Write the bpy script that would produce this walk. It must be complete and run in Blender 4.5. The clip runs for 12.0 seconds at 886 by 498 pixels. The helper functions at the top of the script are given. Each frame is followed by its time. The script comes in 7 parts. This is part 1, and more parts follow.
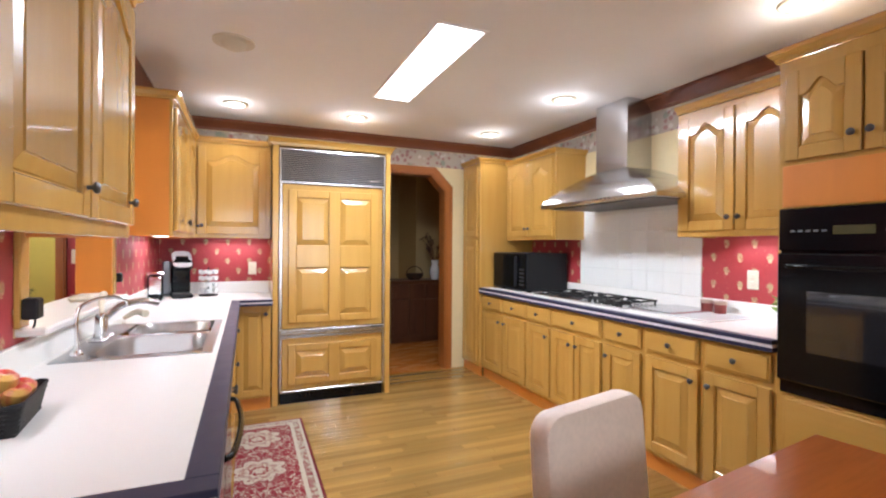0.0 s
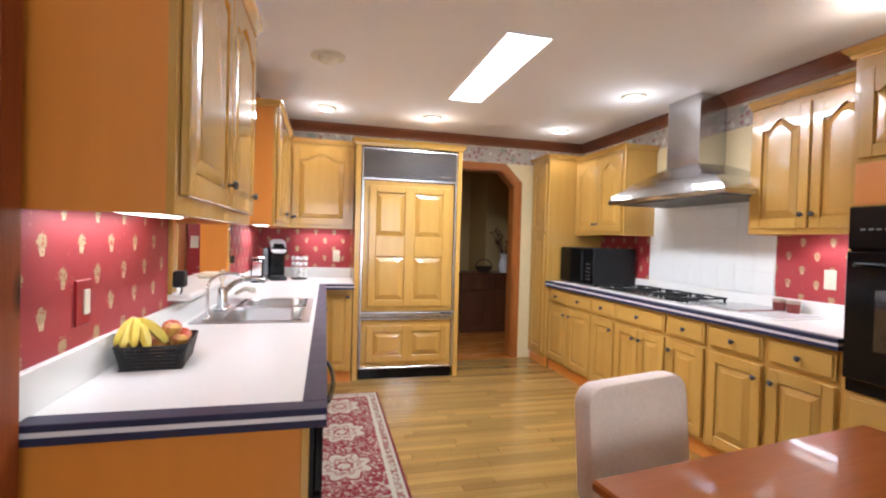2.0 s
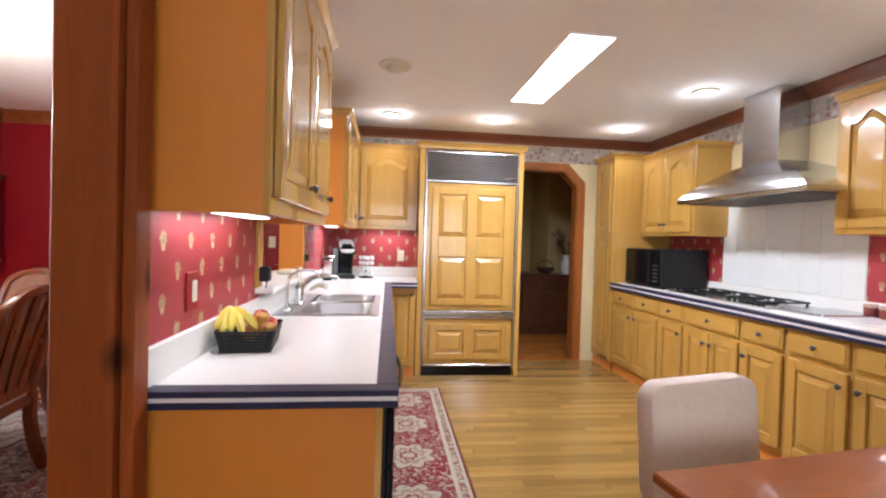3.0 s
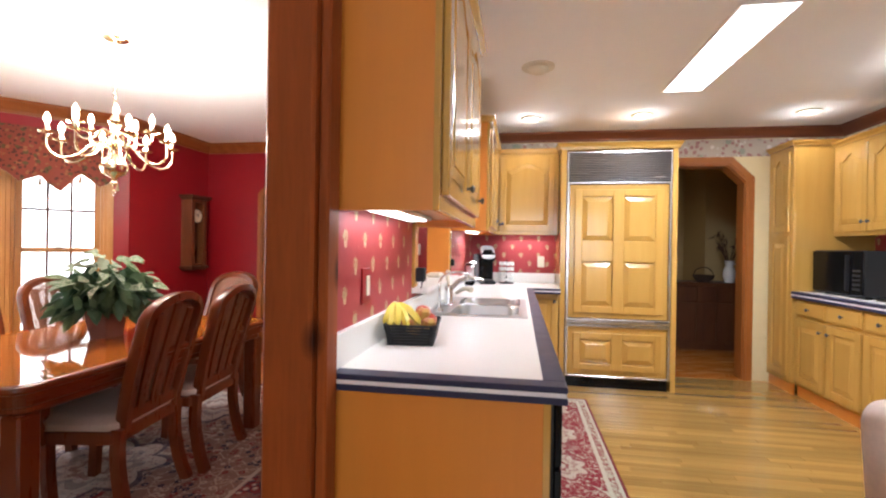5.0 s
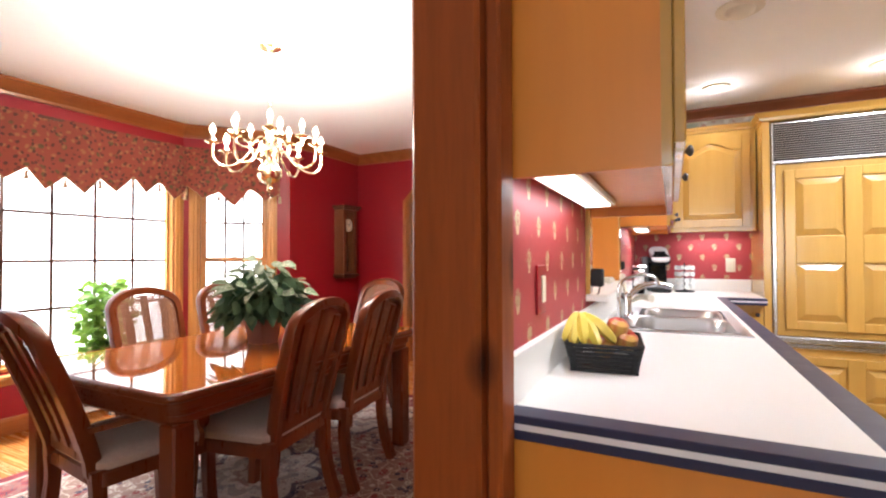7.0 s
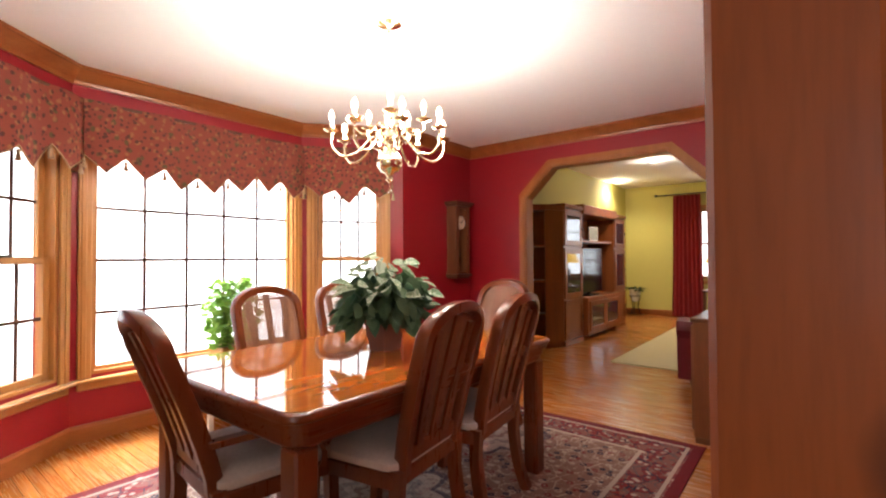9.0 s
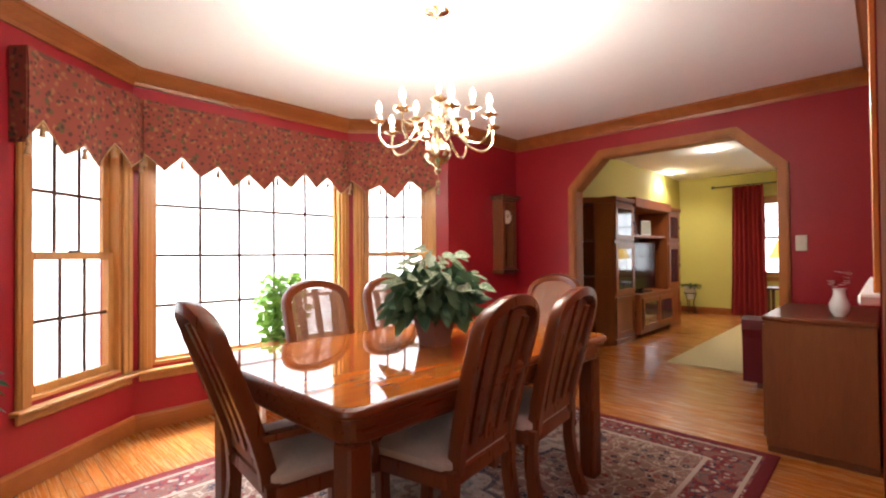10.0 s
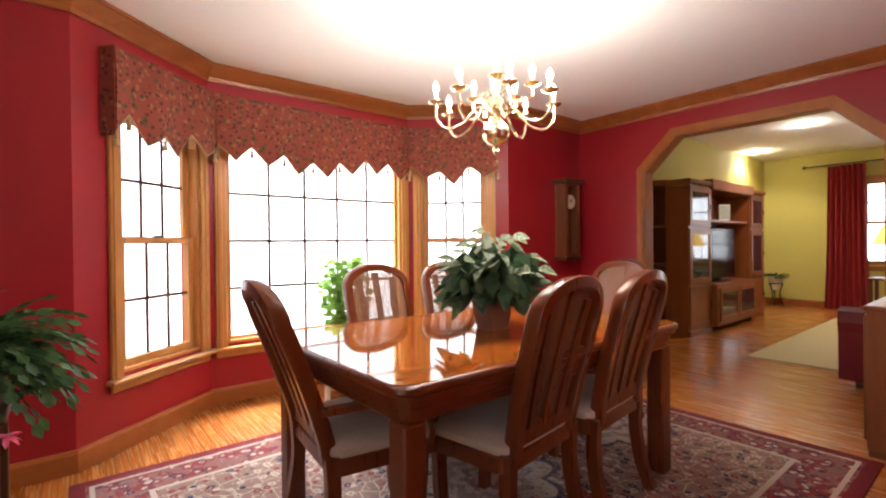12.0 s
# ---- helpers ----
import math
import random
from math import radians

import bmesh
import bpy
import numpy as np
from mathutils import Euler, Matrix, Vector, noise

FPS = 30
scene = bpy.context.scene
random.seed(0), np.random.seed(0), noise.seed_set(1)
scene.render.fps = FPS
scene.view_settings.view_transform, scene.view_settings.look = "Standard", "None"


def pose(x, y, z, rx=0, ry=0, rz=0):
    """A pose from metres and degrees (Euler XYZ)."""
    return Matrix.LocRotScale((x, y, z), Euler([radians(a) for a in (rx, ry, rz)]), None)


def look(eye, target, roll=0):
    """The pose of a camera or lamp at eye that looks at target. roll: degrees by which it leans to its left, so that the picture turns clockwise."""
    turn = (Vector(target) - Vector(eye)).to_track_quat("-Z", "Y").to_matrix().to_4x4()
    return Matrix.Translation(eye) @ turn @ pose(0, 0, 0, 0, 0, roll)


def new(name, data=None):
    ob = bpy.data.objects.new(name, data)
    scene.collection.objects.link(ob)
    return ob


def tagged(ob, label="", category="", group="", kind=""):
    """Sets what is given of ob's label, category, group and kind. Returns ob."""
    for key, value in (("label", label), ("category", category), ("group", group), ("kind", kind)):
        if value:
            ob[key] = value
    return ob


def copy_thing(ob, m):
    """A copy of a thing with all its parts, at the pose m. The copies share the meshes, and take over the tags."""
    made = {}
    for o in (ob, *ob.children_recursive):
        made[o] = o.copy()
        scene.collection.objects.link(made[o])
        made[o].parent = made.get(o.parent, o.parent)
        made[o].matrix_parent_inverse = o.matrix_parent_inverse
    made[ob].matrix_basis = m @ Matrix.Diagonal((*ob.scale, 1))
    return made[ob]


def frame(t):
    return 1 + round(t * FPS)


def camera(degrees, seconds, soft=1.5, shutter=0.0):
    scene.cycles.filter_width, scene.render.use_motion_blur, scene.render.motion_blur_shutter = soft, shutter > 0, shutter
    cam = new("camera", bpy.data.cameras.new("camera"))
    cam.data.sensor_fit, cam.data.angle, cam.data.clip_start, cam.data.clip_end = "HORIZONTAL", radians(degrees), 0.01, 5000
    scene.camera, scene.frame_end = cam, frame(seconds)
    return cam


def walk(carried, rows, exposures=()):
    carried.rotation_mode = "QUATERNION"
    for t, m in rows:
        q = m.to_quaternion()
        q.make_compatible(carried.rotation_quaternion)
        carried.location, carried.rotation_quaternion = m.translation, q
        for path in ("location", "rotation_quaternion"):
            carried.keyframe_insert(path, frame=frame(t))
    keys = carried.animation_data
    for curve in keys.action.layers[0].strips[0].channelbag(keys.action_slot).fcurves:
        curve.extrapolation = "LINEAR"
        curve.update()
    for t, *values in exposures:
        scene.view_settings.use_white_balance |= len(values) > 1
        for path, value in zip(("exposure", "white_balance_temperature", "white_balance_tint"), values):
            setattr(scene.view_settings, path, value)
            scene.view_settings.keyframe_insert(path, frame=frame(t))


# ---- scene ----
cam = camera(87.5, 12.0, soft=2.2)
PATH = [
    (0, (-0.001, -0.027, 1.329), (0.781, 1.814, 1.32), 0.4),
    (0.5, (-0.009, -0.066, 1.33), (0.73, 1.793, 1.314), 0.7),
    (1, (-0.031, -0.125, 1.323), (0.648, 1.756, 1.301), 1.1),
    (1.5, (-0.048, -0.188, 1.311), (0.549, 1.72, 1.283), 1.4),
    (2, (-0.057, -0.26, 1.31), (0.434, 1.678, 1.273), 1.6),
    (2.5, (-0.067, -0.312, 1.304), (0.299, 1.654, 1.266), 1.7),
    (3, (-0.083, -0.34, 1.298), (0.152, 1.646, 1.261), 1.7),
    (5, (-0.173, -0.333, 1.25), (-0.499, 1.64, 1.245), 0.9),
    (5.5, (-0.205, -0.266, 1.225), (-0.675, 1.678, 1.232), 0.5),
    (6, (-0.253, -0.172, 1.209), (-0.875, 1.729, 1.223), 0.2),
    (6.5, (-0.311, -0.077, 1.202), (-1.072, 1.772, 1.227), -0.0),
    (7, (-0.394, 0.03, 1.198), (-1.28, 1.822, 1.232), -0.2),
    (9, (-0.747, 0.256, 1.18), (-1.992, 1.821, 1.219), -0.3),
    (9.5, (-0.794, 0.274, 1.17), (-2.108, 1.782, 1.207), -0.4),
    (10, (-0.826, 0.286, 1.16), (-2.207, 1.732, 1.188), -0.5),
    (10.5, (-0.846, 0.299, 1.152), (-2.291, 1.682, 1.17), -0.6),
    (11, (-0.851, 0.308, 1.143), (-2.349, 1.633, 1.151), -0.6),
    (11.5, (-0.852, 0.315, 1.135), (-2.385, 1.599, 1.131), -0.7),
    (12, (-0.841, 0.327, 1.125), (-2.402, 1.577, 1.111), -0.6),
]
walk(cam, [(t, look(eye, target, roll)) for t, eye, target, roll in PATH],
     [(0, 0.03, 5750, 10), (3, 0.03, 5750, 10), (5, 0.1, 5900, 10), (7, 0.16, 6000, 10), (9, 0.05, 6100, 10), (12, -0.09, 6100, 10)])

# ---- world and lights ----
world = bpy.data.worlds.new("sky")
world.use_nodes = True
scene.world = world
wt = world.node_tree
sky = wt.nodes.new("ShaderNodeTexSky")
sky.sky_type, sky.sun_disc = "NISHITA", False
sky.sun_elevation, sky.sun_rotation = radians(38), radians(200)
wt.links.new(sky.outputs[0], wt.nodes["Background"].inputs[0])
wt.nodes["Background"].inputs[1].default_value = 0.12


def area(name, m, sx, sy, watts, color, spread=180):
    d = bpy.data.lights.new(name, "AREA")
    d.shape, d.size, d.size_y, d.energy, d.color, d.spread = "RECTANGLE", sx, sy, watts, color, radians(spread)
    ob = new(name, d)
    ob.matrix_basis = m
    return ob


def bulb(name, x, y, z, watts, color, r=0.02):
    d = bpy.data.lights.new(name, "POINT")
    d.energy, d.color, d.shadow_soft_size = watts, color, r
    ob = new(name, d)
    ob.location = (x, y, z)
    return ob


def spot(name, x, y, z, watts, color, size=130, r=0.05):
    d = bpy.data.lights.new(name, "SPOT")
    d.energy, d.color, d.shadow_soft_size, d.spot_size, d.spot_blend = watts, color, r, radians(size), 0.6
    ob = new(name, d)
    ob.matrix_basis = look((x, y, z), (x, y + 0.001, 0))
    return ob


WARM, CANL, WHITE = (1.0, 0.84, 0.64), (1.0, 0.96, 0.90), (0.97, 0.98, 1.0)
CH = 2.46                       # ceiling height
CANS = [(-0.085, 4.02), (0.886, 4.015), (2.23, 4.05), (2.22, 2.867), (2.33, 1.286)]
area("fluorescent_lamp", look((1.015, 2.76, CH - 0.012), (1.015, 2.761, 0)), 0.25, 1.2, 70, WHITE)
for cx, cy in CANS:
    spot("can_lamp", cx, cy, CH - 0.03, 10.5, CANL)
    bulb("can_spill_lamp", cx, cy, CH - 0.12, 2.2, CANL, 0.03)
# skylight falling through the bay window's three sides
DAY = (0.95, 0.98, 1.0)
area("bay_daylight_middle", look((-5.75, 1.93, 3.1), (-4.4, 1.93, 1.4)), 1.9, 1.0, 680, DAY)
area("bay_daylight_south", look((-4.95, -0.25, 3.1), (-4.1, 0.75, 1.4)), 1.2, 1.0, 380, DAY)
area("bay_daylight_north", look((-4.95, 4.11, 3.1), (-4.1, 3.11, 1.4)), 1.2, 1.0, 380, DAY)
# added fill from the unseen south side, for end panels and breakfast chair
area("breakfast_daylight", look((0.6, -2.66, 1.5), (0.6, -1.0, 1.35)), 2.2, 1.2, 17, DAY)
# under-cabinet tubes
for ux, uy, sx, sy, w in ((-0.615, 1.24, 0.08, 0.5, 1.0), (-0.60, 3.9, 0.08, 0.5, 1.9), (-0.1, 4.5, 0.4, 0.08, 1.5), (2.74, 1.7, 0.08, 0.5, 1.7)):
    area("under_cabinet_lamp", look((ux, uy, 1.355), (ux, uy + 0.001, 0)), sx, sy, w, WHITE)
# the chandelier's bulbs, gathered in five points
for k in range(5):
    bulb("chandelier_lamp", -2.48 + 0.26 * math.cos(1.2566 * k), 1.985 + 0.26 * math.sin(1.2566 * k), 1.90, 22, (1.0, 0.90, 0.74), 0.05)
for lx, ly in ((-2.55, 7.58), (-3.60, 9.15)):
    spot("living_can_lamp", lx, ly, 2.58, 95, WARM, 150)
    bulb("living_can_spill_lamp", lx, ly, 2.55, 13, WARM, 0.04)
# fill added to lift the dim hall, with no fitting behind it
spot("hall_lamp", 1.2, 6.4, 2.55, 6, WARM, 150)

# ---- node helpers ----


class Nodes:
    def __init__(self, name):
        self.mat = bpy.data.materials.new(name)
        self.mat.use_nodes = True
        self.t = self.mat.node_tree
        self.bsdf = self.t.nodes["Principled BSDF"]
        self.out = self.t.nodes["Material Output"]

    def node(self, kind, *ins, **props):
        n = self.t.nodes.new(kind)
        if "operation" in props:
            n.operation = props["operation"]
        if "use_clamp" in props:
            n.use_clamp = props["use_clamp"]
        if "data_type" in props:
            n.data_type, n.blend_type = props["data_type"], props["blend_type"]
        if "feature" in props:
            n.feature = props["feature"]
        for i, v in enumerate(ins):
            self.put(n.inputs[i], v)
        return n

    def put(self, socket, v):
        if v is None:
            return
        if isinstance(v, bpy.types.NodeSocket):
            self.t.links.new(v, socket)
        elif isinstance(v, tuple) and len(v) == 3 and socket.type == "RGBA":
            socket.default_value = (*v, 1)
        else:
            socket.default_value = v

    def set(self, **kw):
        for k, v in kw.items():
            self.put(self.bsdf.inputs["IOR" if k == "IOR" else k.replace("_", " ").title().replace("Ior", "IOR")], v)
        return self

    def coords(self, scale=(1, 1, 1)):
        c = self.node("ShaderNodeTexCoord").outputs["Object"]
        return self.node("ShaderNodeMapping", c, None, None, scale).outputs[0]

    def xyz(self):
        s = self.node("ShaderNodeSeparateXYZ", self.node("ShaderNodeTexCoord").outputs["Object"])
        return s.outputs[0], s.outputs[1], s.outputs[2]

    def m(self, op, a, b=None, c=None, clamp=False):
        return self.node("ShaderNodeMath", a, b, c, operation=op, use_clamp=clamp).outputs[0]

    def noise(self, vec, scale, detail=3.0, rough=0.55):
        return self.node("ShaderNodeTexNoise", vec, None, scale, detail, rough).outputs[0]

    def ramp(self, fac, lo, hi, c0=(0, 0, 0), c1=(1, 1, 1)):
        r = self.node("ShaderNodeValToRGB", fac)
        r.color_ramp.elements[0].position, r.color_ramp.elements[1].position = lo, hi
        r.color_ramp.elements[0].color, r.color_ramp.elements[1].color = (*c0, 1), (*c1, 1)
        return r.outputs[0]

    def mix(self, fac, a, b, blend="MIX"):
        n = self.node("ShaderNodeMix", data_type="RGBA", blend_type=blend)
        self.put(n.inputs[0], fac), self.put(n.inputs[6], a), self.put(n.inputs[7], b)
        return n.outputs[2]

    def rand(self):
        return self.node("ShaderNodeObjectInfo").outputs["Random"]

    def bump(self, height, strength=0.2, dist=0.01):
        n = self.node("ShaderNodeBump")
        n.inputs["Strength"].default_value, n.inputs["Distance"].default_value = strength, dist
        self.put(n.inputs["Height"], height)
        self.put(self.bsdf.inputs["Normal"], n.outputs[0])
        return self


def wood(name, light, dark, axis="z", rough=0.3, coat=0.3, grain=1.0, vary=0.12, knots=0.0, island=False, fleck=0.2, spec=0.5, stretch=0.08, gloss=0.12):
    g = Nodes(name)
    rnd = g.node("ShaderNodeNewGeometry").outputs["Random Per Island"] if island else g.rand()
    sc = {"x": (stretch, 1, 1), "y": (1, stretch, 1), "z": (1, 1, stretch)}[axis]
    v = g.coords(sc)
    shift = g.node("ShaderNodeVectorMath", v, None, operation="ADD")
    g.t.links.new(g.node("ShaderNodeCombineXYZ", g.m("MULTIPLY", rnd, 37.0), g.m("MULTIPLY", rnd, 11.0), 0.0).outputs[0], shift.inputs[1])
    v = shift.outputs[0]
    big = g.noise(v, 9 * grain, 4.0, 0.6)
    fine = g.noise(v, 120 * grain, 3.0, 0.6)
    c = g.mix(g.ramp(big, 0.3, 0.75), light, dark)
    c = g.mix(g.m("MULTIPLY", g.ramp(fine, 0.45, 0.7), fleck), c, tuple(q * 0.6 for q in dark))
    tint = g.m("MULTIPLY_ADD", rnd, 2 * vary, 1.0 - vary)
    c = g.mix(1.0, c, g.node("ShaderNodeCombineColor", tint, tint, tint).outputs[0], "MULTIPLY")
    if knots:
        d = g.node("ShaderNodeTexVoronoi", g.coords({"x": (0.5, 1, 1), "y": (1, 0.5, 1), "z": (1, 1, 0.5)}[axis]), None, 5.5).outputs[0]
        c = g.mix(g.m("MULTIPLY", g.ramp(d, 0.05, 0.18, (1, 1, 1), (0, 0, 0)), knots), c, tuple(q * 0.18 for q in dark))
    g.set(base_color=c, roughness=g.m("MULTIPLY_ADD", fine, 0.12, rough - 0.05), coat_weight=coat, coat_roughness=gloss, specular_ior_level=spec)
    if gloss < 0.05:
        g.set(coat_ior=1.75)
    else:
        g.bump(fine, 0.06, 0.002)
    return g.mat


def plain(name, color, rough=0.5, metal=0.0, spread=0.08, scale=14.0, bumpy=0.05, coat=0.0, spec=0.5):
    g = Nodes(name)
    n = g.noise(g.coords(), scale, 4.0)
    f = g.noise(g.coords(), scale * 9, 2.0)
    c = g.mix(n, tuple(q * (1 - spread) for q in color), tuple(min(1, q * (1 + spread)) for q in color))
    g.set(base_color=c, roughness=g.m("MULTIPLY_ADD", n, 0.14, rough - 0.07), metallic=metal, coat_weight=coat, specular_ior_level=spec)
    if bumpy:
        g.bump(f, bumpy, 0.003)
    return g.mat


def glow(name, color, strength):
    g = Nodes(name)
    g.set(base_color=color, emission_color=color, emission_strength=strength)
    return g.mat


def steel(name, color=(0.6, 0.6, 0.6), axis=(60, 1, 1), rough=0.28):
    g = Nodes(name)
    n = g.noise(g.coords(axis), 30, 3.0)
    g.set(base_color=g.mix(n, tuple(q * 0.93 for q in color), color), metallic=1.0, roughness=g.m("MULTIPLY_ADD", n, 0.12, rough - 0.1))
    return g.mat


def wallpaper(name, along):
    """Deep red paper printed with small cream flowerpots in staggered rows; along: the axis that runs along the wall."""
    g = Nodes(name)
    x, y, z = g.xyz()
    h = x if along == "x" else y
    row = g.m("FLOOR", g.m("DIVIDE", z, 0.0875))
    off = g.m("MULTIPLY", g.m("MODULO", g.m("ABSOLUTE", row), 2.0), 0.5)
    u = g.m("MULTIPLY", g.m("SUBTRACT", g.m("FRACT", g.m("ADD", g.m("DIVIDE", g.m("SUBTRACT", h, 0.023), 0.18), off)), 0.5), 0.18)
    w = g.m("MULTIPLY", g.m("SUBTRACT", g.m("FRACT", g.m("DIVIDE", z, 0.0875)), 0.5), 0.0875)
    pot = g.m("MULTIPLY", g.m("LESS_THAN", g.m("ABSOLUTE", g.m("ADD", w, 0.013)), 0.0095),
              g.m("LESS_THAN", g.m("ABSOLUTE", u), g.m("MULTIPLY_ADD", w, 0.3, 0.0145)))
    r = g.m("SQRT", g.m("ADD", g.m("POWER", u, 2.0), g.m("POWER", g.m("SUBTRACT", w, 0.012), 2.0)))
    jag = g.noise(g.coords(), 170, 2.0)
    leaf = g.m("LESS_THAN", r, g.m("MULTIPLY", jag, 0.038))
    spots = g.node("ShaderNodeTexVoronoi", g.coords(), None, 24.0).outputs[0]
    speck = g.m("LESS_THAN", spots, 0.12)
    fine = g.noise(g.coords(), 40, 3.0)
    base = g.mix(fine, (0.31, 0.028, 0.034), (0.38, 0.038, 0.044))
    c = g.mix(g.m("MULTIPLY", speck, 0.5), base, (0.45, 0.12, 0.08))
    worn = g.m("GREATER_THAN", g.noise(g.coords(), 75, 3.0, 0.7), 0.42)
    pot, leaf = g.m("MULTIPLY", pot, worn), g.m("MULTIPLY", leaf, worn)
    c = g.mix(leaf, c, g.mix(g.noise(g.coords(), 260, 1.0), (0.28, 0.20, 0.08), (0.52, 0.38, 0.22)))
    c = g.mix(pot, c, g.mix(g.noise(g.coords(), 130, 1.0), (0.42, 0.27, 0.14), (0.62, 0.47, 0.30)))
    g.set(base_color=c, roughness=0.55)
    g.bump(fine, 0.05, 0.002)
    return g.mat


def floral(name, ground, cols, scale=18.0):
    """A dense printed or woven pattern of blossoms and leaves on a ground colour."""
    g = Nodes(name)
    warp = g.noise(g.coords(), scale * 0.8, 2.0)
    v = g.node("ShaderNodeVectorMath", g.coords(), None, operation="ADD")
    g.t.links.new(g.node("ShaderNodeCombineXYZ", g.m("MULTIPLY", warp, 0.05), g.m("MULTIPLY", warp, 0.04), g.m("MULTIPLY", warp, 0.05)).outputs[0], v.inputs[1])
    c = ground
    for i, col in enumerate(cols):
        vo = g.node("ShaderNodeTexVoronoi", v.outputs[0], None, scale * (1 + 0.6 * i))
        c = g.mix(g.m("MULTIPLY", g.ramp(vo.outputs[0], 0.18 + 0.04 * i, 0.30 + 0.04 * i, (1, 1, 1), (0, 0, 0)), 0.9), c, col)
    g.set(base_color=c, roughness=0.9)
    g.bump(g.noise(g.coords(), 300, 2.0), 0.25, 0.002)
    return g.mat


def oriental(name, x0, x1, y0, y1, field, border, cream, ink, repeat, border_w, scale=17.0, star=0.75, rim=(0.24, 0.03, 0.04)):
    """A woven oriental rug that lies at x0..x1, y0..y1: medallions in the field, a flowered border, a guard stripe."""
    g = Nodes(name)
    x, y, z = g.xyz()
    ex = g.m("MINIMUM", g.m("SUBTRACT", x, x0), g.m("SUBTRACT", x1, x))
    ey = g.m("MINIMUM", g.m("SUBTRACT", y, y0), g.m("SUBTRACT", y1, y))
    e = g.m("MINIMUM", ex, ey)
    cx = g.m("SUBTRACT", x, (x0 + x1) / 2)
    cy = g.m("MULTIPLY", g.m("SUBTRACT", g.m("FRACT", g.m("DIVIDE", g.m("SUBTRACT", y, y0), repeat)), 0.5), repeat)
    r = g.m("SQRT", g.m("ADD", g.m("POWER", cx, 2.0), g.m("POWER", cy, 2.0)))
    ang = g.m("ARCTAN2", cy, cx)
    lobe = g.m("MULTIPLY_ADD", g.m("ABSOLUTE", g.m("SINE", g.m("MULTIPLY", ang, 4.0))), -0.34, 1.28)
    q = g.m("MULTIPLY", r, lobe)
    ring = g.m("DIVIDE", q, repeat)
    med = g.m("LESS_THAN", q, repeat * 0.36)
    vo = g.node("ShaderNodeTexVoronoi", g.coords(), None, scale)
    vo2 = g.node("ShaderNodeTexVoronoi", g.coords(), None, scale * 2.1)
    vine = g.node("ShaderNodeTexVoronoi", g.coords(), None, scale * 0.55, feature="DISTANCE_TO_EDGE").outputs[0]
    c = g.mix(g.ramp(vine, 0.012, 0.03, (1, 1, 1), (0, 0, 0)), field, cream)
    cell = g.node("ShaderNodeSeparateColor", vo.outputs[1])
    petal = g.mix(g.m("GREATER_THAN", cell.outputs[0], 0.5), border, ink)
    petal = g.mix(g.m("GREATER_THAN", cell.outputs[1], 0.65), petal, cream)
    c = g.mix(g.ramp(vo.outputs[0], 0.34, 0.42, (1, 1, 1), (0, 0, 0)), c, petal)
    c = g.mix(g.ramp(vo.outputs[0], 0.16, 0.22, (1, 1, 1), (0, 0, 0)), c, field)
    c = g.mix(g.ramp(vo2.outputs[0], 0.16, 0.24, (1, 1, 1), (0, 0, 0)), c, cream)
    mc = g.mix(g.m("COMPARE", ring, 0.335, 0.022), cream, ink)
    mc = g.mix(g.m("COMPARE", ring, 0.19, 0.028), mc, tuple(0.55 * a + 0.45 * b for a, b in zip(cream, ink)))
    mc = g.mix(g.m("COMPARE", ring, 0.10, 0.018), mc, field)
    c = g.mix(g.m("MULTIPLY", g.m("MULTIPLY", med, g.m("GREATER_THAN", g.noise(g.coords(), 60, 3.0), 0.40)), star), c, mc)
    bc = g.mix(g.ramp(vo.outputs[0], 0.25, 0.36, (1, 1, 1), (0, 0, 0)), border, cream)
    bc = g.mix(g.ramp(vo2.outputs[0], 0.2, 0.3, (1, 1, 1), (0, 0, 0)), bc, ink)
    bc = g.mix(g.ramp(vine, 0.02, 0.045, (1, 1, 1), (0, 0, 0)), bc, ink)
    bc = g.mix(g.m("MULTIPLY", g.m("GREATER_THAN", cell.outputs[2], 0.6), 0.55), bc, field)
    bc = g.mix(g.ramp(vo2.outputs[0], 0.10, 0.16, (1, 1, 1), (0, 0, 0)), bc, cream)
    c = g.mix(g.m("LESS_THAN", e, border_w), c, bc)
    c = g.mix(g.m("COMPARE", e, border_w, 0.012), c, cream)
    c = g.mix(g.m("COMPARE", e, border_w * 0.28, 0.010), c, cream)
    c = g.mix(g.m("LESS_THAN", e, border_w * 0.2), c, tuple(0.6 * k for k in rim))
    pile = g.noise(g.coords(), 260, 3.0)
    c = g.mix(0.35, c, g.mix(pile, (0.02, 0.015, 0.015), (0.65, 0.55, 0.5)), "OVERLAY")
    g.set(base_color=c, roughness=0.95, specular_ior_level=0.1)
    g.bump(pile, 0.5, 0.004)
    return g.mat


MAPLE = wood("maple_upright", (0.535, 0.312, 0.074), (0.45, 0.242, 0.048), "z", 0.22, 0.6, 0.7, 0.05, fleck=0.06, gloss=0.07)
MAPLE_X = wood("maple_level", (0.535, 0.312, 0.074), (0.45, 0.242, 0.048), "x", 0.22, 0.6, 0.7, 0.05, fleck=0.06, gloss=0.07)
MAPLE_END = wood("maple_end_panel", (0.66, 0.240, 0.034), (0.58, 0.195, 0.026), "z", 0.34, 0.12, 0.4, 0.04, fleck=0.05)
PINE = wood("knotty_pine", (0.32, 0.074, 0.012), (0.17, 0.034, 0.006), "z", 0.5, 0.04, 0.8, 0.05, 1.0, spec=0.25)
TRIM = wood("stained_trim", (0.44, 0.155, 0.036), (0.30, 0.09, 0.018), "z", 0.35, 0.05, spec=0.3)
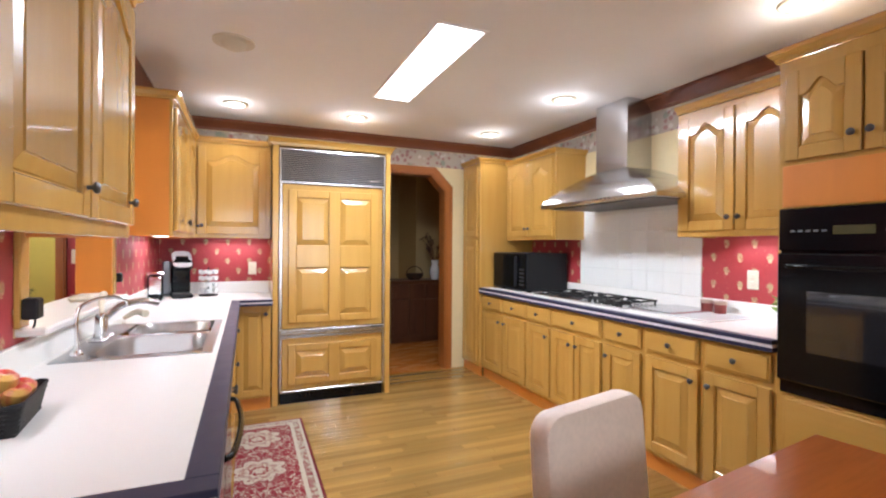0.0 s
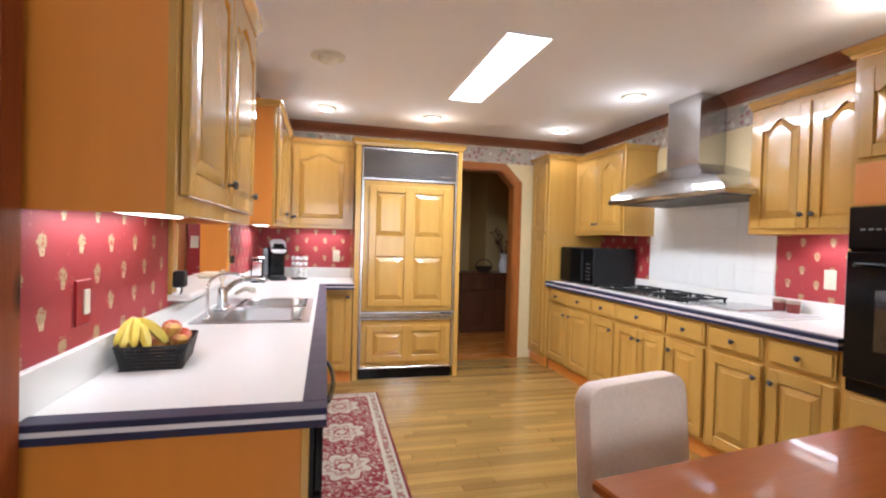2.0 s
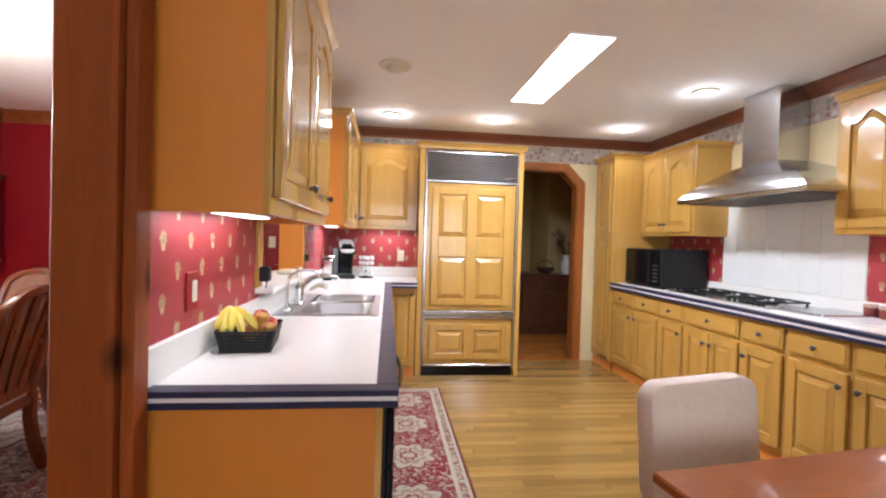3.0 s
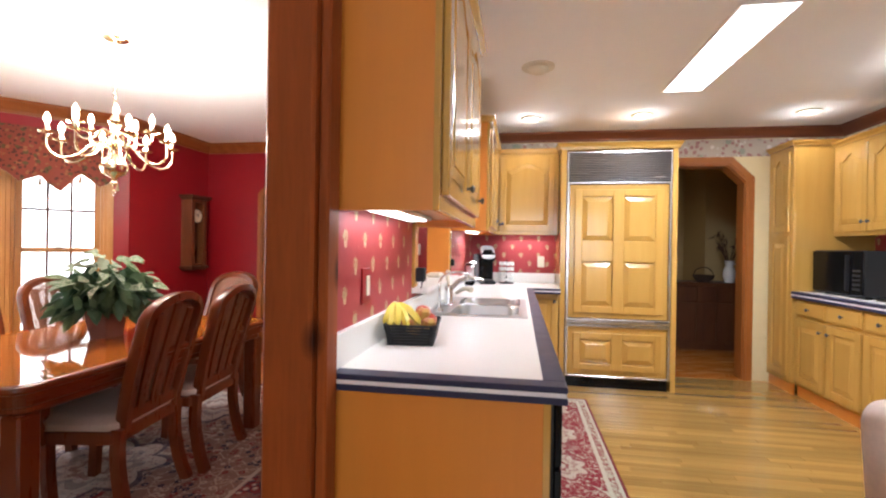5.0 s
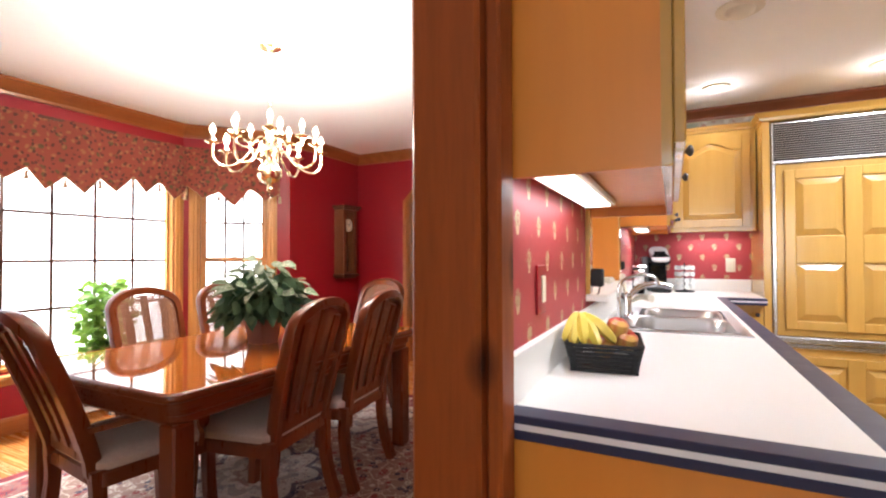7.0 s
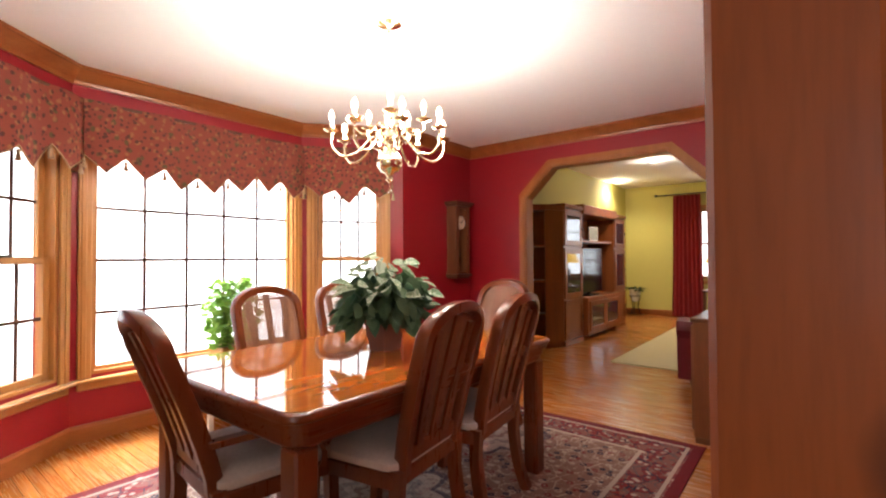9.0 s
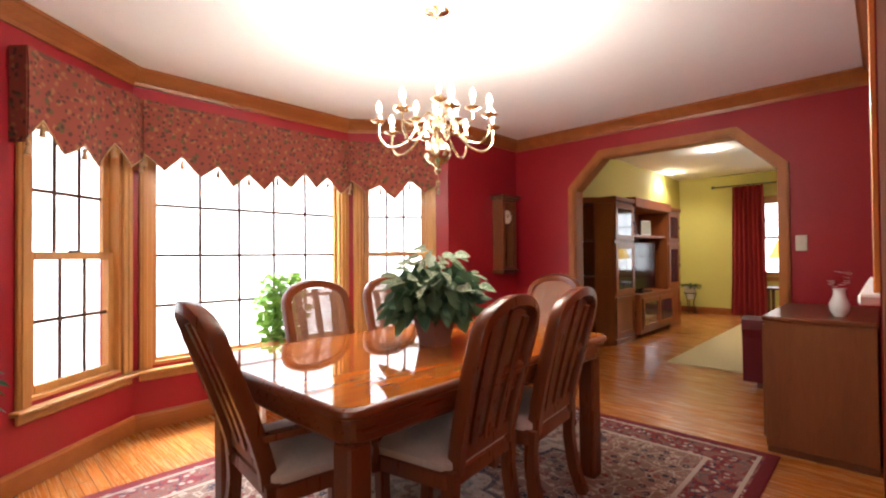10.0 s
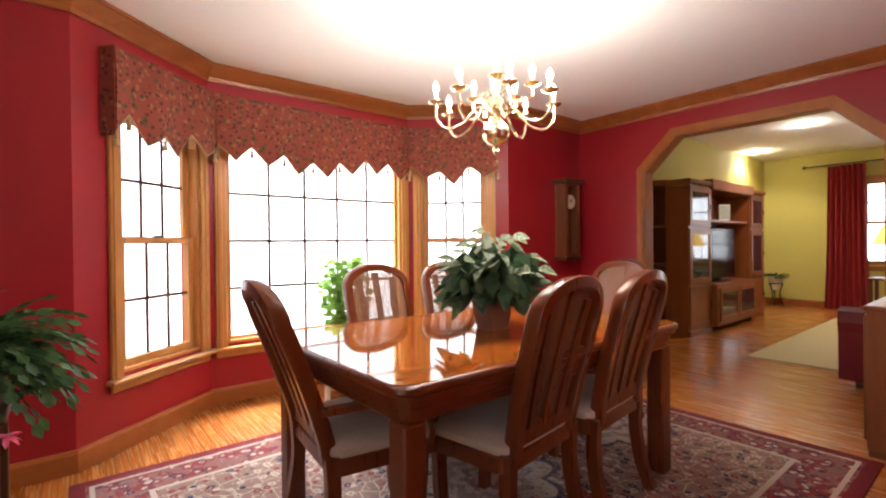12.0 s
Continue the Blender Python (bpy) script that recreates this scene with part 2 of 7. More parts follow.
TRIM_X = wood("stained_trim_x", (0.36, 0.12, 0.028), (0.25, 0.072, 0.015), "x", 0.35, 0.05, spec=0.3)
TRIM_Y = wood("stained_trim_y", (0.34, 0.105, 0.026), (0.23, 0.062, 0.014), "y", 0.35, 0.05, spec=0.3)
CROWN_K = wood("dark_crown", (0.22, 0.07, 0.03), (0.14, 0.04, 0.018), "x", 0.4, 0.15)
OAK = wood("window_oak", (0.50, 0.24, 0.07), (0.38, 0.15, 0.033), "z", 0.38, 0.05, spec=0.3)
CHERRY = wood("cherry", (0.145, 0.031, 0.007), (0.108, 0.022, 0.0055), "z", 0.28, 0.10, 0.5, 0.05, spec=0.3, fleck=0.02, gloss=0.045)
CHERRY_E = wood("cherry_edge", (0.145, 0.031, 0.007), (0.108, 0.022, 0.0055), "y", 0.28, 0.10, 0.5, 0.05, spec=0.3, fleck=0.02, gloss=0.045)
# tabletop cherry, its colour raised to carry the light falling on the top
CHERRY_LIT = wood("cherry_lit_top", (0.46, 0.130, 0.016), (0.24, 0.055, 0.006), "y", 0.60, 1.0, 0.6, spec=0.0, gloss=0.045)
CHERRY_T = wood("orange_cherry_table", (0.36, 0.10, 0.016), (0.24, 0.055, 0.009), "x", 0.30, 0.4, 0.6, spec=0.3, gloss=0.06)
DARKWOOD = wood("dark_walnut", (0.12, 0.045, 0.02), (0.07, 0.025, 0.012), "z", 0.35, 0.05, spec=0.3)
PLANK = wood("oak_floor", (0.36, 0.212, 0.056), (0.22, 0.112, 0.027), "x", 0.22, 0.4, 0.8, 0.19, stretch=0.03, fleck=0.22)
PLANK_K = wood("oak_floor_kitchen", (0.36, 0.212, 0.056), (0.22, 0.112, 0.027), "x", 0.22, 0.4, 0.8, 0.19, stretch=0.03, fleck=0.22, island=True)
PLANK_J = wood("oak_floor_joined", (0.41, 0.142, 0.025), (0.32, 0.098, 0.017), "x", 0.26, 0.15, 0.8, 0.13, spec=0.35, stretch=0.03, fleck=0.12, island=True)
CEIL = plain("ceiling_paint", (0.86, 0.85, 0.85), 0.85, spread=0.02, bumpy=0.1)
RED = plain("red_paint", (0.27, 0.0085, 0.015), 0.38, spread=0.05, scale=6, bumpy=0.06, spec=0.35)
CREAM = plain("cream_paper", (0.70, 0.58, 0.33), 0.7, spread=0.06)
YELLOW = plain("yellow_green_paint", (0.52, 0.46, 0.12), 0.7, spread=0.04)
OLIVE = plain("olive_paint", (0.46, 0.33, 0.15), 0.7, spread=0.05)
PAPER_Y = wallpaper("red_pot_wallpaper", "y")
PAPER_X = wallpaper("red_pot_wallpaper_x", "x")
BORDER = floral("flower_border", (0.42, 0.36, 0.30), [(0.24, 0.28, 0.22), (0.60, 0.56, 0.52), (0.30, 0.14, 0.14)], 8)
g = Nodes("white_laminate")
g.set(base_color=g.mix(g.noise(g.coords(), 3.0, 3.0), (0.79, 0.775, 0.74), (0.82, 0.80, 0.765)), roughness=0.32)
WHITE_TOP = g.mat
NAVY = plain("dark_blue_laminate", (0.026, 0.027, 0.062), 0.38, spread=0.1, spec=0.25)
STRIPE = plain("pale_stripe", (0.70, 0.66, 0.68), 0.4, spread=0.03)
STEEL = steel("brushed_steel", (0.58, 0.58, 0.60), (0.12, 0.12, 9), 0.26)
STEEL_V = steel("brushed_steel_upright", (0.72, 0.72, 0.73), (25, 25, 0.5))
SINK = steel("sink_steel", (0.54, 0.54, 0.55), (2, 2, 2), 0.36)
CHROME = plain("chrome", (0.75, 0.75, 0.77), 0.15, 1.0, 0.03)
PEWTER = plain("pewter", (0.08, 0.074, 0.068), 0.45, 0.6, 0.1)
BLACK = plain("black_gloss", (0.005, 0.005, 0.006), 0.12, 0.0, 0.1, spec=0.2, bumpy=0.0)
BLACK_M = plain("black_matt", (0.010, 0.010, 0.011), 0.5, spec=0.3)
BRASS = plain("polished_brass", (0.90, 0.78, 0.55), 0.18, 1.0, 0.05)
TILE = plain("white_tile", (0.78, 0.78, 0.76), 0.2, spread=0.02, coat=0.3)
GROUT = plain("grout", (0.78, 0.775, 0.755), 0.9)
LAMP_ON = glow("lamp_diffuser", (1.0, 0.96, 0.9), 6.0)
CAN_ON = glow("can_lens", (1.0, 0.93, 0.82), 8.0)
BULB_ON = glow("bulb_glow", (1.0, 0.86, 0.62), 14.0)
PLASTIC_W = plain("ivory_plastic", (0.64, 0.58, 0.46), 0.4, spread=0.03)
BEIGE = plain("beige_cloth", (0.80, 0.66, 0.57), 0.9, spread=0.12, scale=60, bumpy=0.3)
SEAT = plain("seat_cloth", (0.50, 0.37, 0.30), 0.9, spread=0.15, scale=70, bumpy=0.3)

# ---- mesh helpers ----


def mesh_of(name, bm, material):
    bmesh.ops.recalc_face_normals(bm, faces=bm.faces)
    me = bpy.data.meshes.new(name)
    bm.to_mesh(me)
    bm.free()
    me.materials.append(material)
    return me


def smooth(me, angle=40):
    me.polygons.foreach_set("use_smooth", [True] * len(me.polygons))
    me.set_sharp_from_angle(angle=radians(angle))
    return me


def part(name, bm, material, parent, label="", round_=False):
    me = mesh_of(name, bm, material)
    if round_:
        smooth(me)
    ob = new(name, me)
    ob.parent = parent
    if label:
        tagged(ob, label)
    return ob


def structure(name, bm, material, label, category, round_=False):
    me = mesh_of(name, bm, material)
    if round_:
        smooth(me)
    return tagged(new(name, me), label, category, kind="structure")


def single(name, bm, material, label, category, m=None, group="", kind="", round_=False):
    me = mesh_of(name, bm, material)
    if round_:
        smooth(me)
    ob = new(name, me)
    if m is not None:
        ob.matrix_basis = m
    return tagged(ob, label, category, group, kind)


def thing(name, m, label, category, group="", kind=""):
    ob = new(name)
    ob.empty_display_size = 0.1
    ob.matrix_basis = m
    return tagged(ob, label, category, group, kind)


def box(bm, x0, x1, y0, y1, z0, z1, b=0.0):
    """A box with its edges chamfered by b."""
    x0, x1, y0, y1, z0, z1 = min(x0, x1), max(x0, x1), min(y0, y1), max(y0, y1), min(z0, z1), max(z0, z1)
    if not b:
        v = [bm.verts.new((x, y, z)) for z in (z0, z1) for y in (y0, y1) for x in (x0, x1)]
        for f in ((0, 2, 3, 1), (4, 5, 7, 6), (0, 1, 5, 4), (1, 3, 7, 5), (3, 2, 6, 7), (2, 0, 4, 6)):
            bm.faces.new([v[i] for i in f])
        return
    b = min(b, (x1 - x0) * 0.45, (y1 - y0) * 0.45, (z1 - z0) * 0.45)
    lo, hi = (x0, y0, z0), (x1, y1, z1)
    vs = {}
    for i in (0, 1):
        for j in (0, 1):
            for k in (0, 1):
                c = [(lo, hi)[s][a] for a, s in enumerate((i, j, k))]
                for a in range(3):
                    p = [c[q] if q == a else c[q] + (b if (i, j, k)[q] == 0 else -b) for q in range(3)]
                    vs[i, j, k, a] = bm.verts.new(p)
    for a in range(3):
        o, q = [n for n in range(3) if n != a]
        for s in (0, 1):
            ring = []
            for so, sq in ((0, 0), (1, 0), (1, 1), (0, 1)):
                key = [0, 0, 0]
                key[a], key[o], key[q] = s, so, sq
                ring.append(vs[(*key, a)])
            bm.faces.new(ring)
        for so in (0, 1):
            for sq in (0, 1):
                k0, k1 = [0, 0, 0], [0, 0, 0]
                k0[a], k0[o], k0[q] = 0, so, sq
                k1[a], k1[o], k1[q] = 1, so, sq
                bm.faces.new([vs[(*k0, o)], vs[(*k1, o)], vs[(*k1, q)], vs[(*k0, q)]])
    for i in (0, 1):
        for j in (0, 1):
            for k in (0, 1):
                bm.faces.new([vs[i, j, k, a] for a in range(3)])


def loft(bm, rings, caps=True, closed=True):
    """Joins rings of equal length, given as lists of points, into one skin."""
    vs = [[bm.verts.new(p) for p in ring] for ring in rings]
    n = len(vs[0])
    for a, b in zip(vs, vs[1:]):
        for i in range(n if closed else n - 1):
            bm.faces.new((a[i], a[(i + 1) % n], b[(i + 1) % n], b[i]))
    if caps:
        bm.faces.new(vs[0][::-1]), bm.faces.new(vs[-1])


def prism_y(bm, pts, y0, y1):
    loft(bm, [[(x, y0, z) for x, z in pts], [(x, y1, z) for x, z in pts]])


def prism_z(bm, pts, z0, z1):
    loft(bm, [[(x, y, z0) for x, y in pts], [(x, y, z1) for x, y in pts]])


def lathe(bm, prof, x=0.0, y=0.0, z=0.0, n=24):
    rings = [[(x + r * math.cos(2 * math.pi * i / n), y + r * math.sin(2 * math.pi * i / n), z + h) for i in range(n)] for r, h in prof]
    loft(bm, rings)


def sweep(bm, pts, prof, up=(0, 0, 1), closed=False):
    """Moves a flat profile (side, up) along the points; with mitred corners."""
    pts, up = [Vector(p) for p in pts], Vector(up)
    rings, n = [], len(pts)
    for i, p in enumerate(pts):
        a = (p - pts[i - 1]).normalized() if i or closed else None
        b = (pts[(i + 1) % n] - p).normalized() if i < n - 1 or closed else None
        t = ((a or b) + (b or a)).normalized()
        k = 1.0 / max(0.3, t.dot(b or a))
        side = t.cross(up).normalized()
        u = side.cross(t).normalized() if abs(t.dot(up)) > 0.01 else up
        rings.append([p + side * (s * k) + u * h for s, h in prof])
    if closed:
        rings.append(rings[0])
    vs = [[bm.verts.new(q) for q in r] for r in (rings[:-1] if closed else rings)]
    if closed:
        vs.append(vs[0])
    m = len(prof)
    for a, b in zip(vs, vs[1:]):
        for i in range(m):
            bm.faces.new((a[i], a[(i + 1) % m], b[(i + 1) % m], b[i]))
    if not closed:
        bm.faces.new(vs[0][::-1]), bm.faces.new(vs[-1])


def tube(bm, pts, r, n=8, r1=None):
    pts = [Vector(p) for p in pts]
    rings, side = [], None
    for i, p in enumerate(pts):
        t = (pts[min(i + 1, len(pts) - 1)] - pts[max(i - 1, 0)]).normalized()
        ref = side if side is not None else (Vector((0, 0, 1)) if abs(t.z) < 0.9 else Vector((1, 0, 0)))
        side = (ref - t * ref.dot(t)).normalized()
        o = t.cross(side)
        rr = r if r1 is None else r + (r1 - r) * i / (len(pts) - 1)
        rings.append([p + (side * math.cos(2 * math.pi * k / n) + o * math.sin(2 * math.pi * k / n)) * rr for k in range(n)])
    loft(bm, rings)


def curve(pts, n=8):
    """A smooth run of points through the given ones."""
    pts = [Vector(p) for p in pts]
    q = [pts[0] * 2 - pts[1], *pts, pts[-1] * 2 - pts[-2]]
    out = []
    for i in range(1, len(q) - 2):
        for k in range(n):
            t = k / n
            out.append(0.5 * ((2 * q[i]) + (q[i + 1] - q[i - 1]) * t + (2 * q[i - 1] - 5 * q[i] + 4 * q[i + 1] - q[i + 2]) * t * t
                              + (3 * q[i] - q[i - 1] - 3 * q[i + 1] + q[i + 2]) * t ** 3))
    return out + [pts[-1]]


def bm_new():
    return bmesh.new()


def B(*boxes, b=0.0):
    """A bmesh of boxes."""
    bm = bm_new()
    for q in boxes:
        box(bm, *q, b=b)
    return bm

# ---- structure ----
NW_Y, E_X, W_X, S_Y = 4.62, 2.85, -3.82, -2.6      # north wall, east wall, dining room's west wall, south wall
PX0, PX1, PY0 = -0.83, -0.70, 0.90                  # partition between kitchen and dining room
BX, WS, WN = -4.45, 0.33, 3.50                       # the bay's outer wall and its two ends
BAY = [(W_X, WS), (BX, 1.09), (BX, 2.80), (W_X, WN)]

bm = B((-5.6, 3.3, S_Y - 0.2, 11.0, -0.12, -0.012))
structure("floor", bm, DARKWOOD, "wooden subfloor under the oak strips", "floor")
CHD = 2.425                     # ceiling height of the dining room
bm = B((-0.765, E_X + 0.2, S_Y - 0.2, NW_Y + 0.075, CH, CH + 0.1))
structure("ceiling", bm, CEIL, "white painted kitchen ceiling", "ceiling")
bm = B((-4.9, -0.765, S_Y - 0.2, NW_Y + 0.075, CHD, CHD + 0.135))
structure("ceiling_dining", bm, CEIL, "white painted dining room ceiling", "ceiling")
bm = B((-4.2, 3.3, NW_Y + 0.075, 11.0, 2.62, 2.72))
structure("ceiling_north", bm, CEIL, "white ceiling of the rooms beyond", "ceiling")


def octagon(x0, x1, top, cham):
    return [(x0, 0), (x0, top - cham), (x0 + cham, top), (x1 - cham, top), (x1, top - cham), (x1, 0)]


def arch_wall(bm, x0, x1, o0, o1, top, cham, y0, y1, z1):
    """A wall along x with a doorway whose upper corners are cut off."""
    box(bm, x0, o0, y0, y1, 0, z1)
    box(bm, o1, x1, y0, y1, 0, z1)
    box(bm, o0, o1, y0, y1, top, z1)
    prism_y(bm, [(o0, top - cham), (o0 + cham, top), (o0, top)], y0, y1)
    prism_y(bm, [(o1, top - cham), (o1, top), (o1 - cham, top)], y0, y1)


def arch_trim(name, o0, o1, top, cham, y, w=0.085, d=0.02, y_back=None):
    bm = bm_new()
    inner, outer = octagon(o0, o1, top, cham), octagon(o0 - w, o1 + w, top + w, cham + w * 0.42)
    for a in range(5):
        prism_y(bm, [inner[a], inner[a + 1], outer[a + 1], outer[a]], y - d, y)
        i2 = [(p[0] + (q[0] - p[0]) * 0.25, p[1] + (q[1] - p[1]) * 0.25) for p, q in zip(inner, outer)]
        o2 = [(p[0] + (q[0] - p[0]) * 0.8, p[1] + (q[1] - p[1]) * 0.8) for p, q in zip(inner, outer)]
        prism_y(bm, [i2[a], i2[a + 1], o2[a + 1], o2[a]], y - d - 0.008, y - d + 0.001)
    if y_back is not None:
        for a in range(5):
            p, q = inner[a], inner[a + 1]
            n = Vector((q[1] - p[1], 0, -(q[0] - p[0]))).normalized() * 0.012
            loft(bm, [[(p[0], y, p[1]), (q[0], y, q[1]), (q[0] + n.x, y, q[1] + n.z), (p[0] + n.x, y, p[1] + n.z)],
                      [(p[0], y_back, p[1]), (q[0], y_back, q[1]), (q[0] + n.x, y_back, q[1] + n.z), (p[0] + n.x, y_back, p[1] + n.z)]])
    return structure(name, bm, TRIM, "stained wood casing of a cut-corner doorway", "door casing")


# dining room's north wall with the wide cut-corner opening
DO0, DO1, DTOP, DCH = -3.105, -1.405, 2.113, 0.305
bm = bm_new()
arch_wall(bm, W_X - 0.15, PX0, DO0, DO1, DTOP, DCH, NW_Y, NW_Y + 0.07, CH)
structure("wall_dining_north", bm, RED, "deep red painted wall with a wide cut-corner opening", "wall")
bm = bm_new()
arch_wall(bm, W_X - 0.3, PX1 + 0.7, DO0, DO1, DTOP, DCH, NW_Y + 0.07, NW_Y + 0.15, 2.62)
structure("wall_living_south", bm, YELLOW, "yellow-green painted wall of the living room", "wall")
arch_trim("door_casing_dining", DO0, DO1, DTOP, DCH, NW_Y, 0.062, 0.02, NW_Y + 0.15)

# kitchen's north wall with the smaller doorway
KO0, KO1, KTOP, KCH = 1.22, 2.0, 2.11, 0.17
bm = bm_new()
arch_wall(bm, PX1, E_X + 0.15, KO0, KO1, KTOP, KCH, NW_Y, NW_Y + 0.07, CH)
structure("wall_kitchen_north", bm, CREAM, "cream papered kitchen wall with a cut-corner doorway", "wall")
bm = bm_new()
arch_wall(bm, PX1 + 0.7, E_X + 0.15, KO0, KO1, KTOP, KCH, NW_Y + 0.07, NW_Y + 0.15, 2.62)
structure("wall_hall_south", bm, OLIVE, "olive painted wall of the hall", "wall")
arch_trim("door_casing_kitchen", KO0, KO1, KTOP, KCH, NW_Y, 0.075, 0.02, NW_Y + 0.15)

bm = B((E_X, E_X + 0.15, S_Y, NW_Y, 0, CH))
structure("wall_kitchen_east", bm, CREAM, "cream papered kitchen wall", "wall")
# unseen south wall behind the walk, its wide opening added to let fill light in
bm = B((W_X - 0.15, -0.6, S_Y - 0.15, S_Y, 0, CH), (1.8, E_X + 0.15, S_Y - 0.15, S_Y, 0, CH),
       (-0.6, 1.8, S_Y - 0.15, S_Y, 0, 0.75), (-0.6, 1.8, S_Y - 0.15, S_Y, 2.1, CH))
structure("wall_south", bm, CREAM, "unseen plain cream wall with an opening added for fill light", "wall")
# partition with the pass-through over the sink
T0, T1, TZ0, TZ1 = 1.97, 3.06, 1.02, 2.0
for nm, a, b_, mt, lab in (("wall_partition_kitchen", -0.78, PX1, CREAM, "kitchen side of the partition with a pass-through"),
                           ("wall_partition_dining", PX0, -0.78, RED, "red dining side of the partition with a pass-through")):
    bm = B((a, b_, PY0, T0, 0, CH), (a, b_, T1, NW_Y, 0, CH), (a, b_, T0, T1, 0, TZ0), (a, b_, T0, T1, TZ1, CH))
    structure(nm, bm, mt, lab, "wall")
bm = B((PX0 - 0.02, PX1 + 0.015, T0, T0 + 0.018, TZ0 + 0.03, TZ1), (PX0 - 0.02, PX1 + 0.015, T1 - 0.018, T1, TZ0 + 0.03, TZ1),
       (PX0 - 0.02, PX1 + 0.015, T0 + 0.018, T1 - 0.018, TZ1 - 0.018, TZ1), b=0.003)
structure("trim_pass_through", bm, MAPLE_END, "orange maple lining of the pass-through", "trim")
bm = B((PX1 + 0.001, PX1 + 0.02, T0 - 0.07, T0 + 0.002, TZ0 + 0.03, TZ1 + 0.05), (PX1 + 0.001, PX1 + 0.02, T1 - 0.002, T1 + 0.06, TZ0 + 0.03, TZ1 + 0.05), b=0.004)
structure("trim_pass_through_casing", bm, MAPLE, "maple casing of the pass-through", "trim")
bm = B((PX0 - 0.05, PX1 + 0.085, T0 - 0.05, T1 + 0.04, TZ0, TZ0 + 0.028), b=0.006)
structure("ledge_pass_through", bm, WHITE_TOP, "white laminate ledge of the pass-through", "ledge")
# end post of the partition
bm = B((-0.828, -0.692, 0.772, 0.898, 0, CH), b=0.008)
structure("post", bm, PINE, "knotty stained pine post at the end of the partition", "post")

bm = B((-0.6915, -0.662, 0.80, 0.876, 0, CH), b=0.006)
structure("trim_partition_end", bm, PINE, "stained pine strip beside the end post", "trim")

# dining room's west wall and the bay
bm = B((W_X - 0.15, W_X, S_Y, WS, 0, CH), (W_X - 0.15, W_X, WN, NW_Y, 0, CH))
structure("wall_dining_west", bm, RED, "deep red painted wall", "wall")


def wall_local(bm, length, openings, thick=0.15, h=CH):
    """A wall along local x from 0, its room face at y=0, with rectangular openings (x0, x1, z0, z1)."""
    x = 0.0
    for o0, o1, z0, z1 in openings:
        box(bm, x, o0, 0, thick, 0, h)
        box(bm, o0, o1, 0, thick, 0, z0)
        box(bm, o0, o1, 0, thick, z1, h)
        x = o1
    box(bm, x, length, 0, thick, 0, h)


def glass_mat():
    g = Nodes("window_glass")
    g.set(base_color=(1, 1, 1), roughness=0.02, transmission_weight=1.0, IOR=1.45)
    return g.mat


GLASS = glass_mat()


def window(name, m, w, z0, z1, cols, rows, double, label):
    """A window unit in local wall coordinates: room face at y=0, outside at +y, from x=0 to w."""
    win = thing(name, m, label, "window", kind="structure")
    c = 0.075
    bm = B((-c, 0.0, -0.022, -0.001, z0 - 0.02, z1 + c), (w, w + c, -0.022, -0.001, z0 - 0.02, z1 + c), (0, w, -0.022, -0.001, z1, z1 + c),
           (-c + 0.015, -0.03, -0.03, -0.02, z0 - 0.02, z1 + c - 0.01), (w + 0.03, w + c - 0.015, -0.03, -0.02, z0 - 0.02, z1 + c - 0.01), b=0.004)
    part("window_casing", bm, OAK, win)
    part("window_jamb", B((0, 0.02, 0, 0.12, z0, z1), (w - 0.02, w, 0, 0.12, z0, z1), (0.02, w - 0.02, 0, 0.12, z1 - 0.02, z1), (0.02, w - 0.02, 0, 0.12, z0, z0 + 0.02)), OAK, win)
    part("window_sill", B((-c - 0.03, w + c + 0.03, -0.06, 0.0, z0 - 0.045, z0 - 0.02), (-c, w + c, -0.02, -0.001, z0 - 0.095, z0 - 0.045), b=0.006), OAK, win)
    zm = (z0 + z1) / 2
    halves = [(z0 + 0.02, zm + 0.02, 0.05), (zm - 0.02, z1 - 0.02, 0.085)] if double else [(z0 + 0.02, z1 - 0.02, 0.06)]
    for a, b_, y in halves:
        s = 0.045 if double else 0.022
        bm = B((0.02, 0.02 + s, y - 0.018, y + 0.018, a, b_), (w - 0.02 - s, w - 0.02, y - 0.018, y + 0.018, a, b_),
               (0.02 + s, w - 0.02 - s, y - 0.018, y + 0.018, a, a + s), (0.02 + s, w - 0.02 - s, y - 0.018, y + 0.018, b_ - s * 0.8, b_), b=0.003)
        part("sash", bm, OAK, win)
        gx0, gx1, gz0, gz1 = 0.02 + s, w - 0.02 - s, a + s, b_ - s * 0.8
        pane = part("pane", B((gx0, gx1, y - 0.002, y + 0.002, gz0, gz1)), GLASS, win)
        pane.visible_shadow = False
        # backlit shade put into the muntins' colour, darker than the oak sash
        for i in range(1, cols):
            x = gx0 + (gx1 - gx0) * i / cols
            part("muntin", B((x - 0.011, x + 0.011, y - 0.007, y + 0.006, gz0, gz1), b=0.003), DARKWOOD, win)
        n = rows // 2 if double else rows
        for i in range(1, n):
            z = gz0 + (gz1 - gz0) * i / n
            part("muntin", B((gx0, gx1, y - 0.006, y + 0.005, z - 0.011, z + 0.011), b=0.003), DARKWOOD, win)
    if double:
        part("sash_lock", B((w / 2 - 0.03, w / 2 + 0.03, 0.02, 0.05, zm + 0.02, zm + 0.035), b=0.004), PEWTER, win)
    return win


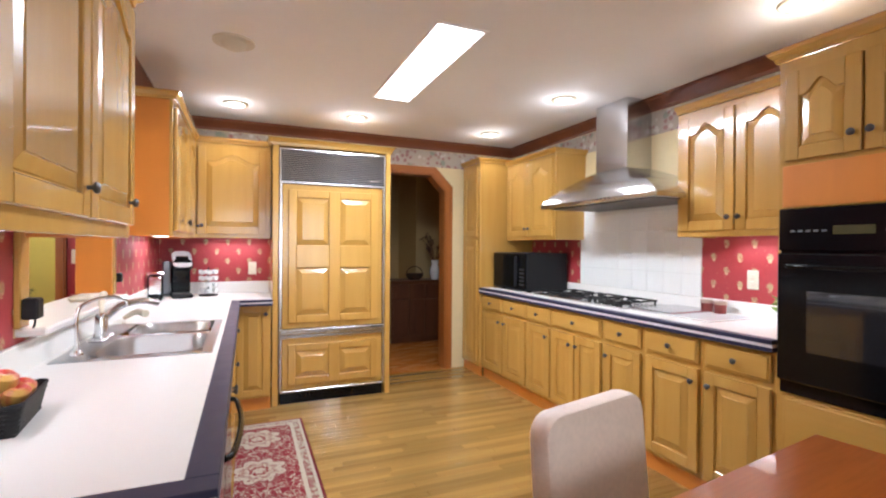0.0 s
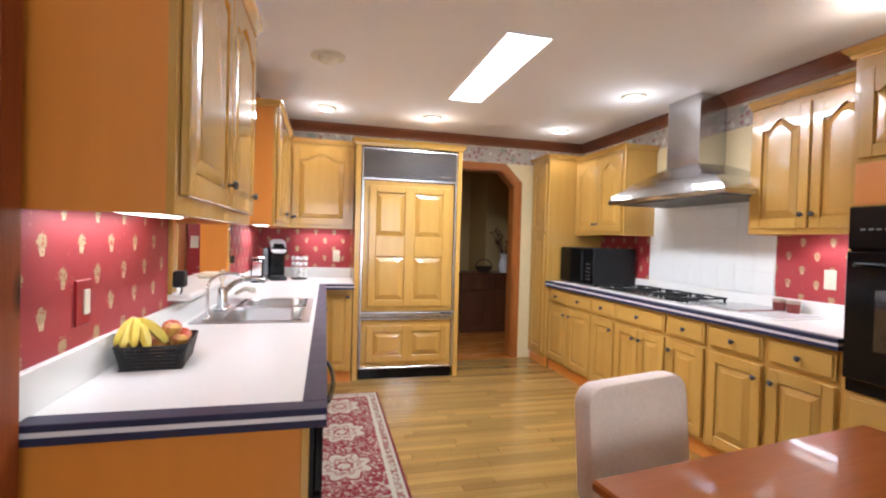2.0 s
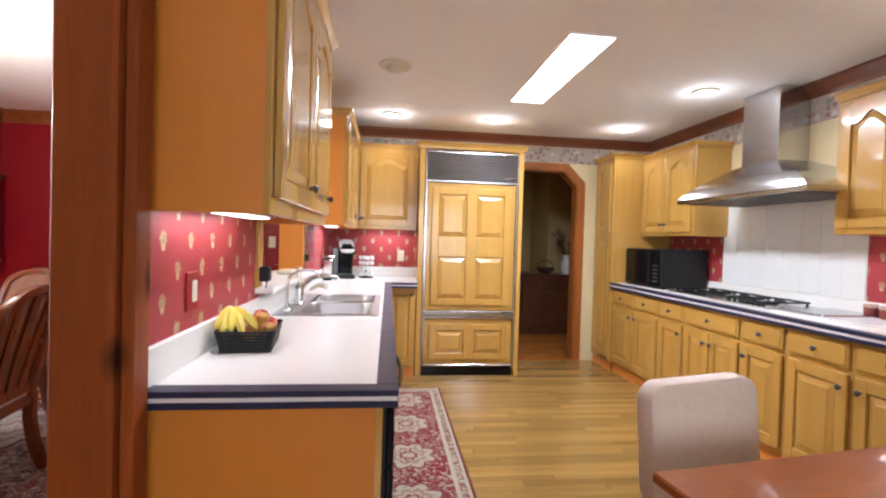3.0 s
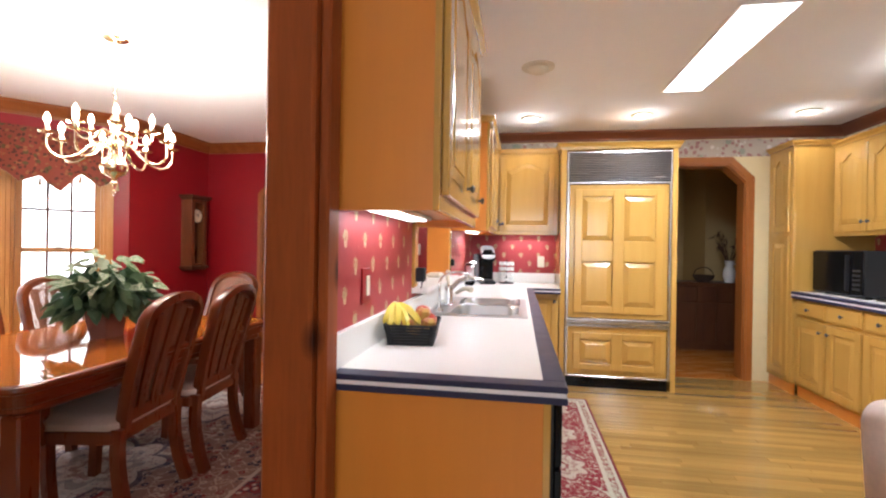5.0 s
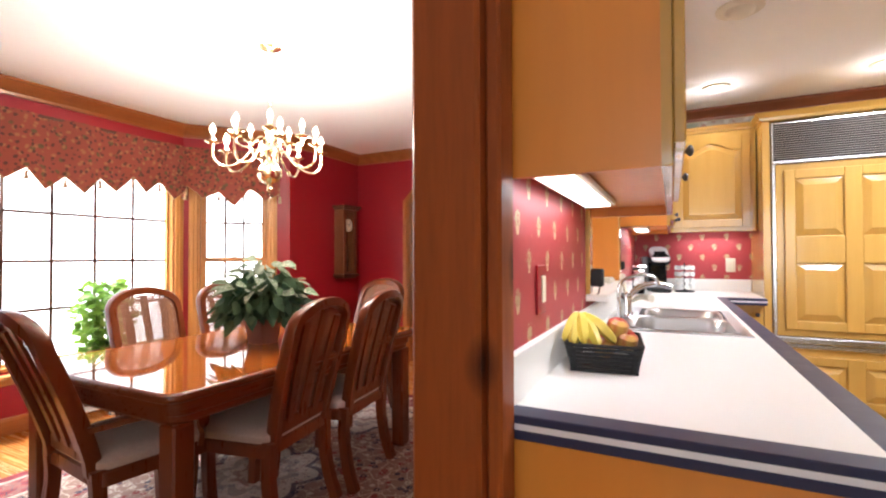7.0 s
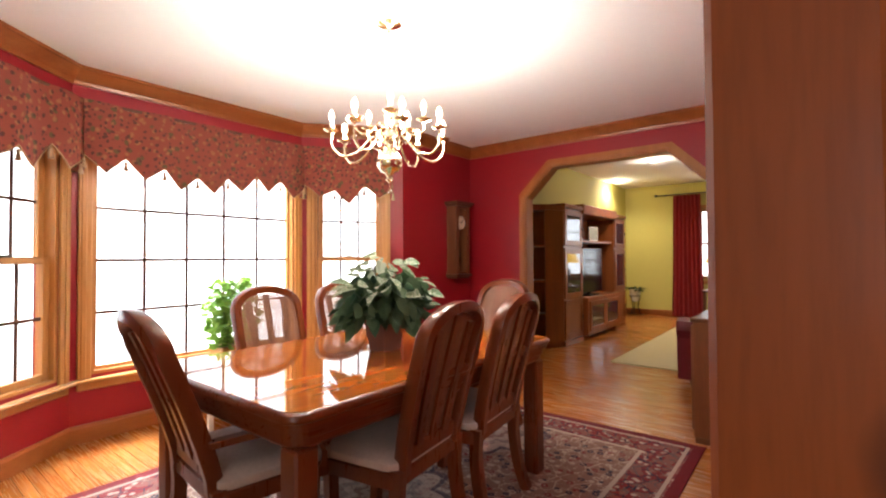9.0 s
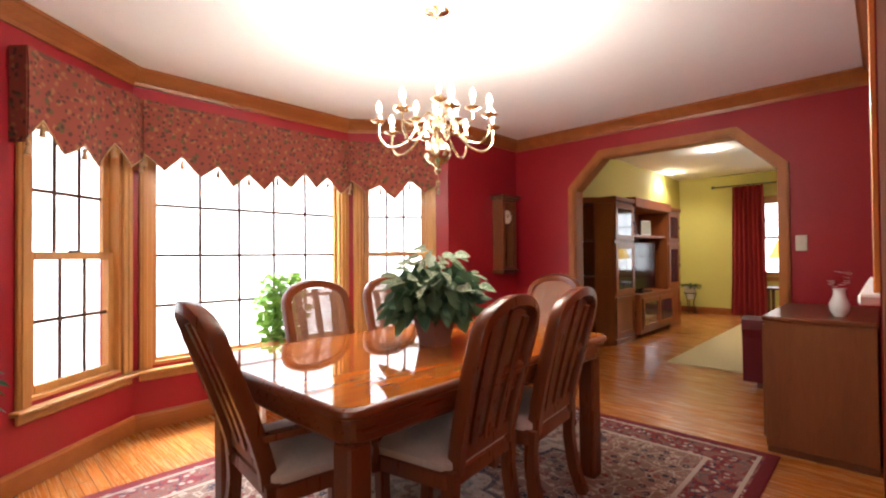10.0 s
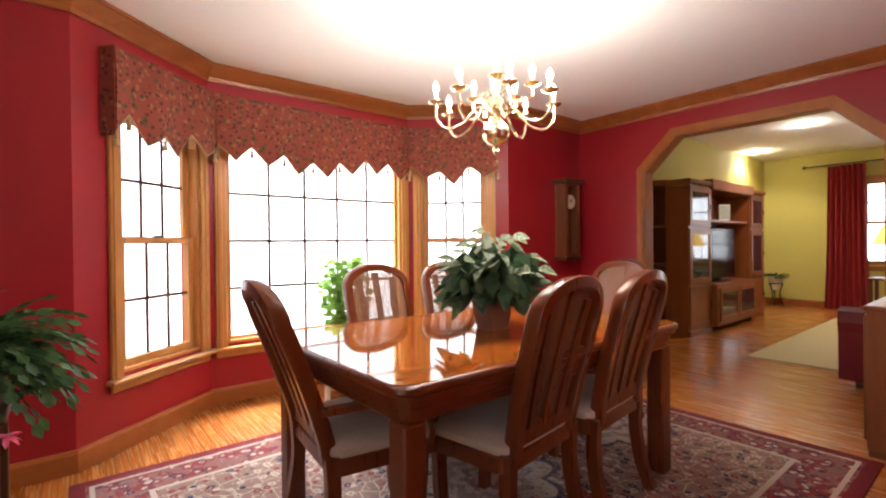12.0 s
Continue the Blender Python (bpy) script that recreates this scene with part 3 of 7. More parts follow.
WZ0, WZ1 = 0.43, 1.92
names = ("south", "middle", "north")
for i in range(3):
    a, b_ = Vector((*BAY[i], 0)), Vector((*BAY[i + 1], 0))
    d = b_ - a
    L = d.length
    m = pose(a.x, a.y, 0, 0, 0, math.degrees(math.atan2(d.y, d.x)))
    wo0, wo1 = ((0.265, 0.885), (0.108, 1.629), (0.125, 0.745))[i]
    bm = bm_new()
    wall_local(bm, L, [(wo0, wo1, WZ0, WZ1)])
    w = structure("wall_bay_" + names[i], bm, RED, "deep red painted bay wall round a window", "wall")
    w.matrix_basis = m
    if i == 1:
        window("window_2", m @ pose(wo0, 0, 0), wo1 - wo0, WZ0, WZ1, 5, 4, False, "wide oak picture window, its muntins darkened as if backlit")
    else:
        window("window_1" if i == 0 else "window_3", m @ pose(wo0, 0, 0), wo1 - wo0, WZ0, WZ1, 3, 4, True, "oak double-hung window, its muntins darkened as if backlit")

# rooms beyond the doorways
bm = B((-3.95, -3.80, NW_Y + 0.15, 10.3, 0, 2.62))
structure("wall_living_west", bm, YELLOW, "yellow-green painted living room wall", "wall")
bm = B((-3.95, -2.45, 10.3, 10.45, 0, 2.62), (-0.95, 0.4, 10.3, 10.45, 0, 2.62), (-2.45, -0.95, 10.3, 10.45, 0, 0.75), (-2.45, -0.95, 10.3, 10.45, 2.1, 2.62))
structure("wall_living_north", bm, YELLOW, "yellow-green painted wall with a window", "wall")
bm = B((0.1, 0.25, NW_Y + 0.15, 10.3, 0, 2.62))
structure("wall_living_east", bm, YELLOW, "plain wall between living room and hall", "wall")
bm = B((0.25, 2.35, 7.4, 7.55, 0, 2.62), (2.35, 2.5, 6.55, 7.55, 0, 2.62), (2.5, 3.3, 6.55, 6.7, 0, 2.62), (3.0, 3.15, NW_Y + 0.15, 6.55, 0, 2.62))
structure("wall_hall_north", bm, OLIVE, "olive painted walls of the dim hall", "wall")

# crown mouldings and baseboards
CROWN = [(0.0, 0.0), (0.0, -0.11), (0.012, -0.11), (0.018, -0.085), (0.045, -0.05), (0.07, -0.022), (0.085, -0.018), (0.085, 0.0)]
BASE = [(0.0, 0.0), (0.018, 0.0), (0.018, 0.095), (0.010, 0.115), (0.0, 0.115)]


def run(name, pts, prof, z, mat, label, cat):
    bm = bm_new()
    sweep(bm, [(x, y, z) for x, y in pts], prof)
    return structure(name, bm, mat, label, cat)


def flip(prof):
    return [(-s, h) for s, h in prof]


room = [(PX0, 0.90), (PX0, NW_Y), (W_X, NW_Y), (W_X, WN), (BX, 2.80), (BX, 1.09), (W_X, WS), (W_X, S_Y)]
run("trim_crown_dining", room, [(-a, b) for a, b in CROWN], CHD - 0.001, TRIM_Y, "stained wood crown moulding", "crown moulding")
run("baseboard_dining_west", [(DO0 - 0.062, NW_Y), (W_X, NW_Y), (W_X, WN), (BX, 2.80), (BX, 1.09), (W_X, WS), (W_X, S_Y)], flip(BASE), 0.001, TRIM_Y, "stained wood baseboard", "baseboard")
run("baseboard_dining_east", [(PX0, 0.90), (PX0, NW_Y), (DO1 + 0.062, NW_Y)], flip(BASE), 0.001, TRIM_Y, "stained wood baseboard", "baseboard")
run("trim_crown_kitchen", [(E_X, S_Y), (E_X, NW_Y), (PX1, NW_Y), (PX1, PY0)], [(-a, b * 0.85) for a, b in CROWN], CH - 0.001, CROWN_K, "dark stained crown moulding", "crown moulding")
run("baseboard_living", [(-3.80, NW_Y + 0.15), (-3.80, 10.3), (0.1, 10.3)], BASE, 0.001, TRIM_Y, "stained wood baseboard", "baseboard")

# printed papers on the kitchen walls
bm = B((PX1 + 0.0005, PX1 + 0.003, PY0 + 0.006, T0 - 0.07, 0.90, 1.40), (PX1 + 0.0005, PX1 + 0.003, T1 + 0.06, NW_Y - 0.003, 0.90, 1.42),
       (PX1 + 0.0005, PX1 + 0.003, T0 - 0.07, T1 + 0.06, 0.90, TZ0))
structure("wallpaper_west", bm, PAPER_Y, "deep red wallpaper with cream flowerpots", "wallpaper")
structure("wallpaper_north", B((PX1, 0.20, NW_Y - 0.003, NW_Y - 0.0005, 0.90, 1.42)), PAPER_X, "deep red wallpaper with cream flowerpots", "wallpaper")
structure("wallpaper_east", B((E_X - 0.003, E_X - 0.0005, 1.32, 2.178, 0.90, 1.45), (E_X - 0.003, E_X - 0.0005, 3.41, NW_Y - 0.4, 0.90, 1.45)), PAPER_Y, "deep red wallpaper with cream flowerpots", "wallpaper")
structure("wallpaper_border", B((PX1, E_X - 0.004, NW_Y - 0.0035, NW_Y - 0.0008, 2.19, 2.36), (E_X - 0.0035, E_X - 0.0008, 1.2, NW_Y - 0.004, 2.19, 2.36),
                                (PX1 + 0.0008, PX1 + 0.0035, PY0 + 0.01, NW_Y - 0.004, 2.19, 2.36)), BORDER, "pale floral wallpaper border under the crown", "wallpaper")

# outside the windows
g = Nodes("bright_garden")
v = g.coords()
trees = g.noise(g.coords((1, 1, 0.35)), 1.6, 6.0, 0.7)
z = g.xyz()[2]
low = g.m("MULTIPLY", g.ramp(trees, 0.42, 0.66), g.ramp(z, 0.0, 2.2, (1, 1, 1), (0, 0, 0)))
g.set(base_color=(0.0, 0.0, 0.0), emission_color=g.mix(g.m("MULTIPLY", low, 0.55), (1.0, 1.0, 1.0), (0.60, 0.66, 0.58)), emission_strength=5.0)
bm = bm_new()
n = 24
loft(bm, [[(-4.0 + 4.6 * math.cos(a), 1.93 + 5.2 * math.sin(a), h) for a in [math.pi * (0.56 + 0.88 * i / n) for i in range(n + 1)]] for h in (-1.0, 5.0)], caps=False, closed=False)
structure("backdrop", bm, g.mat, "bright hazy winter garden outside the bay window", "backdrop")
bm = B((-2.9, -0.5, 11.2, 11.22, -0.5, 4.0))
structure("backdrop_north", bm, g.mat, "bright garden outside the living room window", "backdrop")
# unseen glowing sheet added behind the south opening as fill light
bm = B((-1.4, 2.6, S_Y - 0.75, S_Y - 0.73, 0.2, 3.2))
g2 = glow("south_fill_glow", (0.95, 0.98, 1.0), 2.2)
structure("backdrop_south", bm, g2, "unseen glowing sheet added south of the kitchen as fill light", "backdrop")
GRASS = plain("pale_winter_lawn", (0.30, 0.32, 0.22), 0.95, spread=0.3, scale=3)
bm = B((-60, W_X - 0.95, -60, 60, -0.6, -0.45))
structure("ground", bm, GRASS, "pale winter lawn outside", "ground")

# ---- kitchen cabinets ----


def hump(u):
    return 0.5 * (1 + math.cos(math.pi * min(1.0, abs(u) / 0.78)))


def door_bm(w, h, arch=0.0, t=0.02):
    """A raised-panel door, x 0..w, z 0..h, front at y=-t."""
    bm = bm_new()
    s = min(0.058, w * 0.2)
    box(bm, 0, s, -t, 0, 0, h, 0.003)
    box(bm, w - s, w, -t, 0, 0, h, 0.003)
    box(bm, s, w - s, -t, 0, 0, s, 0.003)
    n = 14 if arch else 1
    xs = [s + (w - 2 * s) * i / n for i in range(n + 1)]
    top = [h - s - (arch * (1 - hump(2 * (x - w / 2) / (w - 2 * s))) if arch else 0) for x in xs]
    prism_y(bm, [(s, h - 0.002), *zip(xs, top), (w - s, h - 0.002)], -t, 0)
    box(bm, s, w - s, -0.007, 0, s, h - s)
    g, e = 0.006, min(0.035, w * 0.12)

    def outline(d):
        pts = [(s + d, s + d)] + [(w - s - d, s + d)]
        k = [(max(s + d, min(w - s - d, x)), z - d) for x, z in zip(xs[::-1], top[::-1])]
        return pts + k
    pn = bm_new()
    loft(pn, [[(x, y, z) for x, z in outline(d)] for d, y in ((g, -0.006), (g + 0.003, -0.010), (g + e, -t + 0.002), (g + e + 0.003, -t - 0.001))])
    return bm, pn


def drawer_bm(w, h, t=0.02):
    bm = bm_new()
    box(bm, 0, w, -t * 0.6, 0, 0, h, 0.003)
    box(bm, 0.012, w - 0.012, -t, -t * 0.5, 0.012, h - 0.012, 0.005)
    return bm


def knob_bm():
    bm = bm_new()
    prof = [(0.006, 0), (0.005, 0.008), (0.007, 0.012), (0.0145, 0.017), (0.0155, 0.022), (0.011, 0.027), (0.003, 0.029)]
    n = 14
    loft(bm, [[(r * math.cos(2 * math.pi * i / n), -h, r * math.sin(2 * math.pi * i / n)) for i in range(n)] for r, h in prof])
    return bm


KNOB = smooth(mesh_of("knob", knob_bm(), PEWTER))


def knob(parent, x, z, y=-0.02):
    k = new("knob", KNOB)
    k.parent, k.location = parent, (x, y, z)
    return tagged(k, "dark pewter knob")


def cabinet(name, m, w, d, h, doors, drawers, label, kick=0.0, top=0.0, body_mat=None, lip=0.0, group=""):
    """A unit with its front at local y=0. doors: (x0, x1, z0, z1, arch, knob_x, knob_z); drawers: (x0, x1, z0, z1)."""
    cab = thing(name, m, label, "cabinet", group)
    if name == "wall_cabinet":
        bm = B((0, w, 0.018, d, 0.036, h), (0, 0.018, 0.018, d, 0, 0.036), (w - 0.018, w, 0.018, d, 0, 0.036))
    else:
        bm = B((0, w, 0.018, d, kick, h), b=0.002)
    part("body", bm, body_mat or MAPLE, cab)
    fr = bm_new()
    box(fr, 0, w, 0, 0.02, kick, h, 0.002)
    part("face_frame", fr, MAPLE, cab)
    if kick:
        part("toe_kick", B((0.0, w, 0.02, 0.035, 0.0, kick), b=0.001), MAPLE_END, cab)
    if top:
        bm = bm_new()
        prof = [(0.0, 0.0), (-0.012, 0.0), (-0.016, top * 0.35), (-0.034, top * 0.7), (-0.040, top), (0.0, top)]
        sweep(bm, [(0, d, h), (0, 0, h), (w, 0, h), (w, d, h)] if lip == 0 else ([(0, 0, h), (w, 0, h)] if lip == 1 else ([(0, d, h), (0, 0, h), (w, 0, h)] if lip == 2 else [(0, 0, h), (w, 0, h), (w, d, h)])),
              [(-s, z) for s, z in prof] )
        part("cornice", bm, MAPLE_X, cab)
    for x0, x1, z0, z1, arch, kx, kz in doors:
        frame_bm, panel_bm = door_bm(x1 - x0, z1 - z0, arch)
        dr = part("door", frame_bm, MAPLE, cab)
        dr.location = (x0, -0.001, z0)
        part("panel", panel_bm, MAPLE, dr)
        if kx is not None:
            knob(dr, kx, kz)
    for x0, x1, z0, z1 in drawers:
        dr = part("drawer_front", drawer_bm(x1 - x0, z1 - z0), MAPLE_X, cab)
        dr.location = (x0, -0.001, z0)
        knob(dr, (x1 - x0) / 2, (z1 - z0) / 2)
    return cab


def pair(w, z0, z1, arch, low):
    """Two doors that meet in the middle; low: knobs near the bottom."""
    h, mid, g = z1 - z0, w / 2, 0.012
    kz = 0.075 if low else h - 0.075
    dw = mid - 0.035 - g / 2
    return [(0.035, mid - g / 2, z0, z1, arch, dw - 0.025, kz), (mid + g / 2, w - 0.035, z0, z1, arch, 0.025, kz)]


FX = 2.235                                     # front of the east base cabinets
CT = 0.914                                     # worktop height
# east base units, from north to south: (y_north, y_south, doors)
EAST = [(4.19, 3.76, 1), (3.76, 3.36, 1), (3.36, 3.01, 1), (3.01, 2.43, 2), (2.43, 2.083, 1), (2.083, 1.69, 1), (1.69, 1.318, 1)]
for i, (ya, yb, n) in enumerate(EAST):
    w = ya - yb
    drs = []
    z0, z1 = 0.13, 0.685
    if n == 2:
        drs = pair(w, z0, z1, 0, False)
        drs = [(0.02 if k == 0 else q[0], w - 0.02 if k == 1 else q[1], *q[2:]) for k, q in enumerate(drs)]
    else:
        left = i in (1, 4, 6)
        drs = [(0.02, w - 0.02, z0, z1, 0, 0.03 if left else w - 0.07, z1 - z0 - 0.07)]
    cabinet("base_cabinet", pose(FX, ya, 0, 0, 0, -90), w, E_X - FX - 0.003, 0.86, drs, [(0.02, w - 0.02, 0.71, 0.845)],
            "honey maple base cabinet with one drawer and %s" % ("two doors" if n == 2 else "one door"), kick=0.1, group="east base cabinets")

# pantry in the north-east corner, with two narrow doors
pw = 0.40
cabinet("pantry_cabinet", pose(2.205, 4.60, 0, 0, 0, -90), pw, E_X - 2.208, 2.20,
        [(0.06, pw - 0.04, 0.15, 1.40, 0, None, 0), (0.06, pw - 0.04, 1.44, 2.16, 0.05, None, 0)], [], "tall narrow maple pantry cabinet in the corner", kick=0.1, top=0.045, lip=3)
# east wall units
cabinet("wall_cabinet", pose(2.52, 4.19, 1.40, 0, 0, -90), 0.83, E_X - 2.523, 0.77, pair(0.83, 0.035, 0.735, 0.055, True), [],
        "maple wall cabinet with two arched doors beside the hood", top=0.045, lip=3, group="wall cabinets")
cabinet("wall_cabinet", pose(2.52, 2.10, 1.40, 0, 0, -90), 0.77, E_X - 2.523, 0.77, pair(0.77, 0.035, 0.735, 0.055, True), [],
        "maple wall cabinet with two arched doors between hood and oven", top=0.045, lip=1, group="wall cabinets")
# oven tower
tw = 0.64
tower = cabinet("oven_tower", pose(2.225, 1.315, 0, 0, 0, -90), tw, E_X - 2.23, 2.17, pair(tw, 1.72, 2.11, 0.055, True), [(0.03, tw - 0.03, 0.42, 0.68), (0.03, tw - 0.03, 0.13, 0.40)],
                "tall maple oven cabinet with arched doors above", kick=0.1, top=0.05, lip=0)
part("filler_panel", B((0.02, tw - 0.02, -0.006, 0.0, 1.515, 1.70), b=0.002), MAPLE_END, tower, "orange veneer panel")

# west side: base run with dishwasher and sink unit
WX = -0.085
wl = [(0.905, 0.93, 0), (2.02, 2.98, 2), (2.98, 3.52, 1), (3.52, 3.90, 0)]
for y0, y1, n in wl:
    w = y1 - y0
    drs, drw = [], []
    if n == 1:
        drs, drw = [(0.02, w - 0.02, 0.13, 0.685, 0, 0.03, 0.48)], [(0.02, w - 0.02, 0.71, 0.845)]
    if n == 2:
        drs = pair(w, 0.13, 0.685, 0, False)
    cabinet("base_cabinet" if n else "base_filler", pose(WX, y0, 0, 0, 0, 90), w, abs(PX1 - WX) - 0.004, 0.70 if n == 2 else 0.85, drs, drw,
            "honey maple base cabinet under the white worktop" if n else "maple filler under the white worktop", kick=0.1 if n else 0.0, body_mat=MAPLE_END if y0 < 1 else None, group="west base cabinets")
part("sink_apron", B((0.0, 0.96, 0.0, 0.02, 0.702, 0.85), b=0.002), MAPLE_X, [o for o in bpy.data.objects if o.name.startswith("base_cabinet") and abs(o.location.y - 2.02) < 0.01][0])
# north base unit beside the refrigerator
cabinet("base_cabinet", pose(-0.085, 3.985, 0), 0.27, 0.62, 0.85, [(0.015, 0.255, 0.12, 0.845, 0, 0.215, 0.66)], [], "narrow maple base cabinet with one tall door", kick=0.1, group="west base cabinets")
# west wall units
cabinet("wall_cabinet", pose(-0.39, 0.905, 1.352, 0, 0, 90), 1.05, 0.305, 0.838, [(0.03, 0.513, 0.045, 0.803, 0.06, 0.455, 0.075), (0.523, 1.02, 0.045, 0.803, 0.06, 0.41, 0.075)], [],
        "maple wall cabinet with two arched doors and orange end panel", top=0.05, body_mat=MAPLE_END, lip=0, group="wall cabinets")
cabinet("wall_cabinet", pose(-0.40, 3.09, 1.38, 0, 0, 90), 1.17, 0.295, 0.80, [(0.03, 0.56, 0.035, 0.765, 0.055, 0.50, 0.07), (0.59, 1.13, 0.035, 0.765, 0.055, 0.49, 0.07)], [],
        "maple wall cabinet with orange end panel in the corner", top=0.045, body_mat=MAPLE_END, lip=2, group="wall cabinets")
cabinet("wall_cabinet", pose(-0.40, 4.27, 1.39), 0.59, 0.346, 0.79, [(0.03, 0.555, 0.035, 0.755, 0.06, 0.03, 0.07)], [],
        "maple wall cabinet with one wide arched door", top=0.045, lip=1, group="wall cabinets")

CW = 0.898
# worktops
bm = B((PX1 + 0.002, -0.105, 0.94, 2.06, 0.860, CW), (PX1 + 0.002, -0.64, 2.06, 2.92, 0.860, CW), (-0.14, -0.105, 2.06, 2.92, 0.860, CW), (PX1 + 0.002, -0.105, 2.92, NW_Y - 0.002, 0.860, CW),
       (-0.105, 0.195, 3.95, NW_Y - 0.002, 0.860, CW))
wt_ = thing("worktop_west", pose(0, 0, 0), "white laminate worktop with a dark blue edge", "worktop")
part("top", bm, WHITE_TOP, wt_)
bm = B((PX1 + 0.002, -0.045, 0.88, 0.94, 0.882, CW + 0.0005), (-0.105, -0.045, 0.94, 3.95, 0.882, CW + 0.0005), (-0.045, 0.195, 3.89, 3.95, 0.882, CW + 0.0005), b=0.002)
part("edge_band", bm, NAVY, wt_, "dark blue edge band")
bm = B((PX1 + 0.002, -0.048, 0.883, 0.94, 0.870, 0.882), (-0.105, -0.048, 0.94, 3.95, 0.870, 0.882), (-0.048, 0.195, 3.893, 3.95, 0.870, 0.882))
part("edge_stripe", bm, STRIPE, wt_, "pale stripe in the edge")
bm = B((PX1 + 0.002, -0.045, 0.88, 0.94, 0.852, 0.870), (-0.105, -0.045, 0.94, 3.95, 0.852, 0.870), (-0.045, 0.195, 3.89, 3.95, 0.852, 0.870), b=0.002)
part("edge_band", bm, NAVY, wt_, "dark blue edge band")
bm = B((PX1 + 0.003, PX1 + 0.022, 0.885, NW_Y - 0.022, CW, 1.0), (PX1 + 0.022, 0.195, NW_Y - 0.022, NW_Y - 0.003, CW, 1.0), b=0.003)
part("upstand", bm, WHITE_TOP, wt_)
we_ = thing("worktop_east", pose(0, 0, 0), "white laminate worktop with a dark blue edge", "worktop")
part("top", B((2.25, E_X - 0.002, 1.32, 4.195, 0.870, CT)), WHITE_TOP, we_)
part("edge_band", B((2.195, 2.25, 1.32, 4.195, 0.893, CT + 0.0005), b=0.002), NAVY, we_, "dark blue edge band")
part("edge_stripe", B((2.198, 2.25, 1.32, 4.195, 0.879, 0.893)), STRIPE, we_, "pale stripe in the edge")
part("edge_band", B((2.195, 2.25, 1.32, 4.195, 0.858, 0.879), b=0.002), NAVY, we_, "dark blue edge band")
part("upstand", B((E_X - 0.022, E_X - 0.003, 1.32, 4.19, CT, 1.0), b=0.003), WHITE_TOP, we_)

# ---- refrigerator in its surround ----
sur = thing("refrigerator_surround", pose(0, 0, 0), "maple surround panels and cornice round the refrigerator", "cabinet")
part("side_panel", B((0.197, 0.243, 4.03, NW_Y - 0.002, 0, 2.16), b=0.002), MAPLE, sur)
part("side_panel", B((1.157, 1.20, 4.03, NW_Y - 0.002, 0, 2.16), b=0.002), MAPLE, sur)
part("top_rail", B((0.197, 1.20, 4.03, NW_Y - 0.002, 2.16, 2.19), b=0.002), MAPLE_X, sur)
bm = bm_new()
sweep(bm, [(0.197, 4.6, 2.165), (0.197, 4.03, 2.165), (1.20, 4.03, 2.165), (1.20, 4.6, 2.165)], [(0, 0), (0.012, 0), (0.016, 0.02), (0.034, 0.045), (0.04, 0.055), (0, 0.055)])
part("cornice", bm, MAPLE_X, sur)
fr = thing("refrigerator", pose(0.25, 4.02, 0), "built-in refrigerator with maple door panels and steel trim", "refrigerator")
fw = 0.90
part("body", B((0.0, fw, 0.035, 0.58, 0.1, 2.145)), BLACK_M, fr)
part("kick_plate", B((0.01, fw - 0.01, 0.03, 0.06, 0.0, 0.098), b=0.003), BLACK, fr, "black kick plate")
part("trim_frame", B((0.0, 0.022, 0.0, 0.034, 0.1, 1.85), (fw - 0.022, fw, 0.0, 0.034, 0.1, 1.85), (0.022, fw - 0.022, 0.0, 0.034, 0.1, 0.115),
                     (0.0, fw, -0.004, 0.034, 1.85, 1.872), (0, 0.014, 0, 0.034, 1.872, 2.145), (fw - 0.014, fw, 0, 0.034, 1.872, 2.145), (0.014, fw - 0.014, 0, 0.034, 2.13, 2.145), b=0.003), STEEL_V, fr, "brushed steel trim")
for i in range(16):
    z = 1.882 + i * 0.0155
    bm = bm_new()
    loft(bm, [[(q, -0.003, z), (q, 0.000, z + 0.0065), (q, 0.007, z + 0.007), (q, 0.007, z + 0.002)] for q in (0.014, fw - 0.014)])
    part("grille_slat", bm, STEEL, fr)
part("badge", B((fw - 0.14, fw - 0.06, -0.004, 0.002, 1.905, 1.917), b=0.002), CHROME, fr)


def panelled(name, x0, z0, w, h, cols, rows, s, mid, gap):
    """A wooden front: a proud slab of stiles and rails with a bevelled field in each opening."""
    e = 0.045
    dr = part(name, B((0, w, -0.004, 0.012, 0, h), b=0.003), MAPLE, fr)
    dr.location = (x0, 0.02, z0)
    a, c = (w - 2 * e - 2 * s - (cols - 1) * mid) / cols, (h - 2 * e - 2 * s - (rows - 1) * gap) / rows
    xs, zs = [e + s + i * (a + mid) for i in range(cols)], [e + s + j * (c + gap) for j in range(rows)]
    bm = bm_new()
    for k in range(cols + 1):
        box(bm, e if k == 0 else xs[k - 1] + a, w - e if k == cols else xs[k], -0.024, -0.003, e, h - e, 0.005)
    for x in xs:
        for k in range(rows + 1):
            box(bm, x - 0.001, x + a + 0.001, -0.0235, -0.003, e if k == 0 else zs[k - 1] + c, h - e if k == rows else zs[k], 0.005)
    part("panel_frame", bm, MAPLE, dr)
    for x in xs:
        for z in zs:
            bm = bm_new()
            loft(bm, [[(x + d, y, z + d), (x + a - d, y, z + d), (x + a - d, y, z + c - d), (x + d, y, z + c - d)]
                      for d, y in ((0.004, -0.003), (0.008, -0.007), (0.012, -0.008), (0.042, -0.020), (0.046, -0.0225))])
            part("panel", bm, MAPLE, dr)


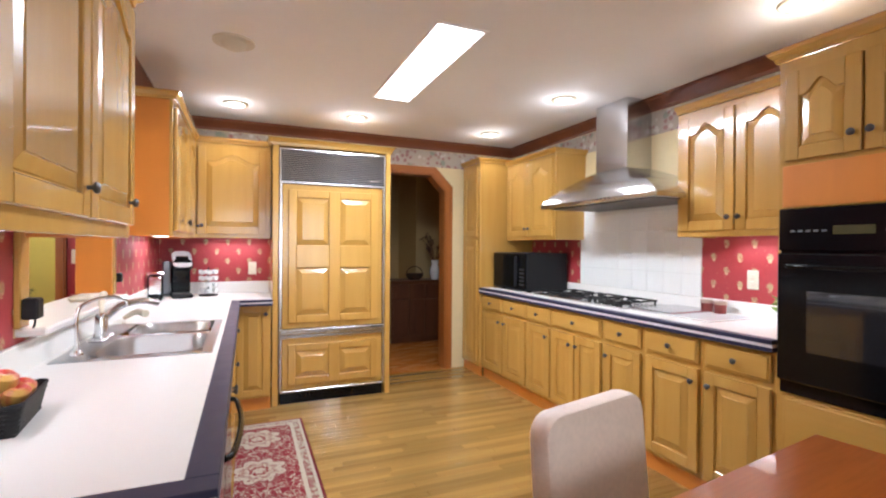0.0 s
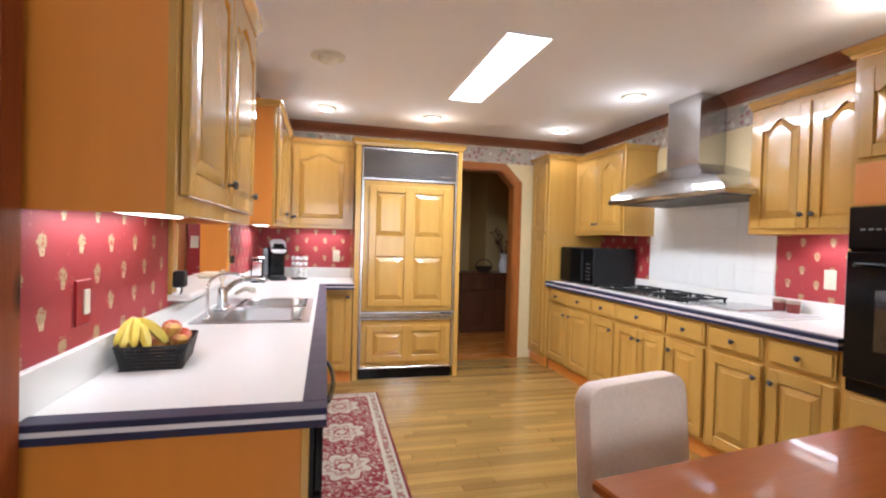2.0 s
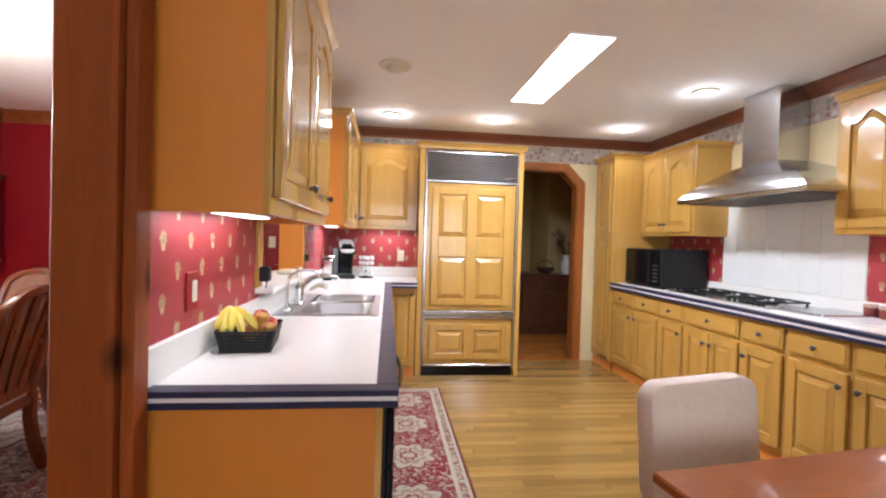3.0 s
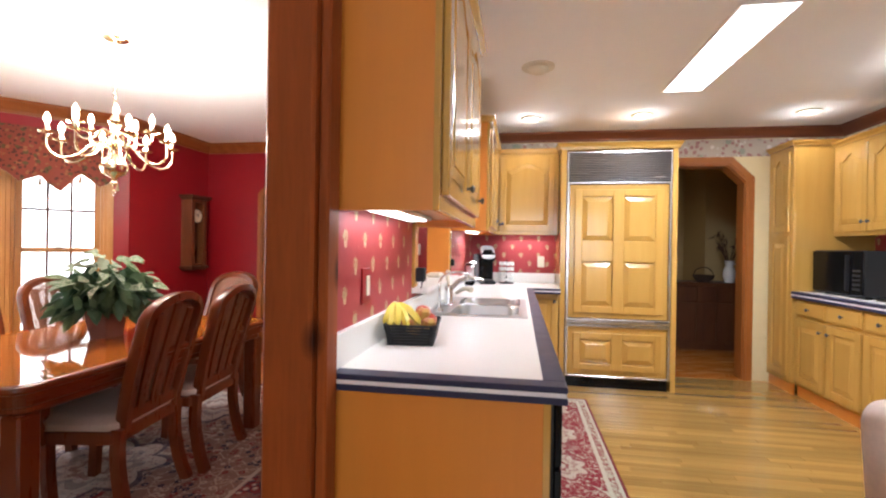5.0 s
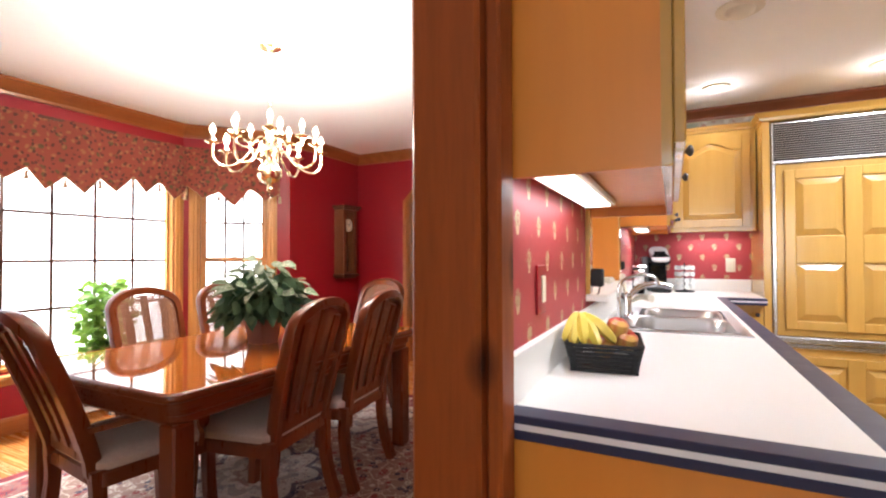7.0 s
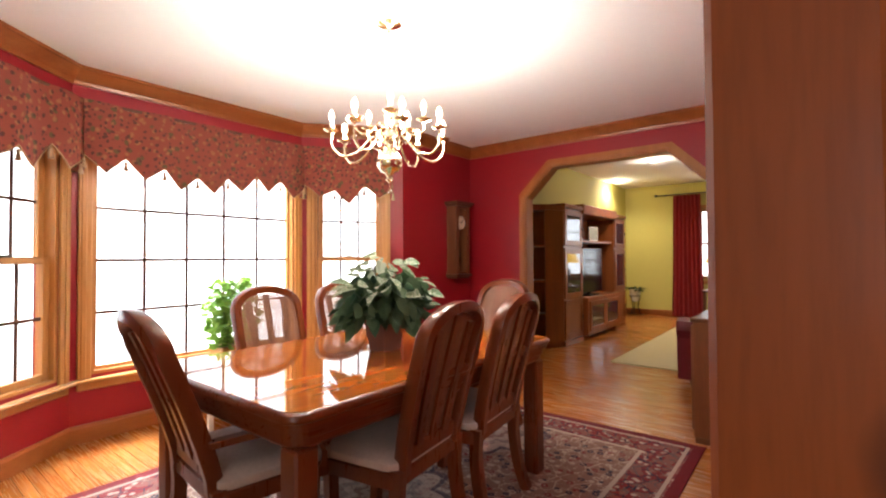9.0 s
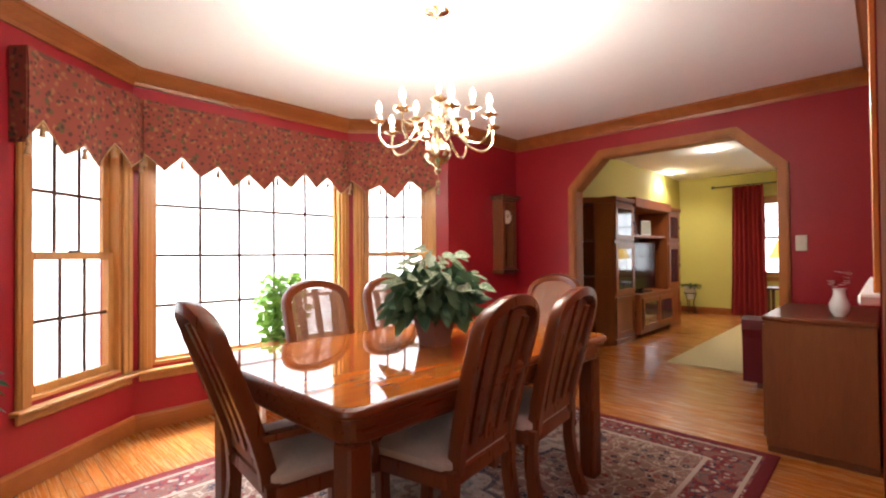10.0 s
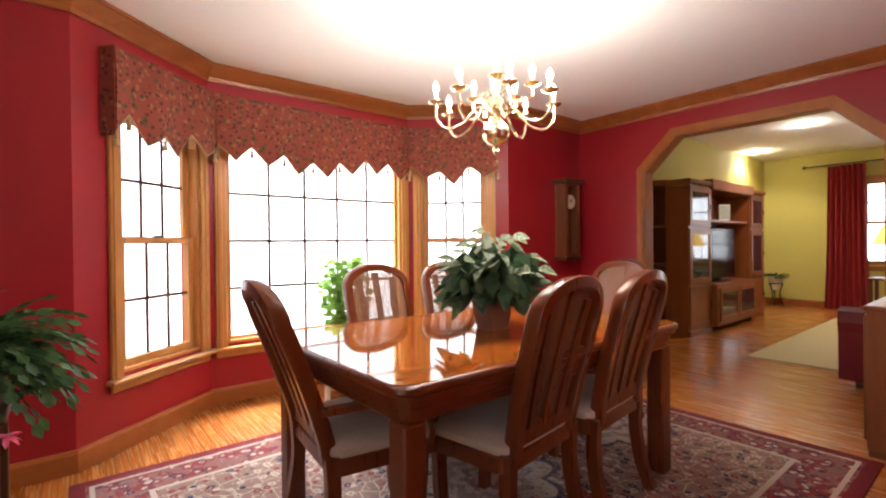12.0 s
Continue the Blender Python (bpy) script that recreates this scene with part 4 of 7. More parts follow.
panelled("door_panel", 0.025, 0.635, fw - 0.05, 1.21, 2, 2, 0.064, 0.094, 0.19)
panelled("drawer_panel", 0.025, 0.118, fw - 0.05, 0.43, 2, 1, 0.06, 0.094, 0.0)
bm = B((0.0, fw, -0.02, 0.03, 0.585, 0.632), (0.0, fw, -0.004, 0.03, 0.55, 0.585), b=0.008)
part("handle_rail", bm, STEEL, fr, "brushed steel handle rail")
part("latch", B((fw - 0.14, fw - 0.03, -0.024, -0.018, 0.612, 0.628), b=0.002), BLACK_M, fr)

# ---- ceiling fittings ----
pl = thing("ceiling_light", pose(1.015, 2.76, CH), "lit white fluorescent panel set in the ceiling", "ceiling light")
part("frame", B((-0.15, -0.132, -0.645, 0.645, -0.008, 0.004), (0.132, 0.15, -0.645, 0.645, -0.008, 0.004), (-0.132, 0.132, -0.645, -0.628, -0.008, 0.004), (-0.132, 0.132, 0.628, 0.645, -0.008, 0.004), b=0.002), CEIL, pl)
part("diffuser", B((-0.132, 0.132, -0.628, 0.628, -0.006, 0.002)), LAMP_ON, pl, "glowing acrylic diffuser")
can0 = None
for cx, cy in CANS:
    if can0:
        copy_thing(can0, pose(cx, cy, CH))
        continue
    can0 = thing("recessed_light", pose(cx, cy, CH), "round recessed downlight, lit, with a pale trim ring", "ceiling light", "kitchen downlights")
    bm = bm_new()
    lathe(bm, [(0.062, 0.0), (0.095, 0.0), (0.092, -0.010), (0.075, -0.016), (0.062, -0.012)], n=28)
    part("trim_ring", bm, PLASTIC_W, can0, round_=True)
    bm = bm_new()
    lathe(bm, [(0.002, -0.004), (0.062, -0.004), (0.060, -0.014), (0.03, -0.022), (0.002, -0.024)], n=24)
    part("lens", bm, CAN_ON, can0, "glowing lens", True)
sd = thing("ceiling_speaker", pose(-0.07, 2.795, CH), "round ivory ceiling fitting with a raised dome", "ceiling fitting")
bm = bm_new()
lathe(bm, [(0.03, 0.0), (0.11, 0.0), (0.108, -0.010), (0.08, -0.016), (0.07, -0.014)], n=28)
part("flange", bm, PLASTIC_W, sd, round_=True)
bm = bm_new()
lathe(bm, [(0.068, -0.012), (0.062, -0.03), (0.045, -0.042), (0.02, -0.048), (0.002, -0.049)], n=24)
part("dome", bm, PLASTIC_W, sd, round_=True)

# ---- kitchen things ----
# range hood
hd = thing("range_hood", pose(0, 0, 0), "brushed stainless steel chimney range hood over the cooktop", "range hood")
hy0, hy1, hx0, cy0, cy1, cx0 = 2.02, 3.20, 2.25, 2.61, 2.942, 2.60
bm = bm_new()
rings = []
for k in range(9):
    u = k / 8
    f = 1 - u ** 1.3
    rings.append([(cx0 + (hx0 - cx0) * f, cy0 + (hy0 - cy0) * f, 1.675 + 0.26 * u), (cx0 + (hx0 - cx0) * f, cy1 + (hy1 - cy1) * f, 1.675 + 0.26 * u),
                  (E_X - 0.004, cy1 + (hy1 - cy1) * f, 1.675 + 0.26 * u), (E_X - 0.004, cy0 + (hy0 - cy0) * f, 1.675 + 0.26 * u)])
loft(bm, rings)
part("canopy", bm, STEEL, hd, round_=True)
part("rim", B((hx0, E_X - 0.004, hy0, hy1, 1.645, 1.676), b=0.003), STEEL, hd)
part("chimney", B((cx0, E_X - 0.004, cy0, cy1, 1.93, CH - 0.002), b=0.002), STEEL, hd)
part("filter", B((hx0 + 0.05, E_X - 0.05, hy0 + 0.06, hy1 - 0.06, 1.64, 1.646)), PEWTER, hd)
for k in range(4):
    part("button", B((hx0 - 0.004, hx0 + 0.001, 2.40 + 0.04 * k, 2.418 + 0.04 * k, 1.662, 1.674), b=0.001), BLACK_M, hd)

# gas cooktop, griddle cover and ceramic side
ck = thing("gas_cooktop", pose(2.56, 2.88, CT), "black and steel gas cooktop with cast iron grates", "cooktop")
part("base", B((-0.22, 0.22, -0.50, 0.55, 0.0, 0.012), b=0.003), STEEL, ck)
for gy in (-0.30, 0.02, 0.36):
    bm = bm_new()
    for o in (-0.17, 0.17):
        box(bm, o - 0.006, o + 0.006, gy - 0.14, gy + 0.14, 0.03, 0.042, 0.002)
        box(bm, -0.17, 0.17, gy + o * 0.8 - 0.006, gy + o * 0.8 + 0.006, 0.03, 0.042, 0.002)
    for a in range(4):
        ca, sa = math.cos(a * 1.571), math.sin(a * 1.571)
        box(bm, min(0.05 * ca, 0.165 * ca) - 0.005, max(0.05 * ca, 0.165 * ca) + 0.005, gy + min(0.05 * sa, 0.135 * sa) - 0.005, gy + max(0.05 * sa, 0.135 * sa) + 0.005, 0.034, 0.046, 0.002)
        box(bm, 0.16 * (1 if a % 2 else -1) - 0.006, 0.16 * (1 if a % 2 else -1) + 0.006, gy + (0.13 if a > 1 else -0.13) - 0.006, gy + (0.13 if a > 1 else -0.13) + 0.006, 0.010, 0.032)
    part("grate", bm, BLACK_M, ck, "cast iron grate")
    bm = bm_new()
    lathe(bm, [(0.05, 0.010), (0.05, 0.018), (0.038, 0.022), (0.036, 0.030), (0.004, 0.031)], 0, gy, 0, 20)
    part("burner", bm, BLACK_M, ck, round_=True)
for k in range(4):
    bm = bm_new()
    lathe(bm, [(0.018, 0.010), (0.017, 0.028), (0.012, 0.032), (0.002, 0.032)], -0.19, -0.42 + 0.05 * k, 0, 14)
    part("control_knob", bm, BLACK_M, ck, round_=True)
single("griddle_cover", B((-0.20, 0.22, -0.16, 0.16, 0.0, 0.018), b=0.006), STEEL, "flat brushed steel cover over the griddle", "cooktop cover", pose(2.60, 2.20, CT))
single("cutting_board", B((-0.21, 0.20, -0.16, 0.16, 0.0, 0.008), b=0.003), TILE, "white glass cutting board on the worktop", "cutting board", pose(2.60, 1.93, CT))


def jar(m):
    j = thing("candle_jar", m, "small glass jar with a dark red candle", "candle", "candle jars")
    bm = bm_new()
    lathe(bm, [(0.030, 0.0), (0.034, 0.006), (0.037, 0.06), (0.034, 0.064), (0.003, 0.064)], n=20)
    part("wax", bm, plain("red_wax", (0.20, 0.035, 0.03), 0.4), j, "dark red wax", True)
    bm = bm_new()
    lathe(bm, [(0.030, 0.064), (0.038, 0.064), (0.039, 0.082), (0.034, 0.082), (0.033, 0.068)], n=20)
    part("rim", bm, plain("pale_rim", (0.45, 0.33, 0.27), 0.3), j, "pale jar rim", True)
    return j


j0 = jar(pose(2.76, 2.07, CT))
copy_thing(j0, pose(2.755, 1.975, CT))

# small plant on the worktop by the oven tower
sp0 = thing("small_plant", pose(2.64, 1.52, CT), "small green plant in a pale pot on the worktop", "plant")
bm = bm_new()
lathe(bm, [(0.022, 0.0), (0.030, 0.045), (0.033, 0.05), (0.028, 0.05), (0.002, 0.042)], n=16)
part("pot", bm, TILE, sp0, round_=True)

# microwave
mw = thing("microwave", pose(2.36, 3.56, CT, 0, 0, -90), "black countertop microwave oven", "microwave")
part("body", B((-0.60, 0.0, 0.0, 0.45, 0.012, 0.365), b=0.006), BLACK_M, mw)
part("door", B((-0.595, -0.14, -0.018, 0.0, 0.02, 0.358), b=0.004), BLACK, mw, "black glass door")
part("control_panel", B((-0.135, -0.005, -0.016, 0.0, 0.02, 0.358), b=0.004), BLACK, mw)
part("handle", B((-0.158, -0.145, -0.045, -0.018, 0.05, 0.33), b=0.004), BLACK_M, mw)
for k in range(5):
    part("button", B((-0.11, -0.03, -0.019, -0.015, 0.06 + 0.035 * k, 0.078 + 0.035 * k), b=0.001), PEWTER, mw)
for k in range(4):
    part("foot", B((-0.52 + 0.46 * (k % 2), -0.49 + 0.46 * (k % 2), 0.04 + 0.26 * (k // 2), 0.07 + 0.26 * (k // 2), 0.0, 0.013)), BLACK_M, mw)

# wall oven in the tower
ov = thing("wall_oven", pose(2.215, 1.295, 0.692, 0, 0, -90), "black glass built-in wall oven", "oven")
part("body", B((0.0, 0.60, -0.004, 0.5, 0.0, 0.815), b=0.003), BLACK, ov)
part("control_panel", B((0.0, 0.60, -0.022, -0.003, 0.63, 0.815), b=0.005), BLACK, ov)
part("oven_door", B((0.0, 0.60, -0.03, -0.003, 0.06, 0.62), b=0.006), BLACK, ov, "black glass oven door")
part("window", B((0.12, 0.49, -0.032, -0.029, 0.20, 0.46), b=0.001), plain("dark_oven_glass", (0.02, 0.02, 0.024), 0.05, coat=1.0), ov)
part("display", B((0.21, 0.35, -0.024, -0.021, 0.70, 0.735)), plain("dim_display", (0.07, 0.065, 0.03), 0.2), ov)
for k in range(10):
    part("touch_key", B((0.05 + 0.03 * (k % 5) + (0.33 if k > 4 else 0), 0.068 + 0.03 * (k % 5) + (0.33 if k > 4 else 0), -0.0235, -0.021, 0.712, 0.720)), plain("key_print", (0.12, 0.12, 0.12), 0.4) if k == 0 else bpy.data.materials["key_print"], ov)
bm = bm_new()
tube(bm, curve([(0.06, -0.03, 0.565), (0.065, -0.065, 0.565), (0.12, -0.075, 0.565), (0.48, -0.075, 0.565), (0.535, -0.065, 0.565), (0.54, -0.03, 0.565)], 5), 0.011, 10)
part("handle", bm, BLACK, ov, round_=True)

# dishwasher and a plain black unit beside it
def black_front(name, y0, w, label, cat):
    d = thing(name, pose(-0.075, y0, 0, 0, 0, 90), label, cat)
    part("body", B((0.0, w, 0.0, 0.55, 0.09, 0.845)), BLACK_M, d)
    part("door", B((0.0, w, -0.022, 0.0, 0.10, 0.66), b=0.005), BLACK, d)
    part("control_panel", B((0.0, w, -0.022, 0.0, 0.665, 0.845), b=0.005), BLACK, d)
    part("toe_kick", B((0.0, w, 0.03, 0.045, 0.0, 0.095)), BLACK_M, d)
    return d


dw = black_front("dishwasher", 1.405, 0.605, "black built-in dishwasher with a bowed bar handle", "dishwasher")
bm = bm_new()
tube(bm, curve([(0.02, -0.02, 0.72), (0.05, -0.04, 0.72), (0.18, -0.056, 0.72), (0.30, -0.06, 0.72), (0.42, -0.056, 0.72), (0.555, -0.04, 0.72), (0.585, -0.02, 0.72)], 5), 0.010, 10)
part("handle", bm, BLACK, dw, round_=True)
# plain black front between the end panel and the dishwasher
black_front("trash_compactor", 0.935, 0.462, "plain black unit under the worktop", "compactor")

# sink with faucet
sk = thing("kitchen_sink", pose(-0.39, 2.49, CW), "stainless steel double bowl sink set in the worktop", "sink")


def rrect(x0, x1, y0, y1, r, n=6):
    pts = []
    for cx, cy, a0 in ((x1 - r, y1 - r, 0), (x0 + r, y1 - r, 90), (x0 + r, y0 + r, 180), (x1 - r, y0 + r, 270)):
        for i in range(n + 1):
            a = radians(a0 + 90 * i / n)
            pts.append((cx + r * math.cos(a), cy + r * math.sin(a)))
    return pts


BOWLS = [(-0.15, 0.22, -0.40, 0.03, 0.17), (-0.12, 0.20, 0.07, 0.40, 0.13)]
part("rim", B((-0.265, -0.16, -0.445, 0.445, -0.004, 0.005), (0.225, 0.265, -0.445, 0.445, -0.004, 0.005), (-0.16, 0.225, -0.445, -0.405, -0.004, 0.005),
              (-0.16, 0.225, 0.035, 0.065, -0.004, 0.005), (-0.16, 0.225, 0.405, 0.445, -0.004, 0.005), b=0.002), SINK, sk)
for x0, x1, y0, y1, dp in BOWLS:
    bm = bm_new()
    ring = lambda d, z, r: [(x, y, z) for x, y in rrect(x0 + d, x1 - d, y0 + d, y1 - d, r)]
    loft(bm, [ring(-0.014, 0.006, 0.085), ring(0.0, 0.0055, 0.08), ring(0.006, -0.01, 0.08), ring(0.016, -dp + 0.03, 0.075), ring(0.045, -dp, 0.06), ring(0.10, -dp - 0.003, 0.03), ring(0.10, -dp - 0.012, 0.03),
              ring(0.038, -dp - 0.012, 0.06), ring(0.008, -dp + 0.03, 0.075), ring(-0.006, -0.005, 0.08), ring(-0.014, 0.001, 0.085)], caps=False)
    part("bowl", bm, SINK, sk, round_=True)
    part("bowl_bottom", B((x0 + 0.09, x1 - 0.09, y0 + 0.09, y1 - 0.09, -dp - 0.008, -dp - 0.003)), SINK, sk)
fc = thing("faucet", pose(-0.60, 2.49, CW + 0.005), "chrome kitchen faucet with a lever handle", "faucet")
part("base_plate", B((-0.03, 0.03, -0.09, 0.09, 0.0, 0.012), b=0.005), CHROME, fc)
bm = bm_new()
lathe(bm, [(0.028, 0.01), (0.026, 0.06), (0.024, 0.10), (0.018, 0.115), (0.002, 0.12)], n=20)
part("body", bm, CHROME, fc, round_=True)
bm = bm_new()
tube(bm, curve([(0.0, 0.0, 0.08), (0.06, 0.05, 0.14), (0.14, 0.10, 0.155), (0.20, 0.13, 0.14)], 6), 0.015, 12)
part("spout", bm, CHROME, fc, round_=True)
bm = bm_new()
tube(bm, [(0.0, 0.0, 0.112), (-0.02, 0.08, 0.16), (-0.03, 0.16, 0.19)], 0.009, 10, 0.016)
part("lever", bm, PLASTIC_W, fc, "pale lever", True)
ff = thing("filter_tap", pose(-0.60, 2.16, CW + 0.005), "slim chrome gooseneck filter tap", "faucet")
bm = bm_new()
lathe(bm, [(0.022, 0.0), (0.020, 0.01), (0.010, 0.02), (0.009, 0.04), (0.002, 0.042)], n=16)
part("base", bm, CHROME, ff, round_=True)
bm = bm_new()
tube(bm, curve([(0, 0, 0.03), (0, 0, 0.16), (0.03, 0.02, 0.20), (0.09, 0.05, 0.215), (0.14, 0.08, 0.20), (0.15, 0.085, 0.17)], 6), 0.007, 10)
part("spout", bm, CHROME, ff, round_=True)
bm = bm_new()
tube(bm, curve([(-0.09, 0.45, 0.06), (-0.02, 0.36, 0.10), (0.04, 0.28, 0.10)], 6), 0.012, 10, 0.02)
single("sprayer", bm, PLASTIC_W, "pale pull-out sprayer beside the faucet", "sprayer", pose(-0.54, 2.62, CW - 0.04), round_=True)

# coffee maker, pod carousel
LID = pose(0, -0.055, 0.312, 32) @ pose(0, 0.03, -0.318)
cm = thing("coffee_maker", pose(-0.50, 4.36, CW, 0, 0, 12), "black single-cup coffee maker with a grey lid", "coffee maker")
part("base", B((-0.075, 0.075, -0.14, 0.13, 0.0, 0.035), b=0.01), BLACK_M, cm)
part("column", B((-0.072, 0.072, 0.01, 0.13, 0.03, 0.27), b=0.015), BLACK, cm)
part("head", B((-0.075, 0.075, -0.13, 0.13, 0.225, 0.315), b=0.022), BLACK, cm)
bm = bm_new()
loft(bm, [[(x * s, y * s - 0.02, z) for x, y in rrect(-0.072, 0.072, -0.115, 0.10, 0.05)] for s, z in ((1.0, 0.312), (1.0, 0.325), (0.9, 0.338), (0.4, 0.342))])
part("lid", bm, plain("silver_plastic", (0.55, 0.55, 0.56), 0.3, 0.3), cm, "silver lid", True).matrix_basis = LID
part("display", B((-0.045, 0.045, -0.10, -0.02, 0.338, 0.348), b=0.004), BLACK, cm).matrix_basis = LID
part("water_tank", B((-0.13, -0.078, -0.02, 0.12, 0.03, 0.30), b=0.01), plain("smoky_tank", (0.10, 0.10, 0.11), 0.1, coat=0.5), cm)
part("drip_tray", B((-0.06, 0.06, -0.135, 0.0, 0.035, 0.042), b=0.002), PEWTER, cm)
pc = thing("pod_carousel", pose(-0.30, 4.42, CW), "wire carousel filled with white coffee pods", "pod holder")
bm = bm_new()
lathe(bm, [(0.075, 0.0), (0.075, 0.01), (0.02, 0.016), (0.006, 0.02), (0.006, 0.24), (0.002, 0.245)], n=20)
part("stand", bm, BLACK_M, pc, round_=True)
podm = plain("pod_white", (0.72, 0.73, 0.72), 0.35, spread=0.1)
pb = bm_new()
loft(pb, [[(r * math.cos(k * 0.5236), -h, r * math.sin(k * 0.5236)) for k in range(12)] for r, h in ((0.014, -0.02), (0.017, 0.012), (0.020, 0.013), (0.020, 0.016), (0.004, 0.0165))])
pod = smooth(mesh_of("pod", pb, podm))
for lv in range(4):
    for k in range(8):
        o = new("pod", pod)
        o.parent = pc
        a = k * math.pi / 4 + 0.2
        o.matrix_basis = pose(0.058 * math.cos(a), 0.058 * math.sin(a), 0.045 + 0.052 * lv, 0, 0, math.degrees(a) + 90)
can = thing("can_opener", pose(-0.63, 4.05, CW), "small chrome and black counter appliance", "appliance")
part("body", B((-0.05, 0.04, -0.05, 0.05, 0.0, 0.20), b=0.012), BLACK, can)
part("front_plate", B((-0.04, 0.042, -0.055, -0.045, 0.06, 0.19), b=0.004), CHROME, can)
part("lever", B((-0.06, 0.06, -0.02, 0.02, 0.20, 0.225), b=0.008), CHROME, can)

# fruit basket
FRUIT = pose(-0.565, 1.385, CW, 0, 0, 6) @ Matrix.Scale(0.76, 4)
fb = thing("fruit_basket", FRUIT, "woven black wicker fruit basket on the worktop", "basket")
rows = 7
for k in range(rows):
    z, gr = 0.008 + 0.085 * k / (rows - 1), 0.02 * k / (rows - 1)
    bm = bm_new()
    ring = [(x, y, z) for x, y in rrect(-0.105 - gr, 0.105 + gr, -0.135 - gr, 0.135 + gr, 0.02, 3)]
    sweep(bm, ring, [(0.005 * math.cos(a * 1.047), 0.0065 * math.sin(a * 1.047)) for a in range(6)], closed=True)
    part("wicker_strand", bm, BLACK_M, fb)
for k in range(36):
    a = k / 36
    p = rrect(-0.105, 0.105, -0.135, 0.135, 0.02, 8)[int(a * 36)]
    bm = bm_new()
    tube(bm, [(p[0], p[1], 0.0), (p[0] * 1.08, p[1] * 1.07, 0.05), (p[0] * 1.19, p[1] * 1.15, 0.10)], 0.0045, 5)
    part("wicker_stake", bm, BLACK_M, fb)
part("bottom", B((-0.11, 0.11, -0.14, 0.14, 0.0, 0.008), b=0.002), BLACK_M, fb)
BAN = plain("banana_skin", (0.60, 0.47, 0.06), 0.5, spread=0.28, scale=18)
for k in range(5):
    bm = bm_new()
    az = radians((-118, -98, -80, -60, -30)[k])
    dx, dy, far = math.cos(az), math.sin(az), (0.85, 1.0, 1.08, 1.12, 1.15)[k]
    pts = curve([(-0.085 + far * q * dx, 0.01 + far * q * dy, h - 0.012 * (k % 2)) for q, h in ((0.0, 0.165), (0.020, 0.172), (0.064, 0.152), (0.104, 0.115), (0.124, 0.092))], 5)
    n = len(pts)
    rr = [0.007 + 0.015 * math.sin(math.pi * min(1, max(0, (i / (n - 1) - 0.06) / 0.9))) ** 0.5 for i in range(n)]
    rings = []
    for i, p in enumerate(pts):
        t = (pts[min(i + 1, n - 1)] - pts[max(i - 1, 0)]).normalized()
        s_ = t.cross(Vector((0, 0, 1))).normalized()
        u = s_.cross(t)
        rings.append([p + (s_ * math.cos(q * 1.2566) + u * math.sin(q * 1.2566)) * rr[i] for q in range(5)])
    loft(bm, rings)
    single("banana", bm, BAN, "ripe yellow banana in the fruit basket", "banana", FRUIT, "bananas", round_=True)
bm = bm_new()
lathe(bm, [(0.004, 0.0), (0.016, 0.004), (0.019, 0.016), (0.013, 0.028), (0.003, 0.034)], n=12)
single("banana_wrap", bm, PLASTIC_W, "pale wrap round the stem of the bananas", "wrap", FRUIT @ pose(-0.09, 0.01, 0.158, 0, -20, 0), round_=True)
g = Nodes("apple_skin")
nz = g.noise(g.coords((1, 1, 0.3)), 16, 4.0)
g.set(base_color=g.mix(g.ramp(nz, 0.42, 0.62), (0.50, 0.045, 0.03), (0.68, 0.40, 0.10)), roughness=0.3, coat_weight=0.3)
APPLE = g.mat
for ax, ay, az in ((0.02, 0.06, 0.085), (0.075, 0.0, 0.09), (-0.04, 0.08, 0.08), (0.045, 0.0, 0.135), (0.07, 0.085, 0.085), (0.0, 0.0, 0.06)):
    bm = bm_new()
    lathe(bm, [(0.001, -0.026), (0.014, -0.034), (0.030, -0.025), (0.039, 0.0), (0.036, 0.022), (0.022, 0.034), (0.010, 0.032), (0.001, 0.024)], n=18)
    ap = single("apple", bm, APPLE, "red and yellow apple in the fruit basket", "apple", FRUIT @ pose(ax, ay, az, 20 * ax / 0.07, 15, 40 * ay), "apples", round_=True)

# sockets, switches and plugs


def plate(m, label, slots):
    p = thing("wall_socket" if slots else "light_switch", m, label, "socket" if slots else "switch")
    part("plate", B((-0.035, 0.035, -0.006, 0.0, -0.058, 0.058), b=0.003), PLASTIC_W, p)
    for z in ((-0.022, 0.022) if slots else (0.0,)):
        part("outlet" if slots else "toggle", B((-0.014, 0.014, -0.009, -0.005, z - 0.014, z + 0.014) if slots else (-0.006, 0.006, -0.016, -0.005, -0.012, 0.012), b=0.003), PLASTIC_W, p)
    return p


sw_ = thing("light_switch", pose(PX1 + 0.004, 1.195, 1.115, 0, 0, 90), "papered red plate with an ivory rocker switch", "switch")
part("plate", B((-0.042, 0.042, -0.006, 0.0, -0.062, 0.062), b=0.003), RED, sw_)
part("rocker", B((-0.006, 0.026, -0.010, -0.005, -0.034, 0.034), b=0.002), PLASTIC_W, sw_, "ivory rocker")
plate(pose(E_X - 0.004, 1.83, 1.14, 0, 0, -90), "ivory socket plate on the red wallpaper", True)
plate(pose(0.05, NW_Y - 0.004, 1.12), "ivory socket plate on the red wallpaper", True)
plate(pose(-1.275, NW_Y - 0.001, 1.23), "ivory light switch on the red wall", False)
pg = thing("plug_adapter", pose(PX1 + 0.022, T0 - 0.045, 1.115, 0, 0, 90), "black plug adapter with its cable", "plug")
part("body", B((-0.026, 0.026, -0.045, 0.0, -0.035, 0.035), b=0.006), BLACK_M, pg)
bm = bm_new()
